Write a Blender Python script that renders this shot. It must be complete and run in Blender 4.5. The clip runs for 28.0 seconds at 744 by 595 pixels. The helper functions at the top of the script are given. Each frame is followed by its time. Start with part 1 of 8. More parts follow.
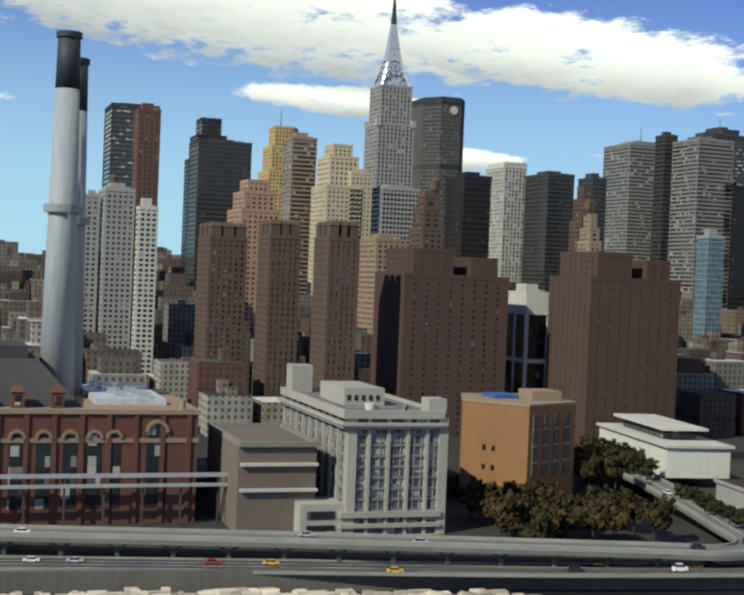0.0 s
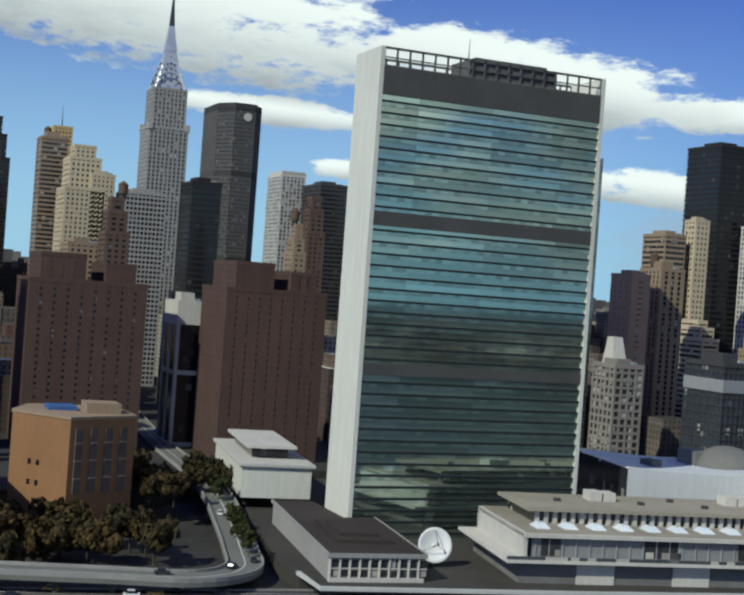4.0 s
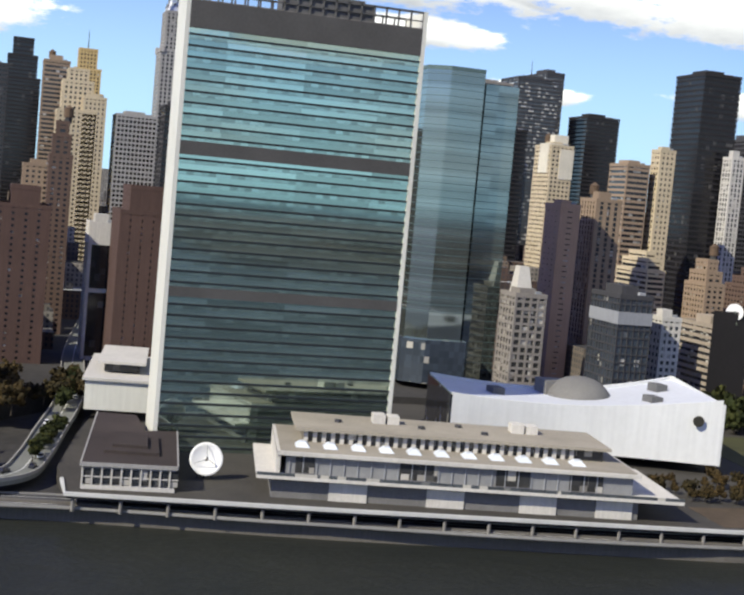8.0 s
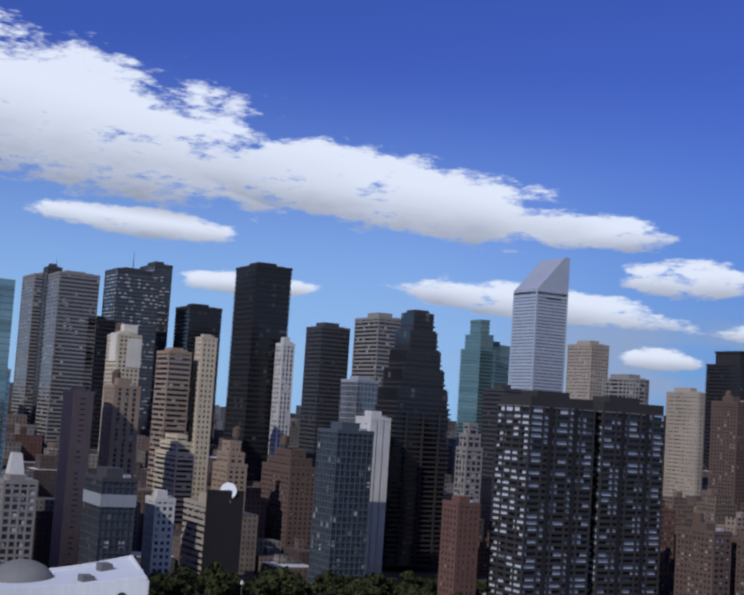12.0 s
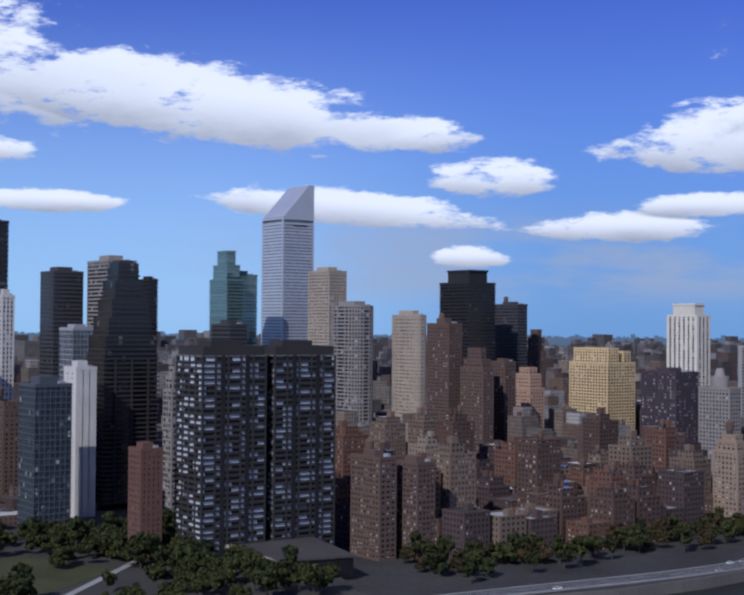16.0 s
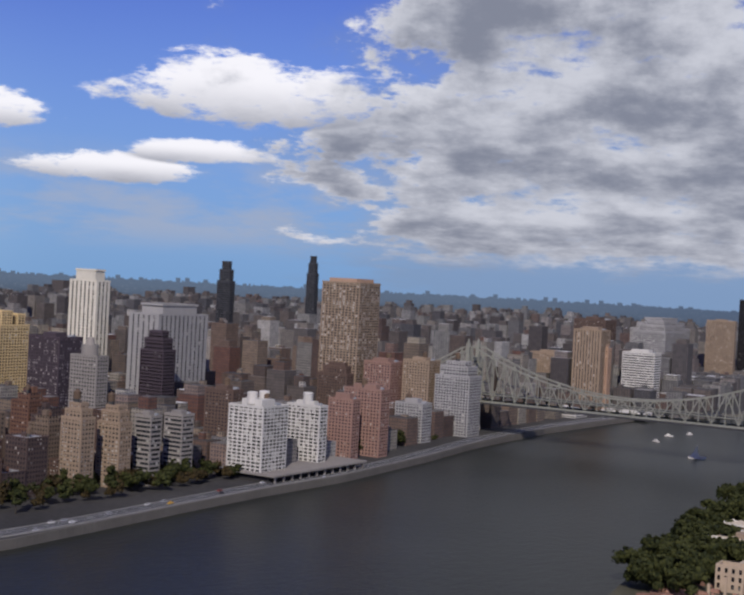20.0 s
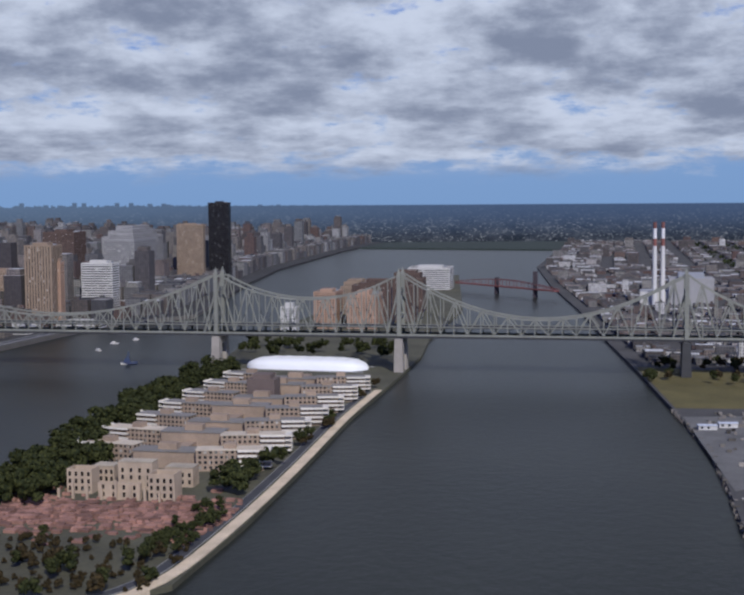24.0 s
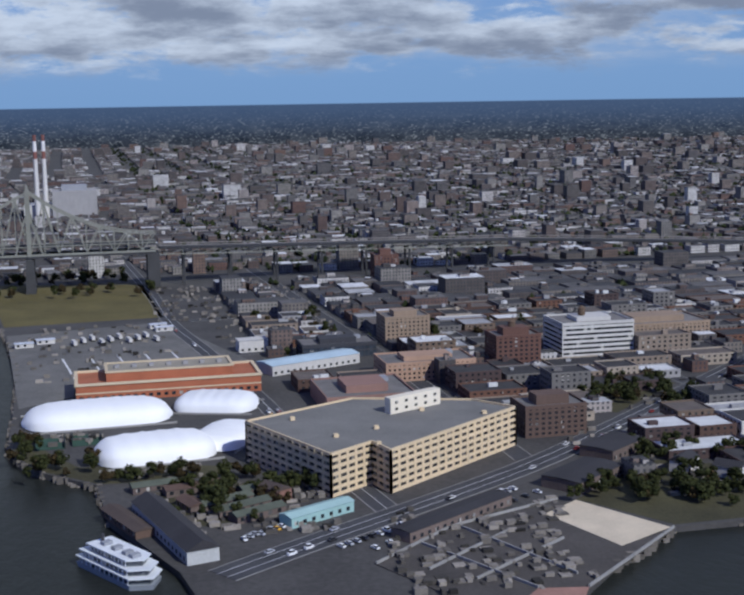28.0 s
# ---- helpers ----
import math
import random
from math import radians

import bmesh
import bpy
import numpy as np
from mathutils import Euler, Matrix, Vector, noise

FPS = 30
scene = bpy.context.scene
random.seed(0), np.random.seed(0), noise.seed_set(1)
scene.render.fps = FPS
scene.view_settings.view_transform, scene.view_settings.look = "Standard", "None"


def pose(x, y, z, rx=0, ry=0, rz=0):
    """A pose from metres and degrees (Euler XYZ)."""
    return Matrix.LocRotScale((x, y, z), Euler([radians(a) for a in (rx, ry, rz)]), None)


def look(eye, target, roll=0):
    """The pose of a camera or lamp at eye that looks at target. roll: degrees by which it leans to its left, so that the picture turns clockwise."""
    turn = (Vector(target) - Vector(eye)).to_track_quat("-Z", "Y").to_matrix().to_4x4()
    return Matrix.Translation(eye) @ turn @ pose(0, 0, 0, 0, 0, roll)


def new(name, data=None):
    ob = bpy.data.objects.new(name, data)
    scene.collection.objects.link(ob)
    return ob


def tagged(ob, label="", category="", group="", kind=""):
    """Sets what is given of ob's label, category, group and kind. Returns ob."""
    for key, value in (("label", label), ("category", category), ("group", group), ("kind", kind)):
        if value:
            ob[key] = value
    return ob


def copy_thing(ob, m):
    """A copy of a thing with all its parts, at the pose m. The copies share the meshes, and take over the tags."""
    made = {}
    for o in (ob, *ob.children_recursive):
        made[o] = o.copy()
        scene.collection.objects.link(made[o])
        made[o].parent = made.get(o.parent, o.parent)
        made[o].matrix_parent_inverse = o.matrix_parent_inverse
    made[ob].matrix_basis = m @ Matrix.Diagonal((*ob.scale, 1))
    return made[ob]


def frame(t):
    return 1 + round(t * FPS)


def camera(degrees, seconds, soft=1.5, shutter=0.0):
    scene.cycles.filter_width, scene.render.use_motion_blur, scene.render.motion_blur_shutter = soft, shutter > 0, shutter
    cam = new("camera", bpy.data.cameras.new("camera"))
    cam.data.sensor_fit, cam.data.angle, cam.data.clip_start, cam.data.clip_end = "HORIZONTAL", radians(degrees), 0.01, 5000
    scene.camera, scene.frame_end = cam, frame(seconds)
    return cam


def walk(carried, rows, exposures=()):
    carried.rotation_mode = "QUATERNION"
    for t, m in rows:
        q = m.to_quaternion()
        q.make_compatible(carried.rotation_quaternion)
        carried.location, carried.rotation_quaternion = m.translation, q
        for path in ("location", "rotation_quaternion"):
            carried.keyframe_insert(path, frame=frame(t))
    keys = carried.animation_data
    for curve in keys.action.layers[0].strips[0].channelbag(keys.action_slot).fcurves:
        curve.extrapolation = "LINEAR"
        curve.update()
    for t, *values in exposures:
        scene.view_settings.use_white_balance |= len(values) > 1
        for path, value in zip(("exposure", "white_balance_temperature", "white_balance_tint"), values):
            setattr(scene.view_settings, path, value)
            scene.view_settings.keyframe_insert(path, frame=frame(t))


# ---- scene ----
SKY_GAIN = 0.072
SUN_POWER = 4.6
EXPOSURES = [(0, -0.1, 6900, -6), (1, 0.05, 7000, 2), (2, 0.15, 7100, 4), (3, -0.35, 6400, -4), (6, -0.35, 6300, -6), (7, -0.3, 6800, -4), (8, 0.3, 6800, 4), (9, -0.2, 6700, 0), (10, -0.2, 6500, -4), (11, -0.45, 5850, 4), (12, -0.6, 5650, 12), (15, -0.45, 5500, 10), (17, -0.5, 5650, 18), (20, -0.4, 6350, 14), (21, -0.48, 6200, 12), (25, -0.35, 5650, 12), (26, -0.45, 5600, 10), (28, -0.35, 5600, 8)]
# Camera ------------------------------------------------------------------
cam = camera(32.1, 28.0, soft=2.6)
PATH = [
    (0, (384.06, -331.18, 85.75), (289.405, -298.971, 84.203), 2.38),
    (0.5, (386.17, -313.40, 85.29), (291.317, -281.880, 82.283), 2.25),
    (1, (388.62, -295.68, 85.38), (293.367, -265.590, 80.815), 2.34),
    (1.5, (389.88, -278.74, 86.27), (294.343, -249.658, 81.021), 2.01),
    (2, (391.59, -262.15, 86.99), (296.099, -232.696, 83.284), 1.81),
    (2.5, (394.02, -246.48, 88.24), (299.327, -214.348, 87.343), 2.05),
    (3, (397.44, -232.01, 89.22), (304.462, -195.205, 90.054), 3.25),
    (3.5, (402.31, -218.08, 90.36), (309.886, -179.890, 90.133), 4.06),
    (5.5, (424.58, -160.18, 96.82), (330.345, -126.789, 99.108), 3.76),
    (6, (428.43, -148.14, 98.75), (331.945, -121.953, 100.886), 4.11),
    (6.5, (433.60, -137.17, 100.68), (335.926, -115.762, 101.836), 4.58),
    (7, (441.05, -126.02, 102.36), (343.540, -103.958, 100.132), 5.28),
    (7.5, (451.36, -114.89, 103.03), (354.750, -89.713, 97.357), 5.75),
    (8, (462.04, -102.51, 103.48), (366.460, -73.996, 96.257), 5.24),
    (8.5, (470.52, -89.29, 104.25), (375.395, -58.943, 98.724), 4.53),
    (9, (479.23, -76.03, 105.18), (384.777, -43.251, 103.003), 3.83),
    (9.5, (487.75, -62.87, 105.87), (394.585, -26.525, 105.455), 3.57),
    (10, (496.35, -49.87, 105.77), (404.703, -9.867, 106.571), 4.21),
    (10.5, (504.52, -37.07, 106.15), (413.910, 5.159, 108.586), 4.57),
    (11, (513.22, -24.27, 107.17), (423.590, 19.825, 111.771), 4.44),
    (11.5, (522.56, -11.54, 108.37), (433.602, 33.631, 115.119), 3.90),
    (12, (532.24, 1.63, 110.66), (444.032, 47.881, 119.631), 3.77),
    (12.5, (541.57, 12.03, 113.60), (453.760, 58.719, 124.060), 3.95),
    (14.5, (578.12, 28.11, 124.40), (492.553, 79.612, 129.465), 3.85),
    (15, (589.34, 31.89, 128.22), (504.906, 85.416, 130.577), 1.61),
    (15.5, (600.88, 35.03, 131.94), (517.751, 90.572, 134.199), 0.66),
    (16, (613.05, 37.84, 135.50), (532.259, 96.723, 137.841), 0.44),
    (16.5, (626.25, 40.54, 138.94), (548.809, 103.772, 140.922), -0.69),
    (17, (640.52, 42.82, 142.46), (566.542, 110.078, 144.251), -1.84),
    (17.5, (654.91, 44.62, 146.03), (583.326, 114.435, 147.222), -2.73),
    (18, (668.20, 46.03, 149.76), (599.264, 118.474, 150.357), -1.33),
    (18.5, (680.62, 47.08, 153.36), (615.149, 122.667, 153.526), 0.53),
    (19, (693.39, 47.62, 156.88), (632.095, 126.631, 156.193), 1.86),
    (19.5, (707.08, 47.51, 160.23), (650.193, 129.749, 158.947), 2.17),
    (20, (721.78, 46.70, 163.24), (669.765, 132.097, 162.188), 3.06),
    (20.5, (737.19, 45.36, 166.04), (689.259, 133.120, 164.939), 3.16),
    (21, (752.93, 43.75, 168.62), (709.248, 133.704, 167.928), 3.34),
    (21.5, (768.62, 42.05, 171.02), (728.647, 133.712, 170.235), 2.90),
    (23.5, (829.90, 39.63, 178.40), (806.900, 136.767, 172.451), -0.33),
    (24, (845.02, 40.43, 180.68), (826.331, 138.356, 172.909), -0.42),
    (24.5, (859.59, 41.55, 183.06), (844.802, 139.962, 173.291), -0.81),
    (25, (873.26, 42.38, 185.49), (863.166, 141.300, 174.898), -1.54),
    (25.5, (886.41, 42.42, 187.81), (881.241, 141.544, 175.637), -1.48),
    (26, (899.45, 41.55, 189.73), (900.198, 140.538, 175.523), -1.29),
    (26.5, (912.26, 39.48, 190.77), (918.770, 138.132, 175.742), -1.07),
    (27, (925.22, 35.76, 191.15), (937.703, 133.863, 176.319), -0.82),
    (27.5, (938.51, 30.17, 191.44), (955.870, 127.537, 176.679), -0.69),
    (28, (952.43, 23.31, 191.74), (974.779, 119.535, 176.227), -0.93),
]
walk(cam, [(t, look(eye, target, roll)) for t, eye, target, roll in PATH], EXPOSURES)

# World, sun --------------------------------------------------------------
SUN_TO = Vector((0.45, -0.89, 0.0)).normalized()
SUN_EL = radians(38)
world = bpy.data.worlds.new("sky")
scene.world = world
world.use_nodes = True
wn, wl = world.node_tree.nodes, world.node_tree.links
wn.clear()


class Nodes:
    """Short hand for building node trees."""

    def __init__(self, tree):
        self.t = tree

    def add(self, kind, **settings):
        n = self.t.nodes.new(kind)
        if "operation" in settings:
            n.operation = settings["operation"]
        if "use_clamp" in settings:
            n.use_clamp = settings["use_clamp"]
        if "data_type" in settings:
            n.data_type = settings["data_type"]
        if "blend_type" in settings:
            n.blend_type = settings["blend_type"]
        if "interpolation_type" in settings:
            n.interpolation_type = settings["interpolation_type"]
        if "sky_type" in settings:
            n.sky_type, n.sun_disc = settings["sky_type"], settings["sun_disc"]
        if "noise_dimensions" in settings:
            n.noise_dimensions = settings["noise_dimensions"]
        return n

    def link(self, a, b):
        self.t.links.new(a, b)

    def put(self, sock, value):
        if hasattr(value, "links"):
            self.link(value, sock)
        else:
            sock.default_value = value

    def math(self, op, a, b=0.0, c=None, clamp=False):
        n = self.add("ShaderNodeMath", operation=op, use_clamp=clamp)
        self.put(n.inputs[0], a)
        self.put(n.inputs[1], b)
        if c is not None:
            self.put(n.inputs[2], c)
        return n.outputs[0]

    def vmath(self, op, a, b=(0, 0, 0)):
        n = self.add("ShaderNodeVectorMath", operation=op)
        self.put(n.inputs[0], a)
        self.put(n.inputs[1], b)
        return n.outputs["Value"] if op in ("DOT_PRODUCT", "LENGTH") else n.outputs[0]

    def noise(self, vec, scale, detail=3.0, rough=0.5):
        n = self.add("ShaderNodeTexNoise")
        self.put(n.inputs["Vector"], vec)
        n.inputs["Scale"].default_value = scale
        n.inputs["Detail"].default_value = detail
        n.inputs["Roughness"].default_value = rough
        return n.outputs[0]

    def mix(self, fac, a, b, blend="MIX"):
        n = self.add("ShaderNodeMix", data_type="RGBA", blend_type=blend)
        self.put(n.inputs[0], fac)
        self.put(n.inputs[6], a)
        self.put(n.inputs[7], b)
        return n.outputs[2]

    def ramp(self, fac, *stops):
        n = self.add("ShaderNodeValToRGB")
        e = n.color_ramp.elements
        while len(e) < len(stops):
            e.new(0.5)
        for el, (p, col) in zip(e, stops):
            el.position, el.color = p, col if len(col) == 4 else (*col, 1)
        self.put(n.inputs[0], fac)
        return n.outputs[0]

    def smooth(self, x, lo, hi):
        n = self.add("ShaderNodeMapRange", interpolation_type="SMOOTHSTEP")
        self.put(n.inputs[0], x)
        n.inputs[1].default_value, n.inputs[2].default_value = lo, hi
        n.inputs[3].default_value, n.inputs[4].default_value = 0, 1
        return n.outputs[0]


def make_sky():
    k = Nodes(world.node_tree)
    way = k.add("ShaderNodeTexCoord").outputs["Generated"]
    xyz = k.add("ShaderNodeSeparateXYZ")
    k.link(way, xyz.inputs[0])
    x, y, z = xyz.outputs
    sky = k.add("ShaderNodeTexSky", sky_type="NISHITA", sun_disc=False)
    sky.sun_elevation, sky.sun_rotation = SUN_EL, math.atan2(SUN_TO.x, SUN_TO.y)
    sky.air_density, sky.dust_density, sky.ozone_density = 1.0, 0.6, 2.5
    blue = k.mix(1.0, sky.outputs[0], (SKY_GAIN * 0.66, SKY_GAIN * 0.74, SKY_GAIN * 1.70, 1), "MULTIPLY")
    # clouds: heading and height of each direction, in degrees
    head = k.math("MULTIPLY", k.math("ARCTAN2", x, y), 57.2958)
    high = k.math("MULTIPLY", k.math("ARCSINE", z), 57.2958)
    side_on = k.add("ShaderNodeCombineXYZ")
    k.link(k.math("MULTIPLY", head, 0.30), side_on.inputs[0])
    k.link(k.math("MULTIPLY", high, 0.85), side_on.inputs[1])
    fine = k.noise(side_on.outputs[0], 1.0, 10.0, 0.60)
    tuft = k.noise(side_on.outputs[0], 3.4, 8.0, 0.66)
    rows = k.add("ShaderNodeCombineXYZ")
    k.link(k.math("MULTIPLY", head, 0.14), rows.inputs[0])
    k.link(k.math("MULTIPLY", k.math("LOGARITHM", k.math("MAXIMUM", k.math("ADD", high, 2.5), 0.5), 2.71828), 2.6), rows.inputs[1])
    rows = rows.outputs[0]
    deck = k.noise(rows, 1.15, 9.0, 0.60)
    belly = k.noise(k.vmath("ADD", rows, (0.03, 0.20, 0.0)), 1.15, 7.0, 0.58)
    banks, lows = None, None
    # heading, half width, height, fall, half thickness of each cumulus bank
    for h0, w, e0, slope, tall in ((-81, 17, 12.2, -0.14, 3.9), (-62, 9, 9.6, -0.12, 2.2), (-73, 5, 7.6, -0.05, 0.8), (-53, 3.8, 8.4, 0, 1.0), (-48.4, 3.2, 6.5, 0, 1.0), (-37.2, 6.4, 7.9, 0, 1.9), (-39, 3.4, 5.3, 0, 0.7), (-55, 6.5, 5.2, -0.08, 1.0), (-43, 4.5, 4.4, 0, 0.8), (-49.5, 2.0, 3.1, 0, 0.6), (-68, 3.4, 5.3, 0, 0.6), (-96, 9, 6.0, 0.1, 1.6), (75, 12, 8, 0, 2.6), (110, 20, 14, 0, 4), (150, 15, 22, 0, 5), (-130, 14, 13, 0, 4), (-165, 14, 17, 0, 3.5)):
        mid = k.math("ADD", k.math("MULTIPLY", k.math("SUBTRACT", head, h0), slope), e0)
        up = k.math("DIVIDE", k.math("SUBTRACT", high, mid), tall)
        off = k.math("DIVIDE", k.math("SUBTRACT", head, h0), w)
        far = k.math("MAXIMUM", up, k.math("MULTIPLY", up, -1.35))
        r = k.math("ADD", k.math("MULTIPLY", far, far), k.math("MULTIPLY", off, off))
        bump = k.math("SUBTRACT", 1.0, k.smooth(r, 0.0, 1.7))
        low = k.math("MULTIPLY", k.smooth(bump, 0.0, 0.45), k.smooth(k.math("MULTIPLY", up, -1.0), -0.45, 0.75))
        banks = bump if banks is None else k.math("MAXIMUM", banks, bump)
        lows = low if lows is None else k.math("MAXIMUM", lows, low)
    ragged = k.math("ADD", head, k.math("MULTIPLY", k.math("SUBTRACT", deck, 0.5), 30.0))
    thick = k.math("MULTIPLY", k.smooth(ragged, -37, -28), k.math("SUBTRACT", 1.0, k.smooth(head, 55, 80)))
    roofed = k.math("MULTIPLY", thick, k.smooth(high, -0.5, 2.6))
    roofed = k.math("MULTIPLY", roofed, k.math("ADD", k.math("SUBTRACT", 0.98, k.math("MULTIPLY", k.smooth(head, 2, 26), 0.32)), k.math("MULTIPLY", k.math("SUBTRACT", deck, 0.5), 2.2)))
    cover = k.math("ADD", k.math("MAXIMUM", banks, roofed), k.math("ADD", k.math("MULTIPLY", k.math("SUBTRACT", fine, 0.5), 2.1), k.math("MULTIPLY", k.math("SUBTRACT", tuft, 0.5), k.math("SUBTRACT", 1.1, k.math("MULTIPLY", thick, 0.7)))))
    mask = k.math("MULTIPLY", k.smooth(cover, 0.36, 0.80), k.math("MULTIPLY", k.smooth(high, 0.3, 1.8), k.smooth(k.math("MAXIMUM", banks, roofed), 0.02, 0.22)))
    grey = k.math("MULTIPLY", lows, k.math("ADD", 0.25, k.math("MULTIPLY", fine, 0.9)))
    dull = k.math("MULTIPLY", thick, k.smooth(k.math("ADD", k.math("MULTIPLY", belly, 0.75), k.math("MULTIPLY", fine, 0.25)), 0.38, 0.62))
    grey = k.math("MAXIMUM", grey, dull)
    white = k.mix(thick, (1.22, 1.22, 1.24, 1), (0.78, 0.81, 0.87, 1))
    cloud = k.mix(k.math("MULTIPLY", grey, 0.9), white, (0.24, 0.27, 0.35, 1))
    pale = k.math("SUBTRACT", 1.0, k.smooth(high, 0.0, 16.0))
    west = k.math("ADD", k.math("SUBTRACT", 1.0, k.smooth(head, -62, -44)), k.smooth(head, 55, 75))
    blue = k.mix(k.math("MULTIPLY", pale, 0.80), blue, k.mix(west, (0.26, 0.52, 0.86, 1), (0.54, 0.86, 1.14, 1)))
    blue = k.mix(k.math("MULTIPLY", thick, 0.45), blue, (0.30, 0.37, 0.50, 1))
    veil = k.math("MULTIPLY", k.math("MULTIPLY", k.smooth(high, 0.6, 2.2), k.math("SUBTRACT", 1.0, k.smooth(high, 3.6, 6.0))), k.smooth(head, -66, -50))
    veil = k.math("MULTIPLY", veil, k.math("MULTIPLY", k.smooth(deck, 0.36, 0.60), 0.7))
    out = k.mix(veil, blue, (0.50, 0.56, 0.68, 1))
    out = k.mix(mask, out, cloud)
    # far land and roofs under the horizon, fading into haze painted into their colour
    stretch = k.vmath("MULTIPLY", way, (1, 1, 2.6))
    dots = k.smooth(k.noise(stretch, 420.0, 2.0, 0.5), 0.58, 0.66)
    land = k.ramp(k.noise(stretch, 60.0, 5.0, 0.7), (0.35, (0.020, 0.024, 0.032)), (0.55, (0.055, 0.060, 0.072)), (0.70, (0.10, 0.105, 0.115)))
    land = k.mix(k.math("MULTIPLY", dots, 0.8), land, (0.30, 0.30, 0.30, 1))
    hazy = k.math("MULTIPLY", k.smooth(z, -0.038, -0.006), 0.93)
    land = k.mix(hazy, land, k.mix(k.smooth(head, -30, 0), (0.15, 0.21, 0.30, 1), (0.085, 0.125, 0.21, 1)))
    w = k.add("ShaderNodeTexWhiteNoise", noise_dimensions="1D")
    k.link(k.math("FLOOR", k.math("MULTIPLY", head, 5.0)), w.inputs["W"])
    w2 = k.add("ShaderNodeTexWhiteNoise", noise_dimensions="1D")
    k.link(k.math("FLOOR", k.math("MULTIPLY", head, 11.3)), w2.inputs["W"])
    roofs = k.math("MAXIMUM", k.math("MULTIPLY", k.smooth(w.outputs["Value"], 0.75, 1.0), 0.0035), k.math("MULTIPLY", w2.outputs["Value"], 0.0016))
    roofs = k.math("MULTIPLY", roofs, k.math("SUBTRACT", 1.0, k.smooth(head, -25, -8)))
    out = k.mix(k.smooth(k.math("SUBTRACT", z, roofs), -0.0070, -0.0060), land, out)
    bg = k.add("ShaderNodeBackground")
    k.link(out, bg.inputs[0])
    bg.inputs[1].default_value = 1.0
    k.link(bg.outputs[0], k.add("ShaderNodeOutputWorld").inputs[0])


make_sky()
sun = new("sun", bpy.data.lights.new("sun", "SUN"))
sun.data.energy, sun.data.angle, sun.data.color = SUN_POWER, radians(0.6), (1.0, 0.93, 0.82)
sun.matrix_world = look((SUN_TO * math.cos(SUN_EL) + Vector((0, 0, math.sin(SUN_EL)))) * 900, (0, 0, 0))

# Materials ---------------------------------------------------------------
MATS = {}


def surface(name, colour, rough=0.85, var=0.25, scale=0.25, streak=0.0, metal=0.0, bump=0.0, island=0.0, spec=0.3):
    """An opaque surface with stains at two scales, rain streaks and random tone per piece."""
    if name in MATS:
        return MATS[name]
    m = bpy.data.materials.new(name)
    m.use_nodes = True
    k = Nodes(m.node_tree)
    b = m.node_tree.nodes["Principled BSDF"]
    pos = k.add("ShaderNodeNewGeometry").outputs["Position"]
    large = k.noise(pos, scale * 0.2, 3, 0.6)
    small = k.noise(pos, scale * 4, 4, 0.65)
    tone = k.math("ADD", k.math("MULTIPLY", large, 0.55), k.math("MULTIPLY", small, 0.45))
    if streak:
        run = k.noise(k.vmath("MULTIPLY", pos, (1, 1, 0.06)), scale * 5, 3, 0.6)
        tone = k.math("ADD", k.math("MULTIPLY", tone, 1 - streak), k.math("MULTIPLY", run, streak))
    lo = tuple(c * (1 - var) for c in colour)
    hi = tuple(min(1, c * (1 + var)) for c in colour)
    col = k.ramp(tone, (0.30, lo), (0.70, hi))
    if island:
        rnd = k.add("ShaderNodeNewGeometry").outputs["Random Per Island"]
        col = k.mix(1.0, col, k.ramp(rnd, (0, (1 - island,) * 3), (1, (1 + island,) * 3)), "MULTIPLY")
    else:
        rnd = k.add("ShaderNodeObjectInfo").outputs["Random"]
        col = k.mix(1.0, col, k.ramp(rnd, (0, (0.93, 0.93, 0.93)), (1, (1.05, 1.04, 1.03))), "MULTIPLY")
    k.link(col, b.inputs["Base Color"])
    b.inputs["Roughness"].default_value = rough
    b.inputs["Metallic"].default_value = metal
    b.inputs["Specular IOR Level"].default_value = spec
    if bump:
        n = k.add("ShaderNodeBump")
        n.inputs["Strength"].default_value, n.inputs["Distance"].default_value = bump, 0.2
        k.link(small, n.inputs["Height"])
        k.link(n.outputs[0], b.inputs["Normal"])
    MATS[name] = m
    return m


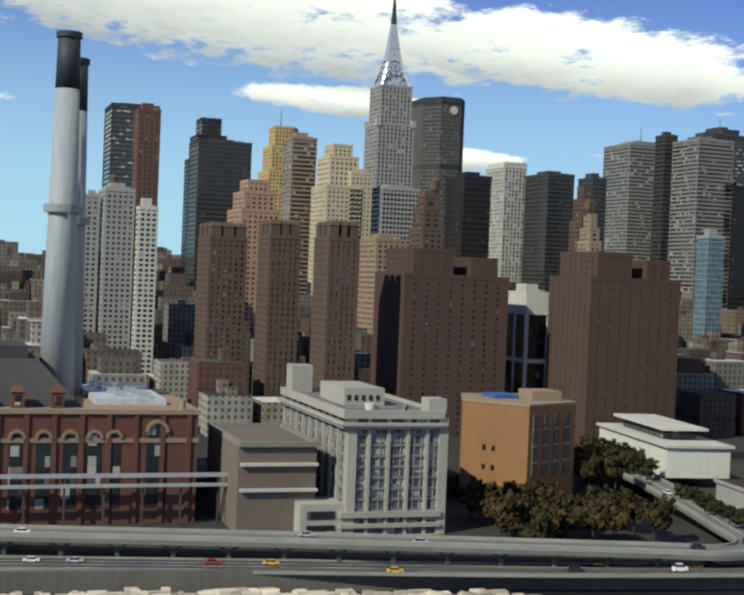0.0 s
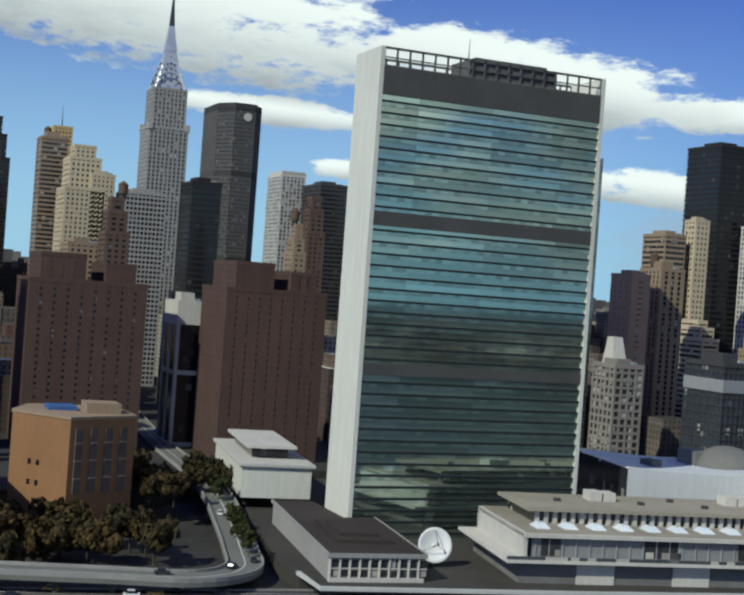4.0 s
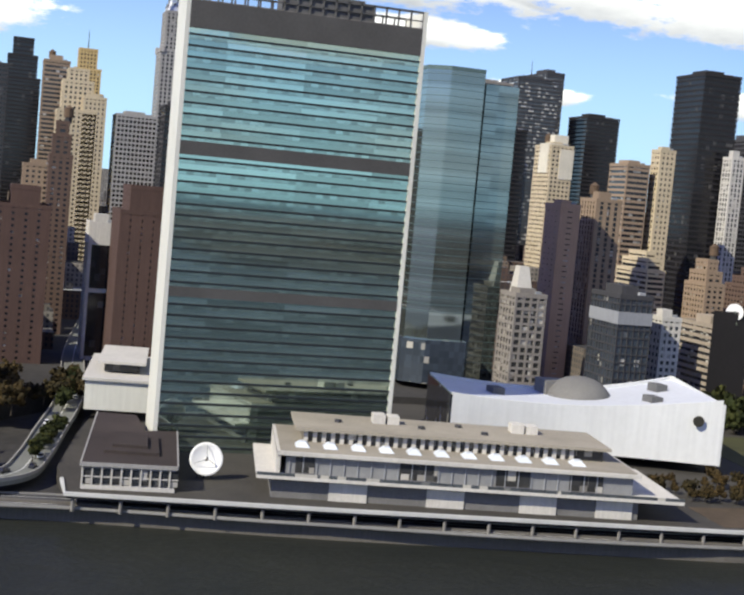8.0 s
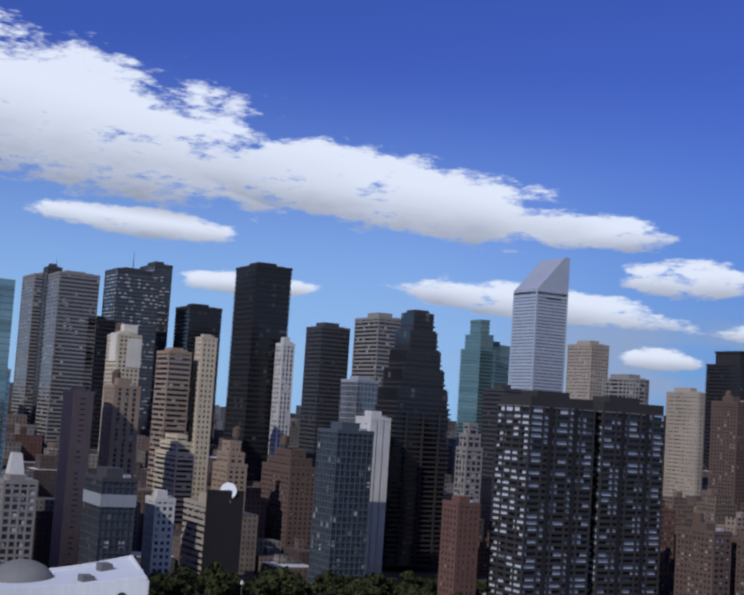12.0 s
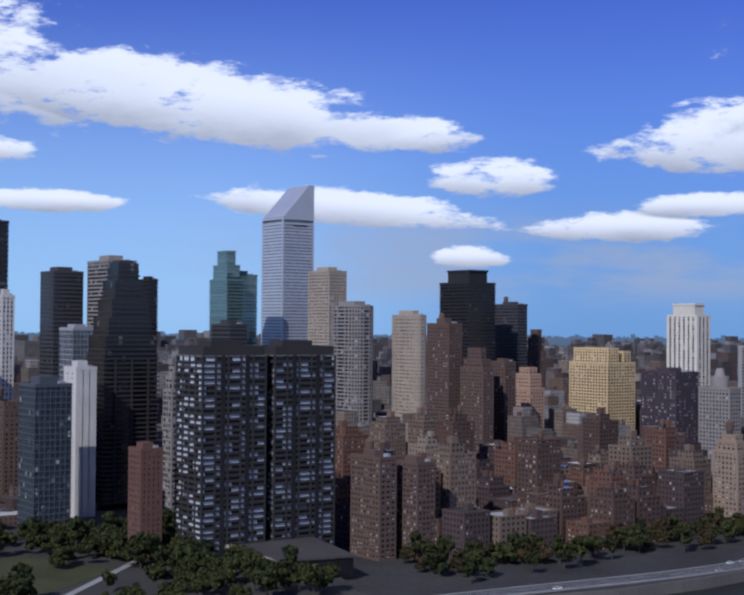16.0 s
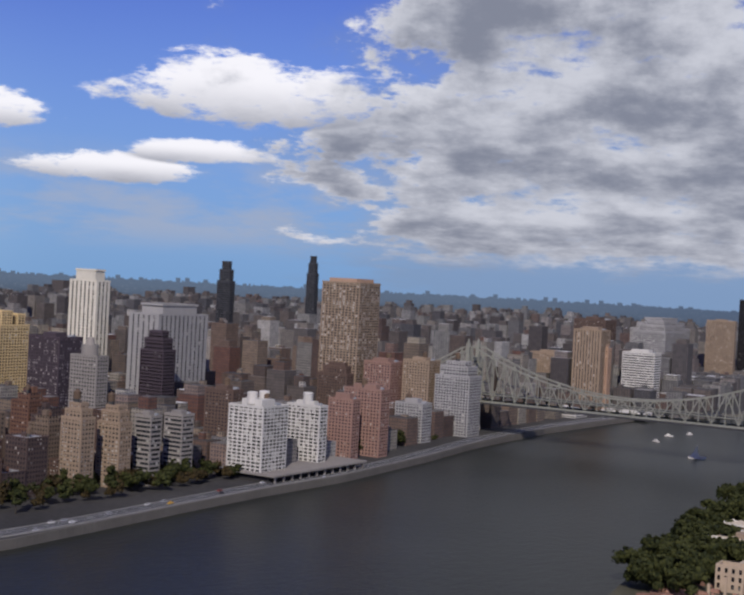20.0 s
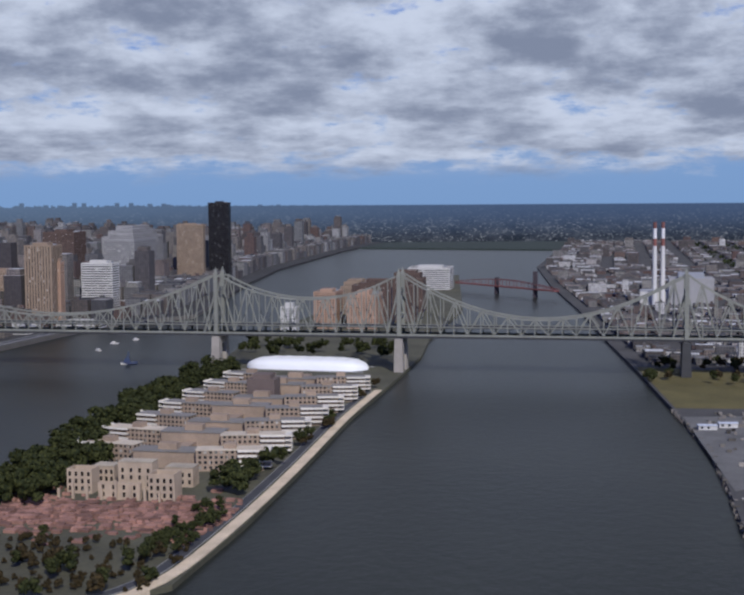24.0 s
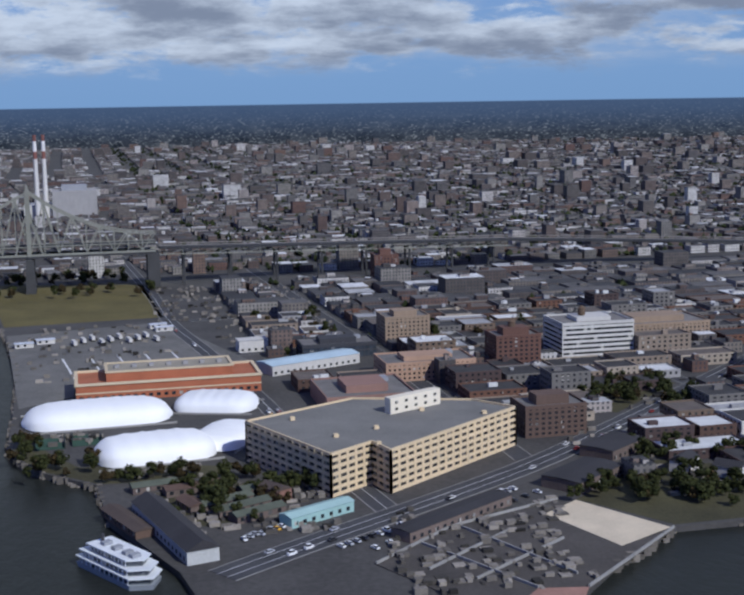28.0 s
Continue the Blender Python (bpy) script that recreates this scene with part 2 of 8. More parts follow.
def panes(name, colour, blind=(0.45, 0.43, 0.38), share=0.25, cell=(2.6, 2.6, 3.3), rough=0.12, blinds=1.0, spec=0.6, metal=0.0):
    """Window glass: each pane has its own tone, some have pale blinds behind."""
    if name in MATS:
        return MATS[name]
    m = bpy.data.materials.new(name)
    m.use_nodes = True
    k = Nodes(m.node_tree)
    b = m.node_tree.nodes["Principled BSDF"]
    pos = k.add("ShaderNodeNewGeometry").outputs["Position"]
    snap = k.add("ShaderNodeVectorMath", operation="SNAP")
    k.link(pos, snap.inputs[0])
    snap.inputs[1].default_value = cell
    w = k.add("ShaderNodeTexWhiteNoise", noise_dimensions="3D")
    k.link(snap.outputs[0], w.inputs["Vector"])
    v = w.outputs["Value"]
    large = k.noise(pos, 0.02, 2, 0.5)
    lo = tuple(c * 0.6 for c in colour)
    col = k.ramp(k.math("ADD", k.math("MULTIPLY", v, 0.6), k.math("MULTIPLY", large, 0.4)), (0.2, lo), (0.8, colour))
    lit = k.smooth(v, 1 - share, min(1, 1 - share + 0.12))
    col = k.mix(k.math("MULTIPLY", lit, blinds), col, (*blind, 1))
    k.link(col, b.inputs["Base Color"])
    b.inputs["Roughness"].default_value = rough
    b.inputs["Specular IOR Level"].default_value = spec
    b.inputs["Metallic"].default_value = metal
    MATS[name] = m
    return m


WALL = {
    "brown": (0.105, 0.070, 0.055), "redbrick": (0.125, 0.066, 0.050), "tan": (0.27, 0.20, 0.14), "cream": (0.50, 0.42, 0.29), "white": (0.52, 0.50, 0.46),
    "grey": (0.30, 0.29, 0.28), "dark": (0.050, 0.050, 0.055), "black": (0.022, 0.021, 0.023), "orange": (0.36, 0.235, 0.16), "gold": (0.52, 0.38, 0.17),
    "yellow": (0.58, 0.43, 0.22), "ivory": (0.62, 0.58, 0.48), "pink": (0.25, 0.15, 0.12), "umber": (0.44, 0.29, 0.20), "purple": (0.060, 0.045, 0.055), "concrete": (0.23, 0.21, 0.19),
    "steel": (0.27, 0.28, 0.30), "marble": (0.62, 0.62, 0.56), "green": (0.10, 0.19, 0.19), "roof": (0.16, 0.15, 0.14), "tar": (0.045, 0.042, 0.040),
    "asphalt": (0.055, 0.055, 0.058), "brownslab": (0.080, 0.049, 0.041), "beige": (0.33, 0.28, 0.22), "slatewall": (0.065, 0.078, 0.090),
}


def wall(kind):
    return surface(kind + "_wall", WALL[kind], streak=0.35, var=0.22, bump=0.15)


GLASS = lambda: panes("dark_glass", (0.035, 0.042, 0.050))


# Mesh helpers -------------------------------------------------------------
class Shape:
    """Collects boxes, prisms and tubes into one mesh."""

    def __init__(self):
        self.v, self.f = [], []

    def box(self, x0, x1, y0, y1, z0, z1):
        n = len(self.v)
        self.v += [(x0, y0, z0), (x1, y0, z0), (x1, y1, z0), (x0, y1, z0), (x0, y0, z1), (x1, y0, z1), (x1, y1, z1), (x0, y1, z1)]
        self.f += [(n, n + 3, n + 2, n + 1), (n + 4, n + 5, n + 6, n + 7), (n, n + 1, n + 5, n + 4), (n + 1, n + 2, n + 6, n + 5), (n + 2, n + 3, n + 7, n + 6), (n + 3, n, n + 4, n + 7)]
        return self

    def prism(self, poly, z0, z1, top=1.0, centre=None):
        n, m = len(self.v), len(poly)
        cx, cy = centre or (sum(p[0] for p in poly) / m, sum(p[1] for p in poly) / m)
        self.v += [(x, y, z0) for x, y in poly] + [(cx + (x - cx) * top, cy + (y - cy) * top, z1) for x, y in poly]
        self.f += [tuple(range(n + m - 1, n - 1, -1)), tuple(range(n + m, n + 2 * m))]
        self.f += [(n + i, n + (i + 1) % m, n + m + (i + 1) % m, n + m + i) for i in range(m)]
        return self

    def tube(self, x, y, r, z0, z1, sides=16, r2=None):
        poly = [(x + r * math.cos(2 * math.pi * i / sides), y + r * math.sin(2 * math.pi * i / sides)) for i in range(sides)]
        return self.prism(poly, z0, z1, 1.0 if r2 is None else r2 / r, (x, y))

    def beam(self, a, b, w, h=None):
        """A square bar from a to b."""
        a, b = Vector(a), Vector(b)
        d = (b - a).normalized()
        side = d.cross(Vector((0, 0, 1)))
        side = Vector((1, 0, 0)) if side.length < 1e-3 else side.normalized()
        up = side.cross(d).normalized()
        n = len(self.v)
        s, u = side * w / 2, up * (h or w) / 2
        for p in (a, b):
            self.v += [tuple(p - s - u), tuple(p + s - u), tuple(p + s + u), tuple(p - s + u)]
        self.f += [(n, n + 1, n + 2, n + 3), (n + 7, n + 6, n + 5, n + 4)]
        self.f += [(n + i, n + 4 + i, n + 4 + (i + 1) % 4, n + (i + 1) % 4) for i in range(4)]
        return self

    def quad(self, a, b, c, d):
        n = len(self.v)
        self.v += [tuple(a), tuple(b), tuple(c), tuple(d)]
        self.f.append((n, n + 1, n + 2, n + 3))
        return self

    def mesh(self, name, mat, smooth=False):
        me = bpy.data.meshes.new(name)
        me.from_pydata(self.v, [], self.f)
        me.materials.append(mat)
        if smooth:
            me.polygons.foreach_set("use_smooth", [True] * len(me.polygons))
        me.update()
        return me


def part(name, shape, mat, parent, label="", at=(0, 0, 0), smooth=False):
    me = shape if isinstance(shape, bpy.types.Mesh) else shape.mesh(name, mat, smooth)
    ob = new(name, me)
    ob.location = at
    if parent is not None:
        ob.parent = parent
    if label:
        ob["label"] = label
    return ob


def thing(name, label, category, at=(0, 0, 0), group="", kind="", turn=0.0):
    ob = new(name)
    ob.location = at
    ob.rotation_euler = (0, 0, radians(turn))
    ob.empty_display_size = 2
    return tagged(ob, label, category, group, kind)


def solid(name, shape, mat, label, category="", group="", kind="", at=(0, 0, 0), smooth=False):
    return tagged(part(name, shape, mat, None, "", at, smooth), label, category, group, kind)

# Land and water ------------------------------------------------------------
def water_material():
    m = bpy.data.materials.new("river_water")
    m.use_nodes = True
    k = Nodes(m.node_tree)
    b = m.node_tree.nodes["Principled BSDF"]
    pos = k.add("ShaderNodeNewGeometry").outputs["Position"]
    col = k.ramp(k.noise(pos, 0.006, 4, 0.6), (0.3, (0.017, 0.019, 0.017)), (0.7, (0.026, 0.028, 0.024)))
    k.link(col, b.inputs["Base Color"])
    b.inputs["Roughness"].default_value = 0.28
    b.inputs["IOR"].default_value = 1.33
    b.inputs["Specular IOR Level"].default_value = 0.09
    n = k.add("ShaderNodeBump")
    n.inputs["Strength"].default_value, n.inputs["Distance"].default_value = 0.5, 1.2
    k.link(k.noise(k.vmath("MULTIPLY", pos, (1, 0.6, 1)), 0.16, 6, 0.65), n.inputs["Height"])
    k.link(n.outputs[0], b.inputs["Normal"])
    return m


GROUND = 5.0
solid("water", Shape().box(-7000, 7000, -7000, 7000, -3, 0), water_material(), "dark grey-blue river water with small ripples", "water", kind="structure")
CITY = surface("city_ground", (0.042, 0.040, 0.038), var=0.55, scale=0.06)


def land(name, pts, z, label, mat=None):
    return solid(name, Shape().prism(pts, -2.5, z), mat or CITY, label, "ground", kind="structure")


SHORE = [(20, -700), (40, -306), (55, -179), (66, -110), (70, -80), (87, 2), (107, 128), (122, 330), (140, 430), (162, 520), (166, 580), (163, 660), (159, 745), (157, 835), (160, 936), (146, 1110), (129, 1240), (124, 1350), (121, 1435), (129, 1620), (138, 1741), (220, 1894), (150, 2300), (98, 2600), (24, 3126), (-38, 4164), (-60, 6000)]
land("ground", [(-6000, -700)] + SHORE + [(-6000, 6000)], GROUND, "paved grey Manhattan street level behind the sea wall")
land("inland_ground", [(-3000, -700), (-62, -700), (-62, -95), (-120, -50), (-120, 340), (-100, 470), (-180, 600), (-3000, 600)], 13.0, "higher paved street level inland")
ISLAND = [(644, 597), (646, 708), (642, 853), (634, 1049), (633, 1308), (630, 1459), (615, 1622), (606, 2050), (524, 2690), (490, 2950), (440, 2800), (400, 2200), (385, 1650), (418, 1390), (440, 1085), (465, 830), (472, 740), (488, 640), (540, 560), (605, 545)]
land("island_ground", ISLAND, 3.0, "flat grassy and paved river island", surface("island_soil", (0.085, 0.080, 0.050), var=0.45, scale=0.08))
QUEENS = [(1000, 440), (1118, 415), (1139, 466), (1158, 486), (1204, 523), (1235, 523), (1340, 480), (1500, 250), (6000, 250), (6000, 6000), (640, 6000), (648, 3740), (645, 3284), (715, 2611), (784, 2076), (831, 1645), (867, 1346), (891, 1129), (909, 965), (912, 832), (912, 735), (927, 690), (958, 656), (962, 600), (988, 525)]
land("queens_ground", QUEENS, 3.0, "flat paved Queens shore with streets and lots", surface("queens_paving", (0.066, 0.062, 0.057), var=0.5, scale=0.08))
land("far_shore", [(-300, 4500), (700, 4300), (700, 6000), (-300, 6000)], 4.0, "dark wooded far shore across the river", surface("far_woods", (0.03, 0.04, 0.03)))

# Towers -------------------------------------------------------------------
# wall, floor height, share of wall per floor, pier spacing, pier width, pane kind
STYLE = {
    "grey": ("grey", 3.0, 0.50, 3.4, 1.5, "dark"), "white": ("white", 2.9, 0.45, 3.0, 1.2, "dark"), "darkband": ("dark", 3.6, 0.45, 0, 0, "mid"), "redbrick": ("redbrick", 3.0, 0.5, 3.6, 1.9, "dark"),
    "black": ("black", 3.8, 0.35, 1.9, 0.35, "black"), "dark": ("dark", 3.7, 0.40, 2.2, 0.7, "black"), "orange": ("orange", 3.2, 0.52, 3.4, 1.8, "dark"), "gold": ("gold", 3.5, 0.45, 3.2, 1.7, "dark"),
    "bandtan": ("tan", 3.4, 0.5, 0, 0, "dark"), "cream": ("cream", 3.4, 0.50, 3.3, 1.9, "dark"), "slabgrey": ("grey", 3.5, 0.45, 3.0, 1.0, "black"), "whitepier": ("white", 3.4, 0.28, 3.2, 1.5, "mid"),
    "brown": ("brown", 3.0, 0.55, 3.6, 2.0, "dark"), "bandbrown": ("concrete", 3.4, 0.50, 0, 0, "dark"), "brownold": ("brown", 3.0, 0.52, 3.0, 1.6, "pale"), "brownslab": ("brownslab", 3.0, 0.60, 6.2, 4.6, "dark"),
    "tan": ("tan", 3.1, 0.52, 3.4, 1.9, "dark"), "blackframe": ("white", 30.0, 0.06, 16.0, 1.6, "black"), "blueglass": ("steel", 3.8, 0.15, 3.0, 0.3, "blue"), "whitetop": ("cream", 3.2, 0.5, 3.2, 1.6, "dark"),
    "brownplain": ("pink", 3.0, 0.72, 5.2, 4.3, "pale"), "umberplain": ("umber", 3.0, 0.80, 5.2, 4.5, "pale"), "tanpier": ("tan", 3.0, 0.25, 4.0, 2.6, "dark"), "concrete": ("concrete", 3.7, 0.34, 4.2, 1.2, "pale"), "darkglass": ("dark", 4.0, 0.18, 3.0, 0.35, "slate"), "bandbeige": ("beige", 3.5, 0.52, 0, 0, "dark"),
    "whitegrid": ("white", 3.6, 0.45, 4.0, 1.3, "mid"), "bandwhite": ("white", 3.6, 0.55, 0, 0, "dark"), "greyslab": ("slatewall", 3.6, 0.22, 3.4, 0.3, "slate"), "blankwhite": ("white", 3.2, 0.85, 6.0, 5.0, "dark"),
    "mirror": ("steel", 3.8, 0.12, 3.0, 0.3, "mirror"), "balcony": ("cream", 3.1, 0.48, 0, 0, "dark"), "greenglass": ("green", 3.8, 0.25, 2.4, 0.3, "green"), "beige": ("beige", 3.4, 0.45, 3.2, 1.8, "dark"),
    "curvegrey": ("concrete", 3.4, 0.35, 2.4, 1.2, "dark"), "curvetan": ("beige", 3.4, 0.70, 3.0, 2.4, "dark"), "yellow": ("yellow", 2.9, 0.42, 3.6, 1.5, "dark"), "darkbrick": ("purple", 3.0, 0.5, 3.2, 1.6, "pale"),
    "ivory": ("ivory", 3.2, 0.22, 6.0, 3.6, "dark"), "drum": ("concrete", 3.1, 0.5, 3.2, 1.7, "dark"), "greytwin": ("grey", 3.2, 0.22, 7.0, 5.0, "dark"), "purple": ("purple", 3.3, 0.3, 2.6, 0.9, "black"),
    "tanriver": ("tan", 3.2, 0.50, 3.2, 1.7, "pale"), "whitebrick": ("white", 2.9, 0.40, 4.4, 1.3, "pale"), "pinkbrick": ("pink", 3.0, 0.5, 3.4, 1.8, "dark"), "balconytan": ("tan", 2.95, 0.42, 4.4, 1.6, "pale"),
    "greylight": ("grey", 3.8, 0.45, 3.6, 1.6, "dark"), "creamwall": ("cream", 4.2, 0.4, 4.4, 1.2, "dark"),
}
PANE = {
    "dark": lambda: panes("dark_glass", (0.030, 0.034, 0.040), share=0.14), "mid": lambda: panes("grey_glass", (0.085, 0.095, 0.105), share=0.3),
    "black": lambda: panes("black_glass", (0.016, 0.016, 0.019), share=0.05, blinds=0.25), "pale": lambda: panes("curtained_glass", (0.05, 0.05, 0.05), (0.42, 0.40, 0.36), 0.30),
    "blue": lambda: panes("blue_glass", (0.10, 0.22, 0.30), share=0.0, rough=0.06, spec=0.9), "slate": lambda: panes("slate_glass", (0.055, 0.070, 0.090), share=0.06, spec=0.8),
    "mirror": lambda: panes("mirror_glass", (0.20, 0.23, 0.25), share=0.0, rough=0.08, metal=0.5), "green": lambda: panes("green_glass", (0.31, 0.355, 0.325), share=0.0, cell=(70, 70, 3.6), rough=0.06, spec=0.9, metal=0.85),
}
USED = []


def ring(w, d, t, z0, z1):
    """Four wall strips round a w x d footprint."""
    s, a, b = Shape(), w / 2, d / 2
    s.box(-a, a, -b, -b + t, z0, z1).box(-a, a, b - t, b, z0, z1).box(-a, -a + t, -b + t, b - t, z0, z1).box(a - t, a, -b + t, b - t, z0, z1)
    return s


def facade(w, d, z0, z1, n, share, gap, pw):
    """One connected wall skin with window openings left out."""
    s = Shape()
    pts, solid_run = [], []
    a, b = w / 2, d / 2
    for (x0, y0), (x1, y1) in (((-a, -b), (a, -b)), ((a, -b), (a, b)), ((a, b), (-a, b)), ((-a, b), (-a, -b))):
        length = math.hypot(x1 - x0, y1 - y0)
        m = max(1, round((length - pw) / gap)) if gap else 1
        p = pw if gap else 0.8
        pitch = (length - p) / m
        for i in range(m + 1):
            for u, kind in ((i * pitch, True), (i * pitch + p, False)):
                if u < length - 1e-4:
                    pts.append((x0 + (x1 - x0) * u / length, y0 + (y1 - y0) * u / length))
                    solid_run.append(kind)
    m, fh = len(pts), (z1 - z0) / n
    levels = []
    for i in range(n):
        levels += [z0 + i * fh, z0 + i * fh + fh * share]
    levels.append(z1)
    s.v = [(x, y, z) for z in levels for x, y in pts]
    for j in range(len(levels) - 1):
        for i in range(m):
            if j % 2 == 0 or solid_run[i]:
                k = (i + 1) % m
                s.f.append((j * m + i, j * m + k, (j + 1) * m + k, (j + 1) * m + i))
    return s


NEAR = [False]


def block(root, w, d, z0, z1, style, cx=0.0, cy=0.0):
    """One storeyed volume: glass core, walls with window openings, parapet and roof."""
    key, fh, share, gap, pw, pane = STYLE[style]
    mat, glass = wall(key), PANE[pane]()
    t = 0.45
    n = max(1, round((z1 - z0) / fh))
    fh = (z1 - z0) / n
    part("window_core", Shape().box(-w / 2 + t, w / 2 - t, -d / 2 + t, d / 2 - t, z0, z1 - 0.4), glass, root, "dark window glass", (cx, cy, 0))
    if NEAR[0]:
        band = ring(w, d, t + 0.1, 0, fh * share).mesh("floor_band", mat)
        for i in range(n):
            part("floor_band", band, mat, root, "", (cx, cy, z0 + i * fh))
        if gap:
            for along in (0, 1):
                length = (w, d)[along]
                m = max(2, round(length / gap) + 1)
                a, b = (pw / 2, t + 0.1) if along == 0 else (t + 0.1, pw / 2)
                pier = (Shape().box(-a, a, -0.04, b, z0, z1) if along == 0 else Shape().box(-0.04, a, -b, b, z0, z1)).mesh("pier", mat)
                for i in range(m):
                    c = -(length - pw) / 2 + (length - pw) * i / (m - 1)
                    for side in (-1, 1):
                        o = part("pier", pier, mat, root, "", (cx + c, cy + side * d / 2, 0) if along == 0 else (cx + side * w / 2, cy + c, 0))
                        if side == 1:
                            o.rotation_euler = (0, 0, math.pi)
    else:
        part("facade", facade(w, d, z0, z1, n, share, gap, pw), mat, root, "", (cx, cy, 0))
    part("parapet", ring(w + 0.3, d + 0.3, 0.8, z1 - fh * 0.3, z1 + 1.1), mat, root, "", (cx, cy, 0))
    part("roof", Shape().box(-w / 2 + 0.5, w / 2 - 0.5, -d / 2 + 0.5, d / 2 - 0.5, z1 - 0.35, z1), surface("roof_gravel", WALL["roof"], var=0.4, scale=0.4), root, "grey gravel roof", (cx, cy, 0))


def water_tank(root, x, y, z, s=1.0):
    wood = surface("tank_wood", (0.11, 0.075, 0.05), var=0.4)
    tank = part("water_tank", Shape().tube(0, 0, 2.1 * s, 2.6 * s, 6.4 * s, 12), wood, root, "round wooden roof water tank", (x, y, z))
    part("tank_stand", Shape().tube(0, 0, 1.5 * s, 0, 2.6 * s, 8, 1.7 * s), surface("dark_steel", (0.06, 0.06, 0.06)), tank)
    part("tank_cap", Shape().tube(0, 0, 2.3 * s, 6.4 * s, 8.0 * s, 12, 0.2), wood, tank)


def rounded(root, w, d, h, style):
    """A storeyed tower with rounded sides."""
    key, fh, share, gap, pw, pane = STYLE[style]
    mat = wall(key)

    def outline(k):
        pts = []
        for i in range(28):
            a = 2 * math.pi * (i + 0.5) / 28
            c, s = math.cos(a), math.sin(a)
            pts.append((k * w * 0.53 * math.copysign(abs(c) ** 0.6, c), k * d * 0.53 * math.copysign(abs(s) ** 0.6, s)))
        return pts

    part("window_core", Shape().prism(outline(0.97), 0, h - 0.5), PANE[pane](), root, "dark window glass")
    n = round(h / fh)
    band = Shape().prism(outline(1.0), 0, h / n * (share + 0.1)).mesh("floor_band", mat)
    for i in range(n):
        part("floor_band", band, mat, root, "", (0, 0, i * h / n))
    pier = Shape().box(-0.45, 0.45, -0.45, 0.45, 0, h).mesh("pier", mat)
    for x, y in outline(0.985):
        part("pier", pier, mat, root, "", (x, y, 0))
    part("roof", Shape().prism(outline(1.01), h - 0.4, h + 1), mat, root)


def tower(name, x0, x1, y0, y1, z, style, label, extra="", base=None):
    """A storeyed tower on the street grid between the given faces, z high."""
    USED.append((x0, x1, y0, y1))
    base = (13.0 if x1 < -100 and y1 < 480 else GROUND) if base is None else base
    w, d, h = x1 - x0, y1 - y0, z - base
    rng = random.Random(round(x0 * 7 + y0 * 13 + z))
    root = thing(name, label, "tower" if h > 60 else "building", ((x0 + x1) / 2, (y0 + y1) / 2, base))
    NEAR[0] = (-135 < x1 < 400 and y1 < 480) or (x1 > -250 and y1 < 40) 
    key = STYLE[style][0]
    mat = wall(key)
    bits = extra.split(",")
    if style.startswith("curve"):
        rounded(root, w, d, h, style)
    elif "step" in bits:
        a, b = h * rng.uniform(0.80, 0.86), h * rng.uniform(0.91, 0.95)
        block(root, w, d, 0, a, style)
        block(root, w * 0.80, d * 0.80, a, b, style)
        block(root, w * 0.55, d * 0.55, b, h, style)
    elif "upper" in bits:
        a = h * 0.93
        block(root, w, d, 0, a, style)
        block(root, w * 0.9, d * 0.38, a, h + 6, style, 0, -d * 0.22)
        block(root, w * 0.9, d * 0.26, a, h + 3, style, 0, d * 0.27)
    elif "crown" in bits:
        a = h * 0.95
        block(root, w, d, 0, a, style)
        part("crown", Shape().box(-w * 0.36, w * 0.36, -d * 0.34, d * 0.34, a, h + 4), mat, root)
        part("crown_rim", ring(w * 0.76, d * 0.72, 1.0, h + 3, h + 5.2), mat, root)
    elif "drum" in bits:
        a = h * 0.9
        block(root, w, d, 0, a, style)
        part("drum", Shape().tube(0, 0, min(w, d) * 0.52, a, h, 24), mat, root, "rounded grey upper storeys", smooth=False)
        part("drum_cap", Shape().tube(0, 0, min(w, d) * 0.3, h, h + 6, 20, min(w, d) * 0.2), mat, root)
    else:
        block(root, w, d, 0, h, style)
    if "turrets" in bits:
        for i, j in ((-1, -1), (-1, 1), (1, -1), (1, 1), (1, 0), (0, -1), (0, 1)):
            part("turret", Shape().box(-3, 3, -2.6, 2.6, h - 4, h + 6).prism([(-3.3, -2.9), (3.3, -2.9), (3.3, 2.9), (-3.3, 2.9)], h + 6, h + 8, 0.7), mat, root, "", (i * (w / 2 - 3.4), j * (d / 2 - 3), 0))
        part("roof_house", Shape().box(-w * 0.22, w * 0.22, -d * 0.25, d * 0.25, h, h + 8), mat, root)
    if "arch" in bits:
        for i in range(4):
            y = -d / 2 + (i + 0.5) * d / 4
            s = Shape()
            for k in range(8):
                a0, a1 = math.pi * k / 8, math.pi * (k + 1) / 8
                r = d / 8
                s.beam((w / 2 - 1, y + r * math.cos(a0), h + r * 1.3 * math.sin(a0)), (w / 2 - 1, y + r * math.cos(a1), h + r * 1.3 * math.sin(a1)), 1.6)
            part("roof_arch", s, mat, root, "white arched roof rib")
        part("roof_house", Shape().box(-w / 2 + 2, w / 2 - 3, -d / 2 + 1, d / 2 - 1, h, h + 4), mat, root)
    if "cap" in bits:
        part("roof_cap", Shape().box(-w * 0.36, w * 0.36, -d * 0.42, d * 0.42, h, h + 5), wall("orange"), root, "tan louvred roof house")
    if "tank" in bits:
        water_tank(root, rng.uniform(-0.2, 0.2) * w, rng.uniform(-0.25, 0.25) * d, h, 1.3)
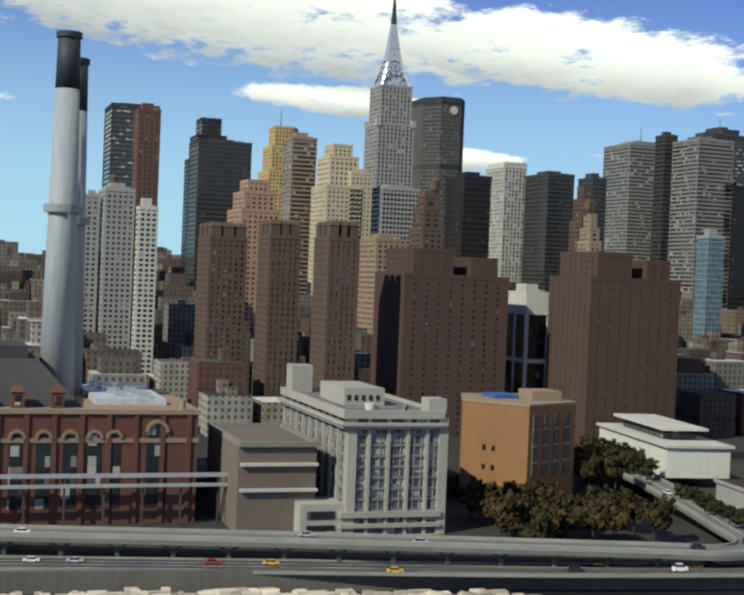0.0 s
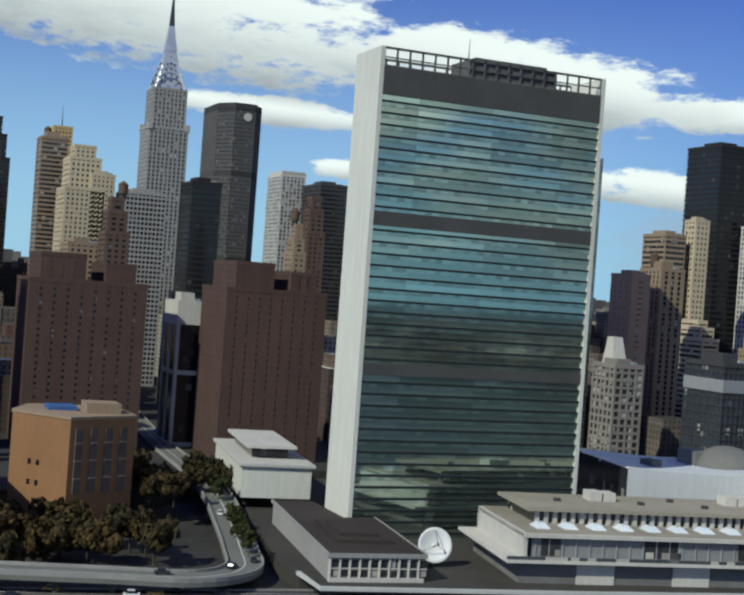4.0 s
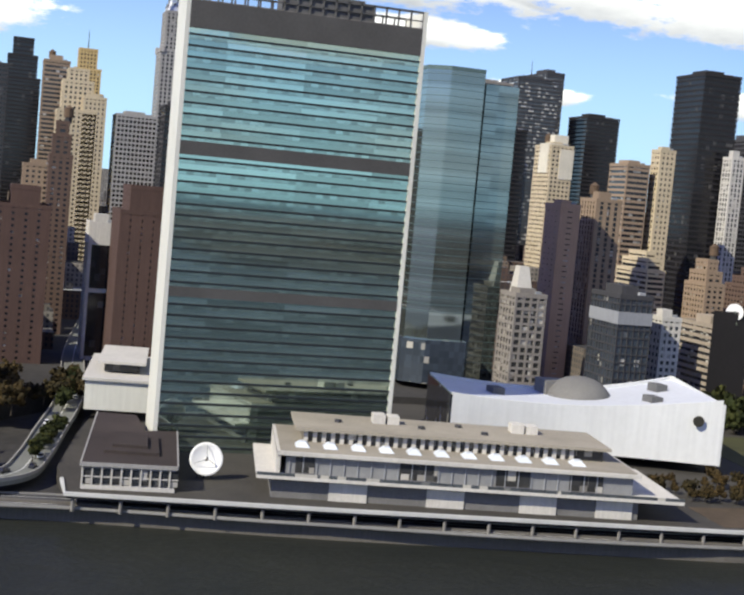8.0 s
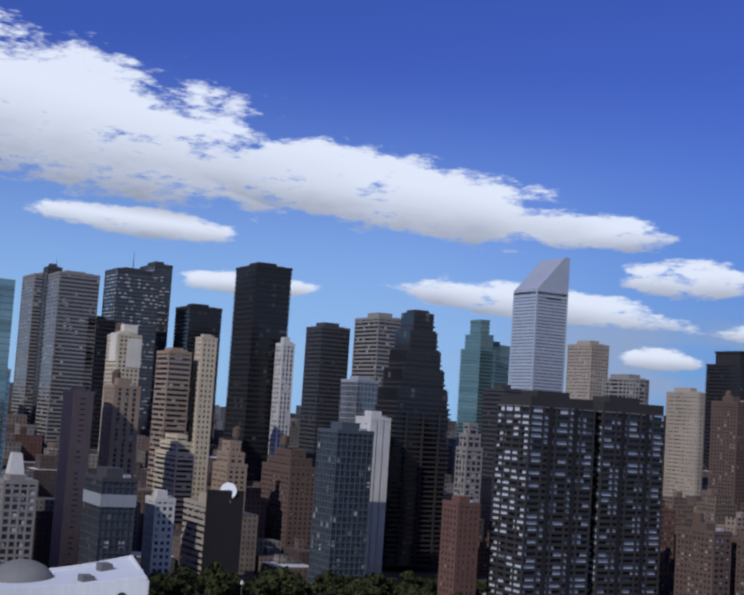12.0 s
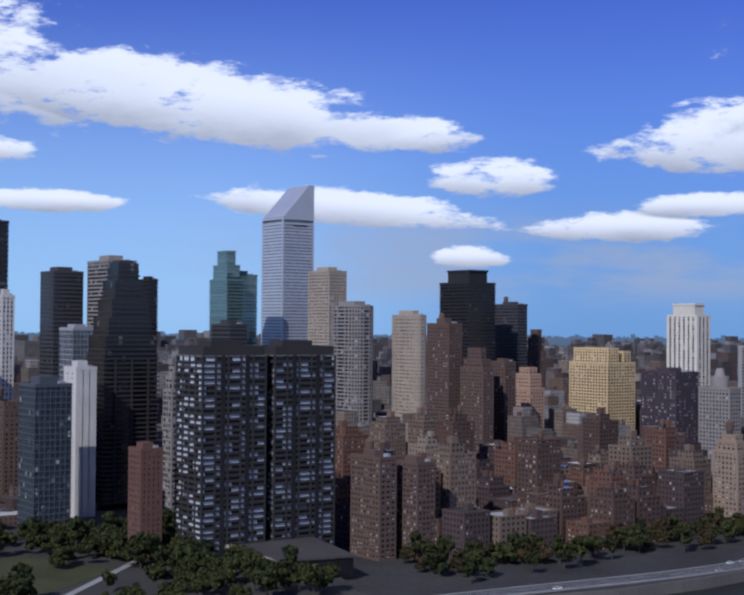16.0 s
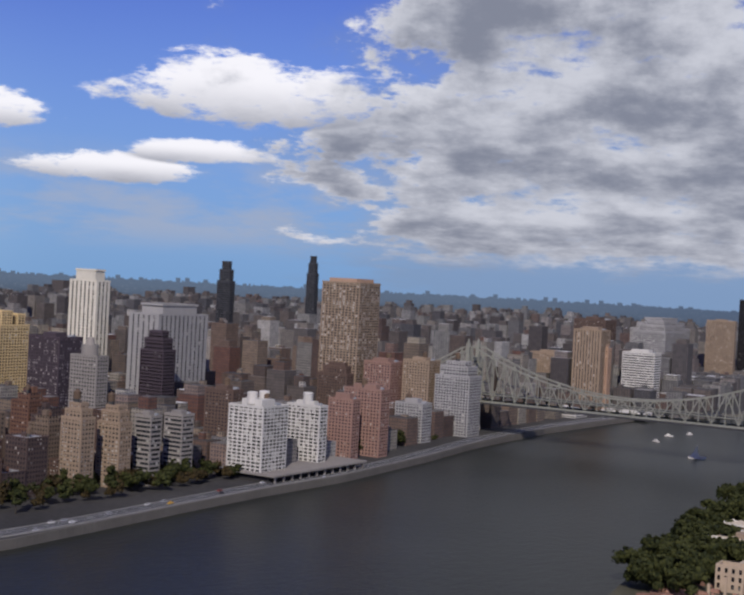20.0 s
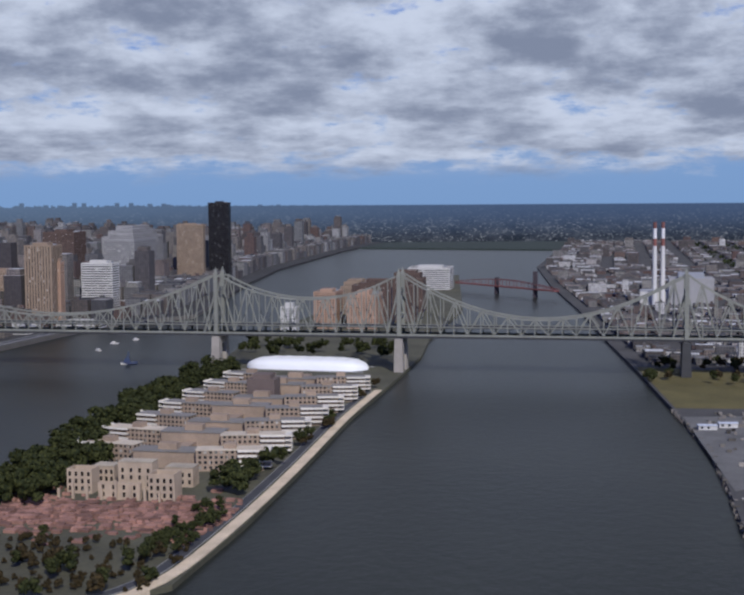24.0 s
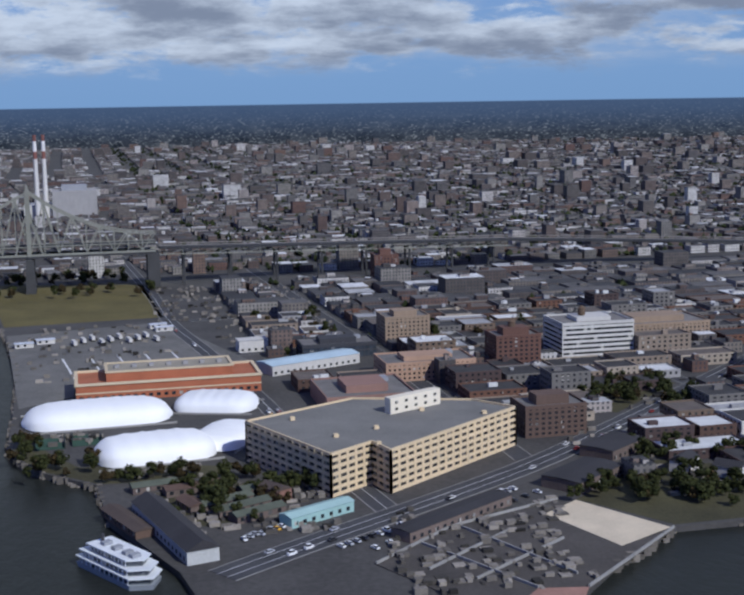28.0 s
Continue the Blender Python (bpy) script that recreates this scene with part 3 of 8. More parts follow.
    if "mast" in bits:
        part("mast", Shape().tube(0, 0, 0.6, h, h + 20, 8, 0.15), surface("dark_steel", (0.06, 0.06, 0.06)), root, "thin roof mast")
    if not set(bits) & {"step", "crown", "drum", "upper", "cap", "turrets", "arch"}:
        a = rng.uniform(0.18, 0.3)
        part("roof_house", Shape().box(-w * a, w * a, -d * 0.28, d * 0.22, h, h + rng.uniform(3, 6)), mat, root)
        part("vent_box", Shape().box(w * 0.22, w * 0.36, d * 0.2, d * 0.38, h, h + 2.2), wall("steel"), root)
    return root


tower("apartment_tower", -388, -378, -249, -241, 126, "grey", "pale grey concrete apartment tower with a close window grid", "")
tower("apartment_tower", -379, -358, -221, -210, 120, "white", "white concrete apartment slab with a dense grid of windows", "")
tower("apartment_tower", -402, -368, -239, -222, 130, "grey", "grey apartment tower behind the white slab, with roof bulkhead", "tank")
tower("office_tower", -679, -634, -204, -167, 212, "darkband", "dark banded office tower with a reddish-brown top", "")
tower("apartment_tower", -505, -485, -205, -190, 191, "redbrick", "slim dark reddish-brown brick tower", "")
tower("office_tower", -874, -824, -102, -67, 230, "black", "black glass office tower with a stepped top", "step")
tower("office_tower", -648, -608, -140, -98, 186, "dark", "dark grey flat-topped office slab", "")
tower("apartment_tower", -440, -400, -152, -127, 143, "orange", "orange-brown brick tower with setbacks, catching the sun", "step")
tower("office_tower", -817, -777, -42, -11, 222, "gold", "golden stone tower with stepped crown and mast", "step,mast")
tower("office_tower", -609, -584, -72, -52, 191, "bandtan", "pale banded office tower beside the golden tower", "tank")
tower("office_tower", -560, -520, -62, -34, 182, "cream", "cream stone setback tower lit by the sun", "step")
tower("apartment_tower", -534, -520, -44, -27, 162, "cream", "narrow cream stone tower with plain piers", "")
tower("office_tower", -556, -520, -19, 11, 152, "slabgrey", "pale slab with a dark recessed upper front", "")
tower("office_tower", -451, -419, 4, 24, 156, "black", "dark bronze glass office box", "")
tower("office_tower", -704, -664, 144, 166, 189, "whitepier", "white ribbed tower with arched roofline", "arch")
tower("office_tower", -658, -613, 162, 187, 180, "dark", "dark grey office block with a black roof storey", "")
tower("apartment_tower", -396, -380, 72, 84, 151, "brown", "brown brick tower with small setbacks", "step")
tower("office_tower", -739, -689, 283, 334, 221, "bandbrown", "wide brown-grey banded office tower", "mast")
tower("office_tower", -785, -735, 414, 433, 248, "darkband", "dark banded tower with light window columns", "")
tower("office_tower", -595, -560, 302, 326, 176, "black", "low black office tower behind the river front", "")
tower("apartment_house", -278, -248, -202, -183, 102, "brownold", "dark brown brick apartment house with corner turrets", "turrets")
tower("apartment_house", -229, -206, -182, -167, 103, "brownold", "dark brown brick apartment house with corner turrets", "turrets")
tower("apartment_house", -183, -160, -167, -153, 102, "brownold", "dark brown brick apartment house with corner turrets", "turrets")
tower("apartment_tower", -360, -330, -87, -68, 108, "tan", "tan brick tower behind the dark apartment houses", "")
tower("apartment_slab", -210, -168, -128, -76, 93, "brownslab", "broad plain brown brick apartment slab with few windows", "upper")
tower("apartment_slab", -186, -144, -46, 1, 95, "brownslab", "broad plain brown brick apartment slab with few windows", "upper")
tower("office_block", -216, -190, -56, -43, 81, "blackframe", "dark glass block framed by white concrete fins", "")
tower("apartment_tower", -315, -300, 36, 44, 128, "tan", "tan brick setback tower with rooftop tanks", "step,tank")
tower("apartment_tower", -311, -290, -74, -61, 133, "brown", "brown brick tower with stepped top and tank", "step,tank")
tower("office_tower", -435, -420, 196, 210, 125, "blueglass", "small office tower with blue reflective glass", "")
tower("office_tower", -387, -347, 365, 394, 214, "black", "tall black glass tower on the avenue", "")
tower("office_tower", -585, -560, 176, 189, 174, "dark", "plain dark grey tower with flat roof", "")
tower("office_tower", -636, -620, 278, 291, 222, "dark", "slim dark tower with flat roof", "")
tower("office_tower", -600, -560, 274, 309, 213, "bandbrown", "brown-grey banded office tower", "")
tower("office_tower", -704, -660, 354, 396, 232, "darkband", "dark tower with pale window columns and a mast", "mast")
tower("office_tower", -713, -671, 432, 466, 204, "black", "low wide black office block", "")
root = tower("apartment_tower", -454, -424, 289, 307, 158, "whitetop", "cream tower with white rooftop cubes", "tank")
for bx, by, hh in ((2, -4, 147), (-4, 3, 154), (6, 4, 143)):
    part("roof_cube", Shape().box(bx - 7, bx + 9.4, by - 5.6, by + 5.4, hh - 22, hh), wall("ivory"), root, "white rooftop cube")
tower("apartment_tower", -316, -291, 284, 300, 143, "bandtan", "tan banded apartment slab", "")
tower("apartment_tower", -302, -290, 306, 317, 154, "cream", "slim cream tower with balconies", "")
tower("apartment_tower", -214, -193, 196, 208, 112, "umberplain", "plain brown brick tower with a blank side", "")
tower("apartment_tower", -226, -205, 223, 239, 117, "tanpier", "tan brick tower with vertical window strips", "tank")
root = tower("office_block", -150, -130, 148, 165, 65, "concrete", "grey concrete block with square precast windows", "")
part("slanted_panel", Shape().prism([(-8, -5), (2, -5), (2, 4), (-8, 4)], 51, 66, 0.55, (-6, 0)), wall("white"), root, "white slanted roof panel")
root = tower("mission_building", -130, -99, 189, 207, 70, "darkglass", "low dark glass building with a pale roof storey", "")
part("roof_storey", ring(31.5, 18.5, 0.8, 51.5, 57.6), wall("steel"), root, "pale metal roof storey")
tower("office_block", -135, -119, 224, 235, 59, "whitegrid", "pale office block with a grid of square windows", "")
root = tower("office_block", -150, -116, 251, 272, 57, "bandbeige", "beige banded office block with a flat roof", "")
part("end_wall", Shape().box(17, 17.35, -10.6, 10.6, 0, 52.4), surface("black_brick", (0.020, 0.018, 0.018)), root, "black blank end wall")
tower("office_slab", -140, -115, 325, 348, 100, "greyslab", "blue-grey glass slab with ribbed side and blank frame", "")
tower("apartment_tower", -185, -165, 372, 386, 108, "blankwhite", "white blank-walled tower behind the grey slab", "")
tower("office_tower", -511, -480, 485, 513, 183, "dark", "dark brown office tower with flat roof", "")
tower("office_tower", -474, -430, 514, 541, 192, "bandbrown", "broad grey-brown banded office tower", "")
tower("office_block", -285, -260, 410, 427, 133, "mirror", "light mirrored glass block with flat roof", "")
tower("office_tower", -440, -420, 548, 557, 176, "black", "dark glass tower with flat roof", "")
tower("apartment_house", -224, -200, 295, 308, 88, "tan", "tan brick apartment house with setbacks and tanks", "step,tank")
tower("apartment_house", -254, -210, 341, 360, 84, "brown", "brown brick apartment house with setbacks", "step,tank")
tower("apartment_house", -270, -230, 273, 285, 89, "balcony", "cream stepped apartment house with balconies", "step")
tower("office_tower", -687, -647, 756, 777, 220, "greenglass", "pale green glass tower", "step")
tower("office_tower", -698, -658, 780, 802, 194, "greenglass", "pale green glass tower, lower wing", "")
tower("office_tower", -560, -520, 807, 830, 195, "beige", "beige tower with a curved top panel", "")
tower("apartment_tower", -342, -330, 383, 393, 157, "whitepier", "slim white slab tower", "")
tower("office_tower", -361, -330, 578, 595, 137, "dark", "dark office tower with flat roof", "")
tower("apartment_house", -33, -18, 346, 359, 69, "redbrick", "red brick apartment house with cream corners", "")
tower("apartment_tower", -162, -150, 432, 444, 108, "concrete", "pale concrete tower with stepped shoulders", "step")
tower("office_tower", -394, -350, 721, 745, 155, "curvegrey", "grey tower with a rounded corner", "")
tower("office_tower", -370, -330, 776, 790, 147, "curvetan", "tan stone tower with a curved plain face", "")
tower("apartment_tower", -280, -250, 749, 764, 139, "brown", "brown brick apartment tower", "tank")
tower("apartment_tower", -245, -215, 758, 770, 118, "brown", "brown brick apartment tower with stepped roof", "step")
tower("office_tower", -498, -448, 940, 978, 194, "black", "massive black office tower with a lower crown", "crown")
tower("office_tower", -520, -480, 1040, 1055, 163, "dark", "dark tower with a small rounded roof house", "tank")
tower("apartment_tower", -522, -500, 1092, 1104, 134, "brown", "dark brown pointed tower", "step")
tower("apartment_tower", -284, -260, 854, 872, 99, "orange", "orange brick tower with setbacks, catching the sun", "step")
tower("apartment_house", -248, -230, 796, 809, 106, "brown", "brown brick apartment house", "")
tower("apartment_tower", -288, -238, 932, 970, 111, "yellow", "pale yellow brick slab in full sun, with balconies", "upper")
tower("apartment_tower", -180, -140, 914, 944, 98, "darkbrick", "dark brown brick tower with scattered pale windows", "")
tower("apartment_tower", -302, -262, 1088, 1109, 158, "ivory", "ivory stone tower with dark vertical strips and a crown", "crown")
tower("apartment_tower", -57, -27, 844, 858, 100, "drum", "grey brick tower with a rounded top and round tank", "drum")
tower("apartment_slab", -190, -150, 1062, 1142, 126, "greytwin", "tall grey slab of twin wings with a bulkhead", "crown")
tower("apartment_tower", -140, -110, 1025, 1044, 105, "purple", "dark purple-brown tower with black glass", "step")
tower("office_tower", -665, -637, 1809, 1823, 188, "dark", "far dark tower with a domed top", "step")
tower("office_tower", -753, -733, 2210, 2224, 212, "dark", "far slim dark tower with flat top", "step")
tower("apartment_house", 58, 78, 720, 734, 67, "tanriver", "tan riverside apartment house with setbacks", "step,tank")
tower("apartment_house", 63, 85, 752, 765, 64, "tanriver", "tan riverside apartment house with setbacks", "step,tank")
tower("apartment_house", 74, 90, 780, 792, 56, "bandbrown", "brown riverside house with stacked balconies", "")
tower("apartment_house", 72, 90, 816, 830, 55, "bandbrown", "brown riverside house with stacked balconies", "")
tower("apartment_house", 30, 60, 917, 932, 67, "brown", "dark brown brick riverside house", "tank")
tower("apartment_house", 2, 30, 469, 481, 62, "brownold", "brown brick apartment house with pale window trim", "tank")
tower("apartment_house", 20, 40, 488, 501, 59, "brownold", "brown brick apartment house with pale window trim", "")
tower("apartment_house", 96, 130, 865, 899, 62, "whitebrick", "white brick riverside tower with rows of dark windows", "tank")
tower("apartment_house", 94, 128, 948, 960, 58, "whitebrick", "white brick riverside tower with rows of dark windows", "tank")
tower("apartment_house", 84, 110, 1028, 1041, 58, "pinkbrick", "pinkish brown brick riverside tower", "")
tower("apartment_house", 80, 120, 1060, 1076, 66, "pinkbrick", "pinkish brown brick riverside tower", "tank")
tower("apartment_tower", -80, -30, 1255, 1298, 163, "balconytan", "very tall tan tower with dark balcony strips", "cap")
tower("apartment_house", 20, 60, 1361, 1378, 67, "grey", "pale grey apartment house near the bridge", "step")
tower("apartment_house", 6, 40, 1309, 1324, 62, "tan", "tan apartment house near the bridge", "")
tower("apartment_tower", -40, 10, 1739, 1754, 79, "tan", "tan brick apartment tower beyond the bridge", "")
tower("apartment_tower", 36, 76, 1710, 1746, 116, "tanpier", "tall tan tower with orange vertical strips beyond the bridge", "")
tower("apartment_tower", 66, 80, 1729, 1743, 92, "orange", "slim orange-tan tower wing", "")
tower("hospital_block", 40, 90, 1893, 1922, 82, "bandwhite", "white banded hospital block beyond the bridge", "")
tower("hospital_tower", -120, -60, 2361, 2530, 127, "greylight", "pale grey hospital tower cluster", "step")
tower("apartment_tower", -180, -120, 2232, 2287, 120, "brown", "brown apartment tower behind", "")
tower("apartment_tower", 16, 60, 2594, 2609, 170, "black", "tall dark tower on the far river bend", "")
tower("apartment_tower", -14, 40, 2484, 2498, 128, "tan", "tan tower on the far river bend", "")
tower("hospital_block", -90, -30, 2295, 2419, 123, "greylight", "pale grey hospital blocks far up the river", "step")


tower("apartment_house", 56, 98, 1280, 1308, 84, "grey", "pale grey stepped apartment house hiding the bridge end", "step,tank")
tower("apartment_house", 15, 48, 1280, 1305, 82, "tan", "tan brick apartment house near the bridge end", "tank")
tower("apartment_house", -24, 10, 1262, 1290, 78, "pinkbrick", "brown-pink brick apartment house near the bridge end", "tank")
tower("apartment_house", -70, -32, 1240, 1275, 74, "brown", "dark brown apartment house near the bridge end", "step")
tower("apartment_house", 60, 92, 1190, 1210, 44, "grey", "low pale apartment house by the river drive", "tank")


def river_podium():
    """The deck that carries the white riverside towers out to the water."""
    root = thing("river_podium", "dark-fronted river podium with a white roof edge on posts", "podium", (128, 925, 3))
    part("deck", Shape().box(-40, 20, -66, 70, 7.2, 8.6), wall("concrete"), root, "pale-edged deck slab")
    # solid block; its near-black colour paints the shade of the open level
    part("inner_wall", Shape().box(-40, 12, -62, 66, -1, 7.2), surface("podium_dark", (0.03, 0.028, 0.028)), root, "solid block coloured dark as the shaded open parking level")
    for i in range(12):
        part("post", Shape().box(17.2, 18.6, -0.7, 0.7, -3.5, 7.2), wall("concrete"), root, "", (0, -62 + i * 11.6, 0))


river_podium()
for y in (874, 890, 953):
    root = thing("roof_drum", "round white roof water drum on the riverside tower", "roof drum", (112, y, 63.2 if y < 900 else 59.2))
    part("drum_wall", Shape().tube(0, 0, 4.2, 0, 9, 18), wall("white"), root)
    part("drum_lid", Shape().tube(0, 0, 4.5, 9, 9.8, 18, 3.5), wall("white"), root)

# United glass slab on the river -------------------------------------------
def secretariat():
    USED.append((-14, 14, -46, 46))
    root = thing("glass_slab_tower", "tall blue-green glass slab tower with blank marble end walls", "tower", (0, 0, 10))
    marble = surface("pale_marble", WALL["marble"], rough=0.6, var=0.12, scale=0.12, streak=0.5)
    glass = panes("sea_glass", (0.52, 0.64, 0.545), (0.58, 0.68, 0.60), 0.04, (28.0, 28.0, 3.9), 0.05, 0.8, 0.6, metal=0.93)
    trim = surface("slab_trim", (0.055, 0.075, 0.078), rough=0.5, var=0.2)
    part("glass_front", Shape().box(-10.2, 10.2, -42, 42, 0, 150), glass, root, "blue-green glass storeys")
    for y in (-43.5, 42.0):
        part("end_wall", Shape().box(-11, 11, y, y + 1.5, 0, 164), marble, root, "blank pale marble end wall")
    fh = 3.9
    band = Shape().box(-10.75, -10.1, -42, 42, 0, 1.25).box(10.1, 10.75, -42, 42, 0, 1.25).mesh("spandrel", trim)
    lip = Shape().box(-10.9, -10.1, -42, 42, 0, 0.75).box(10.1, 10.9, -42, 42, 0, 0.75).mesh("floor_lip", surface("lip_dark", (0.018, 0.022, 0.024), rough=0.5))
    spandrel_glass = panes("spandrel_glass", (0.42, 0.53, 0.46), share=0.0, rough=0.08, spec=0.6, metal=0.9)
    band.materials[0] = spandrel_glass
    for i in range(39):
        z = i * fh
        if z > 147:
            break
        part("spandrel", band, trim, root, "", (0, 0, z))
        part("floor_lip", lip, trim, root, "", (0, 0, z + 1.25))
    louvre = surface("louvre_grey", (0.070, 0.068, 0.066), rough=0.7, var=0.25)
    for z0, z1 in ((148.2, 157.6), (104.6, 109.4), (55.0, 58.6)):
        part("louvre_band", Shape().box(-10.95, 10.95, -42, 42, z0, z1), louvre, root, "grey louvred plant storey")
    screen = surface("screen_steel", (0.10, 0.098, 0.095), rough=0.6)
    for x in (10.2, -10.6):
        for i in range(19):
            part("roof_post", Shape().box(x, x + 0.5, -0.3, 0.3, 157, 164), screen, root, "", (0, -42 + i * 84 / 18, 0))
        part("roof_rail", Shape().box(x, x + 0.5, -42, 42, 163.2, 164).box(x, x + 0.5, -42, 42, 160.3, 160.7), screen, root)
    part("roof_screen", Shape().box(9.6, 10.0, -10, 24, 157, 163.6).box(-9.5, 9.6, -8, 20, 157, 165), screen, root, "solid part of the roof screen")
    part("roof", Shape().box(-10.5, 10.5, -42, 42, 157.6, 158), surface("roof_gravel", WALL["roof"], var=0.4, scale=0.4), root)
    part("mast", Shape().tube(0, -6, 0.25, 164, 173, 6, 0.08), screen, root)


secretariat()


def low_block(name, x0, x1, y0, y1, z0, z1, mat, label, cat="building", roof=None, turn=0.0, lip=0.8):
    """A low building with a projecting roof slab."""
    USED.append((x0, x1, y0, y1))
    root = thing(name, label, cat, ((x0 + x1) / 2, (y0 + y1) / 2, z0), turn=turn)
    w, d, h = x1 - x0, y1 - y0, z1 - z0
    part("wall_shell", Shape().box(-w / 2, w / 2, -d / 2, d / 2, 0, h - 1), mat, root)
    part("roof_slab", Shape().box(-w / 2 - lip, w / 2 + lip, -d / 2 - lip, d / 2 + lip, h - 1, h), roof or wall("white"), root)
    return root


def library():
    root = low_block("library", -114, -43, -59, -33, 14, 26.6, surface("pale_marble", WALL["marble"]), "low white marble library with a raised roof pavilion", roof=wall("white"), lip=1.2, turn=-7.7)
    part("window_wall", Shape().box(-33.5, 30, -12.95, -12.2, 0.5, 11.6), PANE["black"](), root, "long glazed side wall")
    part("pavilion_glass", Shape().box(-24, 18, -7, 7, 13, 16.6), PANE["dark"](), root, "dark glazed roof pavilion")
    part("pavilion_roof", Shape().box(-29, 23, -9.5, 9.5, 16.6, 17.6), wall("white"), root, "flat white pavilion roof")


library()


def auditorium():
    USED.append((-45, 76, -76, -38))
    root = thing("annex_building", "low annex with a dark stepped flat roof and glazed river front", "building", (20, -56, 10))
    bronze = surface("bronze_roof", (0.040, 0.031, 0.028), var=0.3)
    white = wall("white")
    poly = [(50, -16), (53, 13), (-4.8, 20.5), (-4.8, 9.4), (-34.5, 9.4), (-38, -4.5)]
    part("wall_shell", Shape().prism([(49, -15.3), (52, 12.4), (-4.2, 19.8), (-4.2, 9), (-34, 9), (-37, -4.2)], -3, 7), wall("grey"), root)
    part("roof", Shape().prism(poly, 7, 8), bronze, root, "dark bronze flat roof")
    for p, q in ((0, 1), (1, 2), (5, 0)):
        part("roof_edge", Shape().beam((*poly[p], 7.6), (*poly[q], 7.6), 0.5, 1.2), wall("grey"), root, "grey roof edge")
    part("raised_roof", Shape().prism([(35, -8), (38, 9), (10, 12), (2, -3)], 8, 9.0), bronze, root)
    part("raised_roof", Shape().prism([(30, -5), (32, 6), (14, 8), (9, -2)], 9.0, 10.0), bronze, root)
    for i in range(10):
        y = -15 + i * 2.9
        x = 49.1 + (y + 15.3) * 0.108
        win = part("window", Shape().box(x - 0.5, x + 0.35, y, y + 2.2, 1.6, 6.2), PANE["dark" if i % 3 else "pale"](), root)
        part("mullion", Shape().box(x - 0.5, x + 0.75, y - 0.5, y - 0.1, -0.5, 7), white, win)
        part("transom", Shape().box(x - 0.4, x + 0.55, y, y + 2.3, 3.6, 4.0), white, win)
    part("base_wall", Shape().beam((49.6, -15.4, 0.6), (52.7, 12.4, 0.6), 0.7, 1.2), white, root, "pale base course")


auditorium()


def dish():
    root = thing("satellite_dish", "large white satellite dish on a steel mount", "dish", (52, -31, 10))
    s, n, rings = Shape(), 32, 6
    for j in range(rings + 1):
        r = 5.4 * j / rings
        for i in range(n):
            a = 2 * math.pi * i / n
            s.v.append((1.3 * (r / 5.4) ** 2, r * math.cos(a), r * math.sin(a)))
    for j in range(rings):
        for i in range(n):
            s.f.append((j * n + i, j * n + (i + 1) % n, (j + 1) * n + (i + 1) % n, (j + 1) * n + i))
    white = surface("dish_white", (0.80, 0.80, 0.78), rough=0.5, var=0.05)
    bowl = part("bowl", s, white, root, "round white reflector", (0, 0, 6.4), True)
    bowl.rotation_euler = (0, radians(-14), radians(-8))
    mod = bowl.modifiers.new("shell", "SOLIDIFY")
    mod.thickness = 0.15
    steel = surface("dark_steel", (0.06, 0.06, 0.06))
    part("feed", Shape().tube(0, 0, 0.35, 0, 0.8, 8), steel, root, "", (3.6, -0.3, 7.0))
    for a, b in (((1.2, 3.5, 4.6), (3.6, -0.3, 7.2)), ((1.2, -4.0, 5.0), (3.6, -0.3, 7.2)), ((0.2, 0, 11), (3.6, -0.3, 7.6))):
        part("feed_strut", Shape().beam(a, b, 0.14), steel, root)
    part("mount", Shape().beam((0, 0, 6.2), (-1.6, 0, 0), 0.8).beam((0, 1.5, 5.5), (-2, 2.2, 0), 0.4).beam((0, -1.5, 5.5), (-2, -2.2, 0), 0.4), steel, root)


dish()


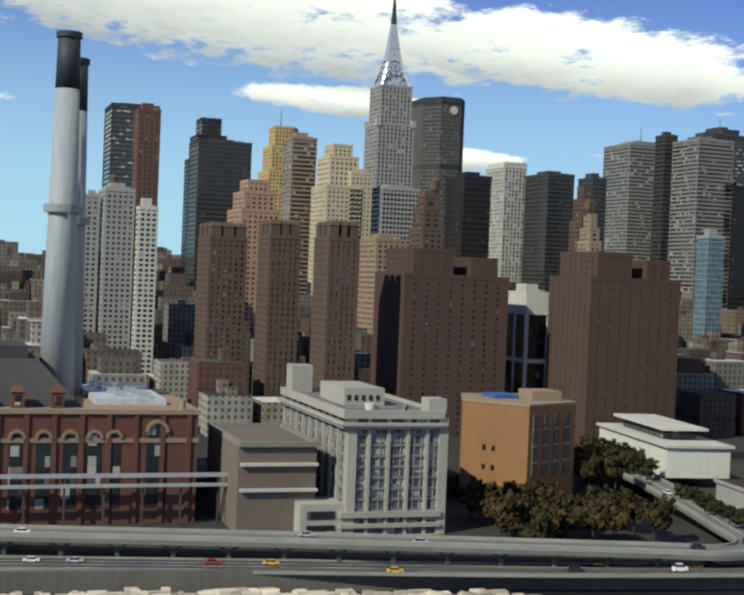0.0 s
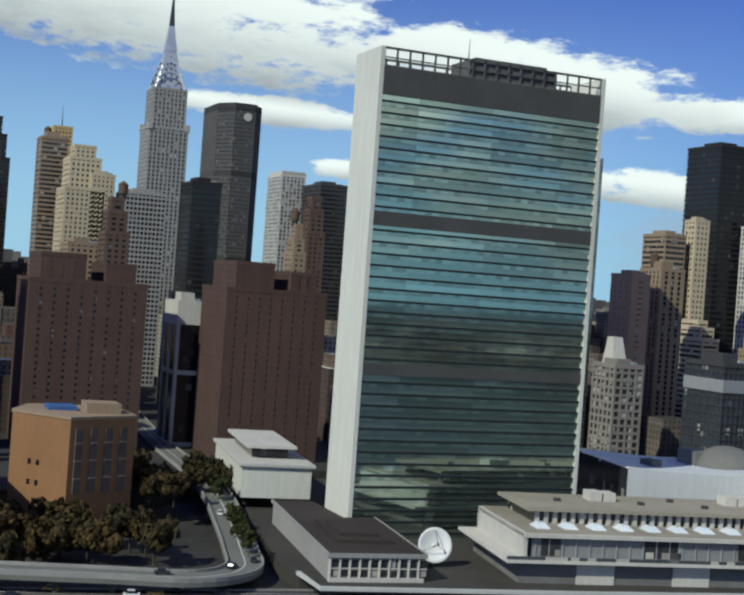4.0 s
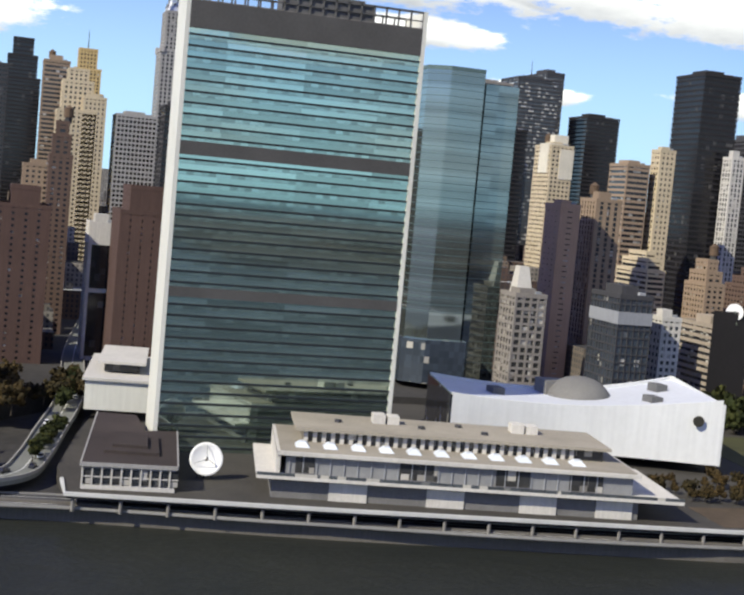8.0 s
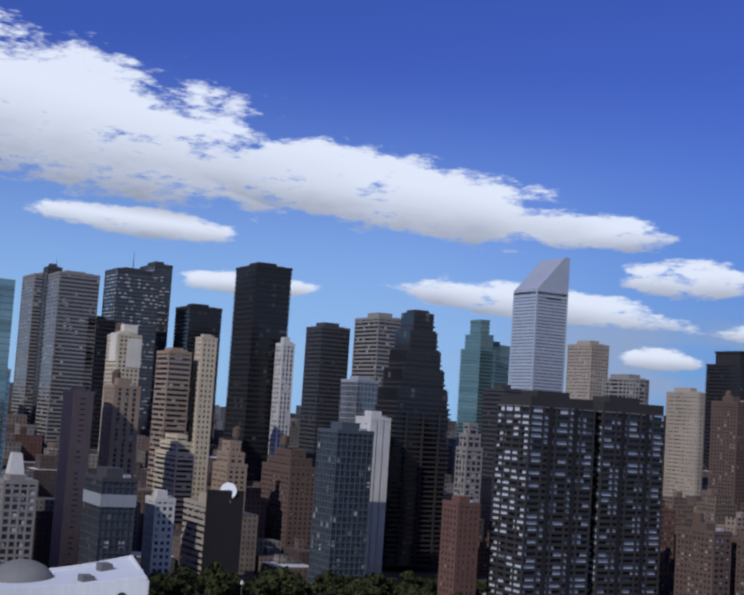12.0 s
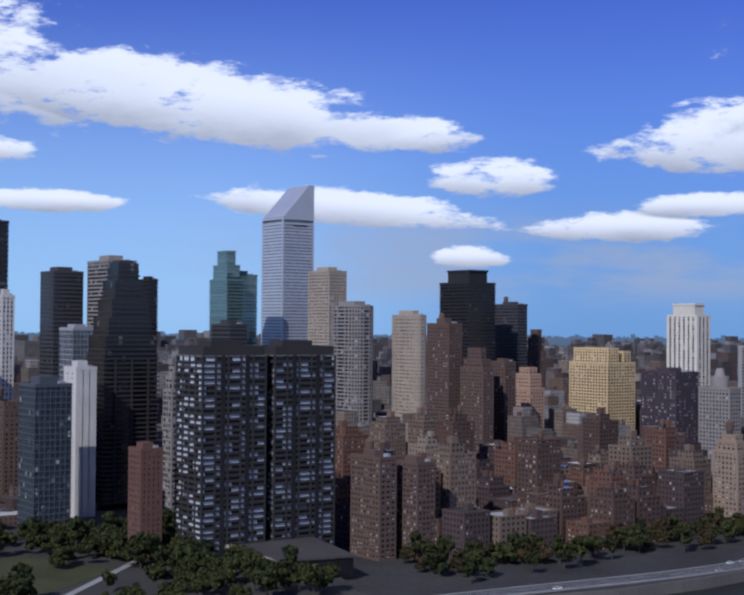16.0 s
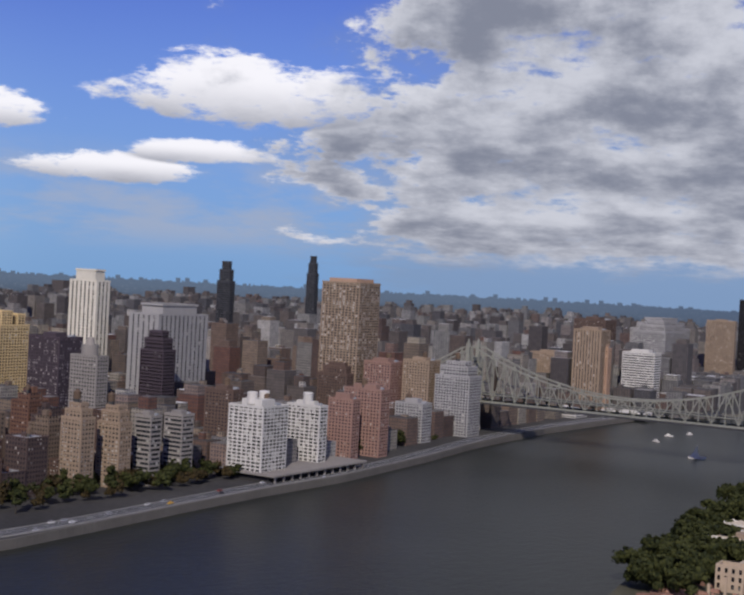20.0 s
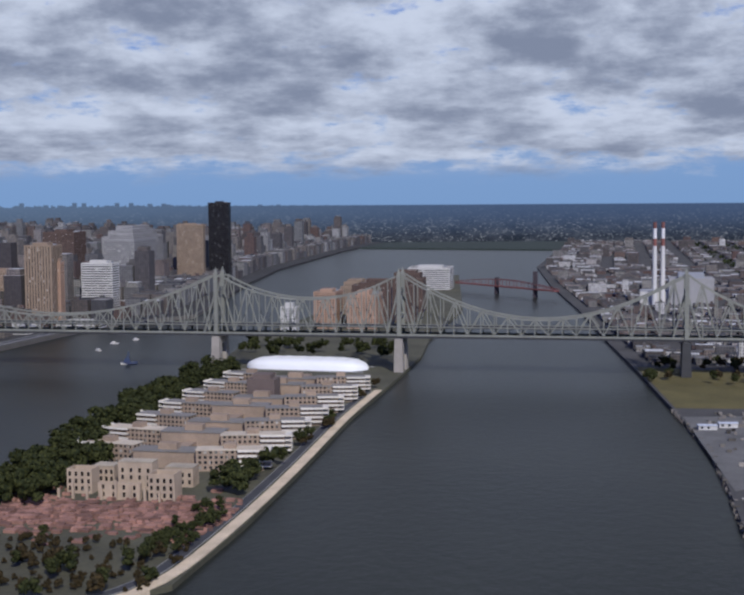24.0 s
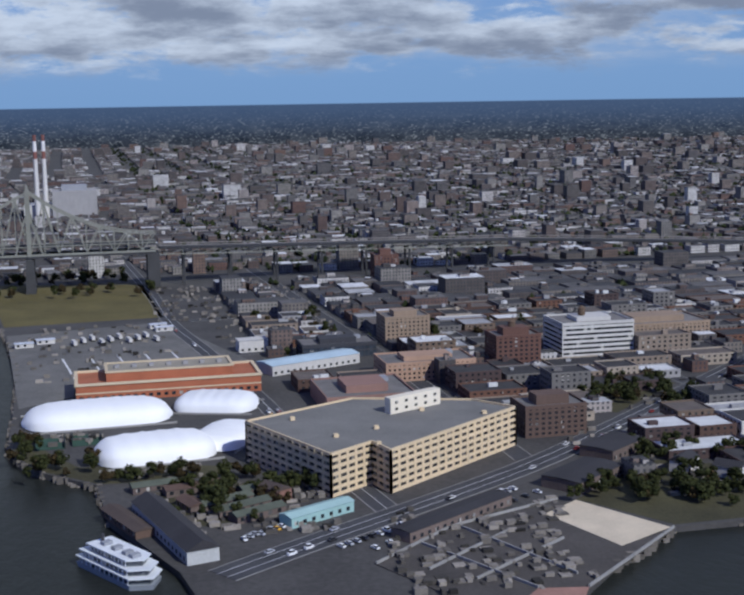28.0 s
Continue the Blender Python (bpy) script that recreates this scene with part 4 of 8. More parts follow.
def conference():
    USED.append((20, 110, -30, 125))
    root = thing("conference_building", "long low white and grey conference building along the river wall", "building", (75, -14, 9.5), turn=-9.8)
    white, grey = wall("white"), surface("curtain_grey", (0.22, 0.225, 0.23), rough=0.5, var=0.2, scale=0.5)
    L = 118
    stone = surface("river_stone", (0.17, 0.165, 0.16), var=0.3, scale=0.5)
    part("lower_wall", Shape().box(-45, 0, 0, L, 0, 7), stone, root, "grey stone lower storey")
    part("terrace", Shape().box(-47, 3.5, -5, L + 14, 7, 8), white, root, "long white terrace slab")
    part("terrace_rail", Shape().box(3.1, 3.3, -5, L + 14, 8, 9), PANE["mid"](), root)
    for y in (18, 49, 79, 104):
        part("white_panel", Shape().box(-0.3, 0.5, y, y + 12, 0.3, 6.8), white, root, "blank white wall panel")
    part("upper_wall", Shape().box(-44, -1.5, 4, L - 2, 8, 14), grey, root, "grey glazed upper storey")
    for i in range(24):
        y = 5 + i * 4.3
        part("fin", Shape().box(-1.6, -1.1, y, y + 0.3, 8, 14), wall("steel"), root)
    for y0, y1 in ((7, 13), (40, 52), (71, 82), (95, 106)):
        part("window_bay", Shape().box(-1.45, -1.2, y0, y1, 8.4, 13.6), PANE["pale"](), root, "glazed bay with pale curtains")
    part("fascia", Shape().box(-46, 0.5, 1, L, 14, 15.2), white, root, "white projecting roof edge")
    part("end_frame", Shape().box(-46, 0, 1, 2.2, 8, 15).box(-46, -44, 1, 4, 0, 15), white, root)
    part("roof", Shape().box(-45, -0.6, 2, L - 1, 15.2, 15.5), surface("tan_roof", (0.30, 0.27, 0.22), var=0.25, scale=0.3), root, "tan gravel roof")
    part("penthouse_wall", Shape().box(-43, -17, 10, L - 8, 15.5, 19.3), PANE["dark"](), root, "recessed dark clerestory")
    for i in range(31):
        part("clerestory_post", Shape().box(-17.1, -16.2, 10 + i * 2.95, 11.3 + i * 2.95, 15.5, 19.2), white, root)
    part("penthouse_roof", Shape().box(-45, -14.5, 7, L - 6, 19.3, 20.3), surface("tan_roof", (0.30, 0.27, 0.22)), root, "broad tan upper roof")
    for i in range(11):
        y = 7 + i * 9
        part("skylight", Shape().prism([(-13, y), (-6, y), (-6, y + 4.5), (-13, y + 4.5)], 15.5, 17, 0.45), surface("skylight_white", (0.62, 0.66, 0.70), rough=0.3, var=0.1), root, "white slanted roof skylight")
    for y in (34, 82):
        part("roof_unit", Shape().box(-38, -32, y, y + 4.2, 20.3, 23.3).box(-38, -32, y + 5, y + 9, 20.3, 23.0), white, root, "pair of white roof plant boxes")
    for x, y in ((-28, 50), (-36, 64), (-25, 71), (-30, 22)):
        part("roof_vent", Shape().tube(x, y, 1.2, 20.3, 21.2, 10), wall("dark"), root)


conference()


def assembly():
    USED.append((-95, 55, 50, 195))
    root = thing("assembly_hall", "low white assembly hall with swept roof and grey dome", "building", (-13, 132, 14))
    white = surface("hall_white", (0.66, 0.67, 0.66), rough=0.6, var=0.12, scale=0.1, streak=0.4)
    n = 20
    sw, se, ne, nw = Vector((-40, -52)), Vector((16, -62)), Vector((37, 42)), Vector((-30, 56))
    s, roof = Shape(), Shape()
    for i in range(n + 1):
        k = i / n
        e, w = se.lerp(ne, k), sw.lerp(nw, k)
        bow = math.sin(math.pi * k)
        e = e + Vector((-6 * bow, 0))
        w = w + Vector((6 * bow, 0))
        z = 19.5 + 5.0 * k ** 1.6 - 3.6 * bow
        s.v += [(e.x, e.y, 0), (e.x, e.y, z + 1.2), (w.x, w.y, z + 1.2), (w.x, w.y, 0)]
        ins = 1.5
        roof.v += [(e.x - ins, e.y, z), (w.x + ins, w.y, z)]
    for i in range(n):
        a, b = 4 * i, 4 * i + 4
        s.f += [(a, b, b + 1, a + 1), (a + 3, a + 2, b + 2, b + 3)]
        roof.f.append((2 * i, 2 * i + 2, 2 * i + 3, 2 * i + 1))
    side = part("side_wall", s, white, root, "curved white marble side walls")
    mod = side.modifiers.new("thick", "SOLIDIFY")
    mod.thickness = 1.6
    part("roof", roof, surface("hall_roof", (0.58, 0.60, 0.64), rough=0.6, var=0.12, scale=0.1), root, "pale swept roof")
    end = Shape()
    end.v += [(37, 42, 0), (37, 42, 24), (-30, 56, 26), (-30, 56, 0)]
    end.f.append((0, 1, 2, 3))
    e = part("north_wall", end, white, root)
    e.modifiers.new("thick", "SOLIDIFY").thickness = 1.2
    f = Shape()
    f.v += [(16, -62, 0), (16, -62, 20), (-40, -52, 20), (-40, -52, 0)]
    f.f.append((3, 2, 1, 0))
    e = part("south_front", f, PANE["dark"](), root, "recessed dark glass front")
    e.modifiers.new("thick", "SOLIDIFY").thickness = 0.8
    d, m, rings = Shape(), 28, 7
    for j in range(rings + 1):
        a = math.pi / 2 * j / rings
        for i in range(m):
            b = 2 * math.pi * i / m
            d.v.append((13.5 * math.cos(a) * math.cos(b), 13.5 * math.cos(a) * math.sin(b), 9.5 * math.sin(a)))
    for j in range(rings):
        for i in range(m):
            d.f.append((j * m + i, j * m + (i + 1) % m, (j + 1) * m + (i + 1) % m, (j + 1) * m + i))
    part("dome", d, surface("dome_grey", (0.17, 0.165, 0.155), var=0.2, rough=0.7), root, "low grey dome", (-12, 4, 16.5), True)
    part("dome_side", Shape().box(-26, -14, -10, 6, 15, 23), surface("dome_grey", (0.17, 0.165, 0.155)), root)
    for x, y, z in ((-8, 38, 22.5), (14, 24, 20.4), (-10, -34, 17.6)):
        part("roof_unit", Shape().box(x - 4, x + 4, y - 2.5, y + 2.5, z - 1, z + 2.6), surface("plant_grey", (0.12, 0.12, 0.12)), root)
    for i in range(9):
        part("slot_window", Shape().box(13.0, 16.2, -24 + i * 2.3, -23 + i * 2.3, 7, 8.8), PANE["black"](), root, "", (0, 0, 1 + i * 0.04))
    part("badge", Shape().tube(0, 0, 2.2, 0, 0.4, 12), surface("bronze", (0.07, 0.065, 0.05), metal=0.6, rough=0.5), root, "round bronze wall badge", (35.2, 33, 17)).rotation_euler = (0, radians(90), radians(-15))


assembly()


# River front south of the slab ----------------------------------------------
def white_office():
    USED.append((-80, 8, -230, -172))
    root = thing("white_office_building", "white stone office building with tall pilasters and grey window bays", "building", (-35, -192.5, 4))
    pale = surface("white_stone", (0.37, 0.35, 0.315), var=0.15, streak=0.3)
    x0, x1, y0, y1, h = -40.0, 38.0, -15.0, 18.5, 40.0
    part("window_core", Shape().box(x0 + 0.8, x1 - 0.8, y0 + 0.8, y1 - 0.8, 0, h - 1), panes("sash_glass", (0.12, 0.13, 0.145), (0.33, 0.33, 0.32), 0.3, (1.5, 1.5, 1.9)), root, "grey sash windows")
    for i in range(8):
        z = 8.5 + i * 3.4
        part("spandrel", Shape().box(x0 + 0.4, x1 - 0.4, y0 + 0.4, y1 - 0.4, z, z + 0.75), surface("spandrel_grey", (0.20, 0.20, 0.205)), root)
    for z0, z1 in ((0, 1.2), (3.6, 4.8), (6.8, 8.6), (34.6, 35.8), (37.8, 40.4)):
        part("stone_band", ring(x1 - x0, y1 - y0, 1.2, z0, z1), pale, root)
    part("cornice", ring(x1 - x0 + 1.6, y1 - y0 + 1.6, 1.8, 35.6, 36.5), pale, root)
    for i in range(6):
        w = 3.0 if i in (0, 5) else 1.1
        y = y0 + w / 2 + i * (y1 - y0 - w) / 5
        part("pilaster", Shape().box(x1 - 1.2, x1 + 0.25, y - w / 2, y + w / 2, 0, 38), pale, root)
        part("pilaster", Shape().box(x0 - 0.25, x0 + 1.2, y - w / 2, y + w / 2, 0, 38), pale, root)
    for i in range(10):
        x = x1 - 2 - i * (x1 - x0 - 4) / 9
        part("pilaster", Shape().box(x - 0.6, x + 0.6, y0 - 0.25, y0 + 1.2, 0, 38), pale, root)
        part("pilaster", Shape().box(x - 0.6, x + 0.6, y1 - 1.2, y1 + 0.25, 0, 38), pale, root)
    for i in range(14):
        y = y0 + 1.6 + i * 2.3
        part("mullion", Shape().box(x1 - 1.0, x1 - 0.5, y, y + 0.22, 8.4, 35), pale, root)
    part("roof", Shape().box(x0 + 1, x1 - 1, y0 + 1, y1 - 1, 39.0, 39.3), surface("roof_gravel", WALL["roof"]), root)
    part("roof_house", Shape().box(-14, 14, -9, 5, 39.3, 45), pale, root, "white roof house with small windows")
    for i in range(5):
        part("roof_window", Shape().box(13.9, 14.2, -8 + i * 2.5, -6.8 + i * 2.5, 41, 42.8), PANE["dark"](), root)
    part("corner_turret", Shape().box(-39, -31, -14.6, -7, 39, 49), pale, root)
    part("corner_turret", Shape().box(30, 37, 12, 18, 39, 44), pale, root)
    part("roof_tank", Shape().tube(26, -4, 1.8, 39.3, 41.4, 14), wall("white"), root)
    part("roof_pipe", Shape().beam((30, 6, 40), (16, 12, 40), 0.6).beam((26, -12, 40), (26, 4, 40), 0.5), wall("steel"), root)
    a = part("annex", Shape().box(23, 37, -29, -15.1, 0, 11), pale, root, "low white annex")
    part("annex_window_strip", Shape().box(36.8, 37.3, -27, -18, 2, 4.4).box(36.8, 37.3, -27, -18, 6.4, 8.8), PANE["dark"](), a)


white_office()


def tunnel_vent():
    USED.append((-64, -14, -152, -104))
    root = thing("vent_building", "blocky orange-brown brick vent building with tall louvred bays", "building", (-49, -125.5, 8))
    brick = surface("orange_brick", (0.235, 0.125, 0.062), var=0.2, scale=0.4, streak=0.3)
    poly = [(-24, -12), (-4, -20), (17.5, -3.5), (6, 21), (-24, 19)]
    part("wall_shell", Shape().prism(poly, 0, 34), brick, root)
    part("coping", Shape().prism([(x * 1.02, y * 1.02) for x, y in poly], 34, 35), wall("tan"), root, "pale stone coping")
    for i in range(4):
        k = (i + 0.6) / 4.4
        p = Vector((17.7, -3.5)).lerp(Vector((6.2, 21)), k)
        part("louvre_bay", Shape().beam((p.x + 0.6, p.y - 1.3, 20), (p.x - 0.6, p.y + 1.3, 20), 0.7, 22), surface("bay_dark", (0.10, 0.085, 0.075)), root, "tall louvred bay")
        for z in (14, 20, 26):
            part("bay_bar", Shape().beam((p.x + 0.7, p.y - 1.4, z), (p.x - 0.6, p.y + 1.4, z), 0.9, 0.5), wall("tan"), root)
    for i in range(4):
        k = 0.35 + 0.14 * (i % 2)
        p = Vector((-4, -20)).lerp(Vector((17.5, -3.5)), k)
        part("small_window", Shape().beam((p.x - 0.5, p.y - 0.4, 18 - (i // 2) * 7), (p.x + 0.5, p.y + 0.4, 18 - (i // 2) * 7), 0.5, 1.8), PANE["black"](), root)
    part("roof_house", Shape().box(-8, 4, 4, 16, 35, 38.5), wall("tan"), root)
    part("blue_plant", Shape().box(-14, -3, -8, 2, 35, 36.4), surface("blue_paint", (0.05, 0.12, 0.30)), root, "blue roof plant")


tunnel_vent()


def power_plant():
    USED.append((-130, 10, -440, -210))
    root = thing("power_plant", "red brick power station with tall arched windows and slate roof", "building", (-25, -271, 4))
    brick = surface("plant_brick", (0.125, 0.055, 0.042), var=0.25, scale=0.4, streak=0.3)
    cream = wall("tan")
    part("wall_shell", Shape().box(-70, 0, -75, 22, 0, 36.4), brick, root)
    part("cornice", Shape().box(-70.6, 0.8, -75.6, 22.6, 35.6, 37), cream, root)
    part("stone_band", Shape().box(-70.3, 0.35, -75.3, 22.3, 26.6, 28), cream, root)
    glass = PANE["dark"]()
    for y, w, z1 in ((-66, 4.4, 28), (-58, 4.4, 28), (-50, 4.4, 28), (-42, 4.4, 28), (-34, 4.4, 28), (-26, 4.4, 28), (-18, 4.4, 28), (-10.5, 4.4, 28), (-4.5, 4.4, 28), (9, 6.6, 30)):
        r = w / 2
        s, trim = Shape(), Shape()
        s.box(-0.6, 0.15, y - r, y + r, 6, z1)
        pts = [(y + r * math.cos(math.pi * k / 10), z1 + r * math.sin(math.pi * k / 10)) for k in range(11)]
        n = len(s.v)
        s.v += [(0.15, p, q) for p, q in pts]
        s.f.append(tuple(range(n, n + 11)))
        for (p, q), (u, v) in zip(pts, pts[1:]):
            trim.beam((0.3, p, q), (0.3, u, v), 1.0)
        win = part("arched_window", s, glass, root, "tall dark arched window")
        part("arch_trim", trim, cream, win, "pale stone arch")
    for i in range(12):
        part("buttress", Shape().box(-0.2, 0.6, -74 + i * 8.4, -72.6 + i * 8.4, 0, 35.5), brick, root)
    slate = surface("slate_roof", (0.060, 0.058, 0.060), var=0.3)
    part("mansard", Shape().prism([(-66, -72), (-6, -72), (-6, -14), (-66, -14)], 37, 51, 0.55), slate, root, "dark slate mansard roof")
    part("roof_monitor", Shape().box(-50, -22, -56, -30, 51, 55), slate, root)
    for y in (-58, -46, -34, -22):
        dorm = part("dormer", Shape().box(-6, -2, y - 2, y + 2, 37, 42).prism([(-6.4, y - 2.4), (-1.6, y - 2.4), (-1.6, y + 2.4), (-6.4, y + 2.4)], 42, 44, 0.3), brick, root, "brick roof dormer")
        part("dormer_window", Shape().box(-2.2, -1.85, y - 0.9, y + 0.9, 38, 41), glass, dorm)
    steel = surface("bright_duct", (0.52, 0.54, 0.56), rough=0.4, metal=0.5, var=0.15)
    part("duct", Shape().beam((5, -70, 17), (5, 34, 17), 1.2).beam((6, -70, 14), (6, 34, 14), 1.0), steel, root, "long silver pipes on trestles")
    for i in range(9):
        part("trestle", Shape().box(4.6, 5.2, -68 + i * 12, -67.4 + i * 12, 0, 16.5), surface("dark_steel", (0.06, 0.06, 0.06)), root)
    part("white_roof_plant", Shape().box(-64, -14, -9, 14, 37, 39), surface("silver_roof", (0.48, 0.50, 0.54), rough=0.5, var=0.4, scale=0.8), root, "cluttered silver rooftop plant")
    for i in range(10):
        part("roof_duct", Shape().box(-60 + i * 4.6, -57.4 + i * 4.6, -6 + (i * 7) % 13, -2 + (i * 7) % 13, 39, 41), steel, root)
    part("vent_stack", Shape().tube(-1, 17, 0.9, 17, 40, 10), wall("tan"), root, "slim pale vent stack")
    box_ = thing("plant_annex", "grey-brown brick annex with recessed flat roof", "building", (-18, -227, 4))
    part("wall_shell", Shape().box(-34, 13, -13, 12, 0, 28.5), surface("annex_brick", (0.17, 0.135, 0.11), var=0.2), box_)
    part("coping", ring(48.5, 26.5, 1.4, 28, 29.6), wall("concrete"), box_, "", (-10, 0, 0))
    part("ledge", Shape().box(-34.3, 14.4, -12.4, 12.4, 22, 22.9), wall("white"), box_)
    part("ledge", Shape().box(-34.3, 14.4, -12.4, 12.4, 14, 14.9), wall("white"), box_)
    for x, y, r0, r1, z, dark in ((-60, -290.6, 6.2, 3.7, 164, 1), (-76, -286, 6.0, 3.6, 158, 1)):
        c = thing("chimney", "tall tapered grey steel chimney with a dark top", "chimney", (x, y, 30), group="power station chimneys")
        part("shaft", Shape().tube(0, 0, r0, 0, (z - 31) * 0.86, 24, r0 + (r1 - r0) * 0.86), surface("chimney_grey", (0.30, 0.32, 0.35), streak=0.6, var=0.2, rough=0.6), c, smooth=True)
        part("top", Shape().tube(0, 0, r0 + (r1 - r0) * 0.86, (z - 31) * 0.86, z - 31, 24, r1), surface("chimney_dark", (0.045, 0.05, 0.065), rough=0.6), c, "dark chimney top", smooth=True)
        part("lip", Shape().tube(0, 0, r1 + 0.6, z - 32.5, z - 30.6, 24), surface("chimney_dark", (0.045, 0.05, 0.065)), c)
        part("gallery", Shape().tube(0, 0, r0 * 0.9 + 0.8, (z - 31) * 0.55, (z - 31) * 0.57, 20), wall("steel"), c, "ring gallery")


power_plant()

# Landmark towers ----------------------------------------------------------
def spire_tower():
    USED.append((-708, -670, 25, 63))
    root = thing("spire_tower", "art deco skyscraper with a ribbed silver crown and needle spire", "tower", (-690, 44, 24))
    pale = surface("spire_stone", (0.40, 0.38, 0.36), var=0.18, streak=0.4)
    STYLE["spire"] = ("grey", 3.6, 0.30, 3.4, 1.9, "dark")
    block(root, 34, 34, -10, 195, "spire")
    block(root, 29, 29, 195, 228, "spire")
    for i, j in ((-1, -1), (-1, 1), (1, -1), (1, 1)):
        part("eagle_ledge", Shape().box(-2, 2, -2, 2, 193, 199), pale, root, "", (i * 16, j * 16, 0))
    steel = surface("crown_steel", (0.72, 0.73, 0.74), rough=0.30, metal=0.55, var=0.2)
    dark = surface("crown_window", (0.05, 0.05, 0.055), rough=0.3)
    part("crown_core", Shape().prism([(-13, -13), (13, -13), (13, 13), (-13, 13)], 222, 262, 0.36), steel, root)
    for lvl in range(6):
        r = 13.0 - lvl * 1.9
        z = 226 + lvl * 6.6
        for q in range(4):
            s = Shape()
            for k in range(8):
                a0, a1 = math.pi * k / 8, math.pi * (k + 1) / 8
                p0 = (r + 0.2 - math.sin(a0) * r * 0.22, r * math.cos(a0), z + r * 1.05 * math.sin(a0))
                p1 = (r + 0.2 - math.sin(a1) * r * 0.22, r * math.cos(a1), z + r * 1.05 * math.sin(a1))
                s.beam(p0, p1, 1.3)
            arch = part("crown_arch", s, steel, root, "curved silver crown rib")
            arch.rotation_euler = (0, 0, math.pi / 2 * q)
            w = Shape()
            for k in range(5):
                a = math.pi * (k + 0.5) / 5
                w.box(r - 0.2, r + 0.45, r * 0.72 * math.cos(a) - 0.7, r * 0.72 * math.cos(a) + 0.7, z + r * 0.72 * math.sin(a) - 0.8, z + r * 0.72 * math.sin(a) + 0.9)
            win = part("crown_windows", w, dark, root, "row of triangular crown windows")
            win.rotation_euler = (0, 0, math.pi / 2 * q)
    part("spire_base", Shape().prism([(-5, -5), (5, -5), (5, 5), (-5, 5)], 262, 284, 0.42), steel, root)
    part("needle", Shape().prism([(-2.1, -2.1), (2.1, -2.1), (2.1, 2.1), (-2.1, 2.1)], 284, 318, 0.08), surface("needle_dark", (0.10, 0.105, 0.115), rough=0.4, metal=0.6), root, "thin dark needle")


spire_tower()


def octagon_slab():
    USED.append((-898, -804, 124, 172))
    root = thing("octagon_slab_tower", "broad eight-sided grey concrete office slab with a dark roof rim", "tower", (-851, 148, 18))
    mat, glass = surface("precast_grey", (0.135, 0.130, 0.128), var=0.15, streak=0.3), PANE["dark"]()
    def octo(k):
        return [(x * k, y * k) for x, y in ((-45, -10), (-26, -22), (26, -22), (45, -10), (45, 10), (26, 22), (-26, 22), (-45, 10))]
    part("window_core", Shape().prism(octo(0.975), 0, 243), glass, root)
    band = Shape().prism(octo(1.0), 0, 1.5).mesh("floor_band", mat)
    for i in range(62):
        part("floor_band", band, mat, root, "", (0, 0, i * 3.9))
    pts = octo(1.003)
    pier = Shape().box(-0.35, 0.35, -0.35, 0.35, 0, 243).mesh("pier", mat)
    for a, b in zip(pts, pts[1:] + pts[:1]):
        n = max(2, int(math.dist(a, b) / 2.2))
        for i in range(n):
            x, y = a[0] + (b[0] - a[0]) * i / n, a[1] + (b[1] - a[1]) * i / n
            part("pier", pier, mat, root, "", (x, y, 0))
    for z0, z1 in ((178, 183), (95, 99)):
        part("louvre_band", Shape().prism(octo(1.012), z0, z1), surface("louvre_dark", (0.035, 0.034, 0.036)), root, "dark louvred storey")
    part("roof_rim", Shape().prism(octo(1.02), 243, 249), surface("rim_dark", (0.045, 0.044, 0.046)), root)
    part("disc_sign", Shape().tube(0, 0, 4, 0, 0.6, 20), wall("white"), root, "round pale sign disc", (45.6, 3, 236)).rotation_euler = (0, radians(90), 0)


octagon_slab()


def slant_tower():
    USED.append((-742, -688, 845, 902))
    root = thing("slant_roof_tower", "silver-white banded office tower with a steep slanted roof", "tower", (-714, 878, 15))
    alu = surface("pale_aluminium", (0.50, 0.52, 0.56), rough=0.35, metal=0.35, var=0.1)
    a, b = 24.0, 22.0
    part("window_core", Shape().box(-a + 0.4, a - 0.4, -b + 0.4, b - 0.4, 0, 252), panes("silver_glass", (0.27, 0.29, 0.32), share=0.05, rough=0.1), root)
    band = ring(2 * a, 2 * b, 0.8, 0, 2.0).mesh("floor_band", alu)
    for i in range(66):
        part("floor_band", band, alu, root, "", (0, 0, i * 3.8))
    s = Shape()
    lo, hi = 251.0, 292.0
    s.v += [(-a, -b, lo - 4), (a, -b, lo - 4), (a, b, lo - 4), (-a, b, lo - 4), (-a, -b, lo), (a, -b, lo), (a, b - 7, hi), (a, b, hi), (-a, b, hi), (-a, b - 7, hi)]
    s.f += [(0, 1, 5, 4), (1, 2, 7, 6, 5), (2, 3, 8, 7), (3, 0, 4, 9, 8), (4, 5, 6, 9), (6, 7, 8, 9)]
    part("slanted_top", s, alu, root, "plain slanted aluminium top")
    part("roof_slot", Shape().box(a - 0.2, a + 0.25, -8, 12, 241, 243), surface("slot_dark", (0.02, 0.02, 0.02)), root, "dark slot near the top")
    for i, j in ((-1, -1), (1, -1), (1, 1), (-1, 1)):
        part("corner_pier", Shape().box(-1, 1, -1, 1, 0, 250), alu, root, "", (i * (a - 0.9), j * (b - 0.9), 0))


slant_tower()


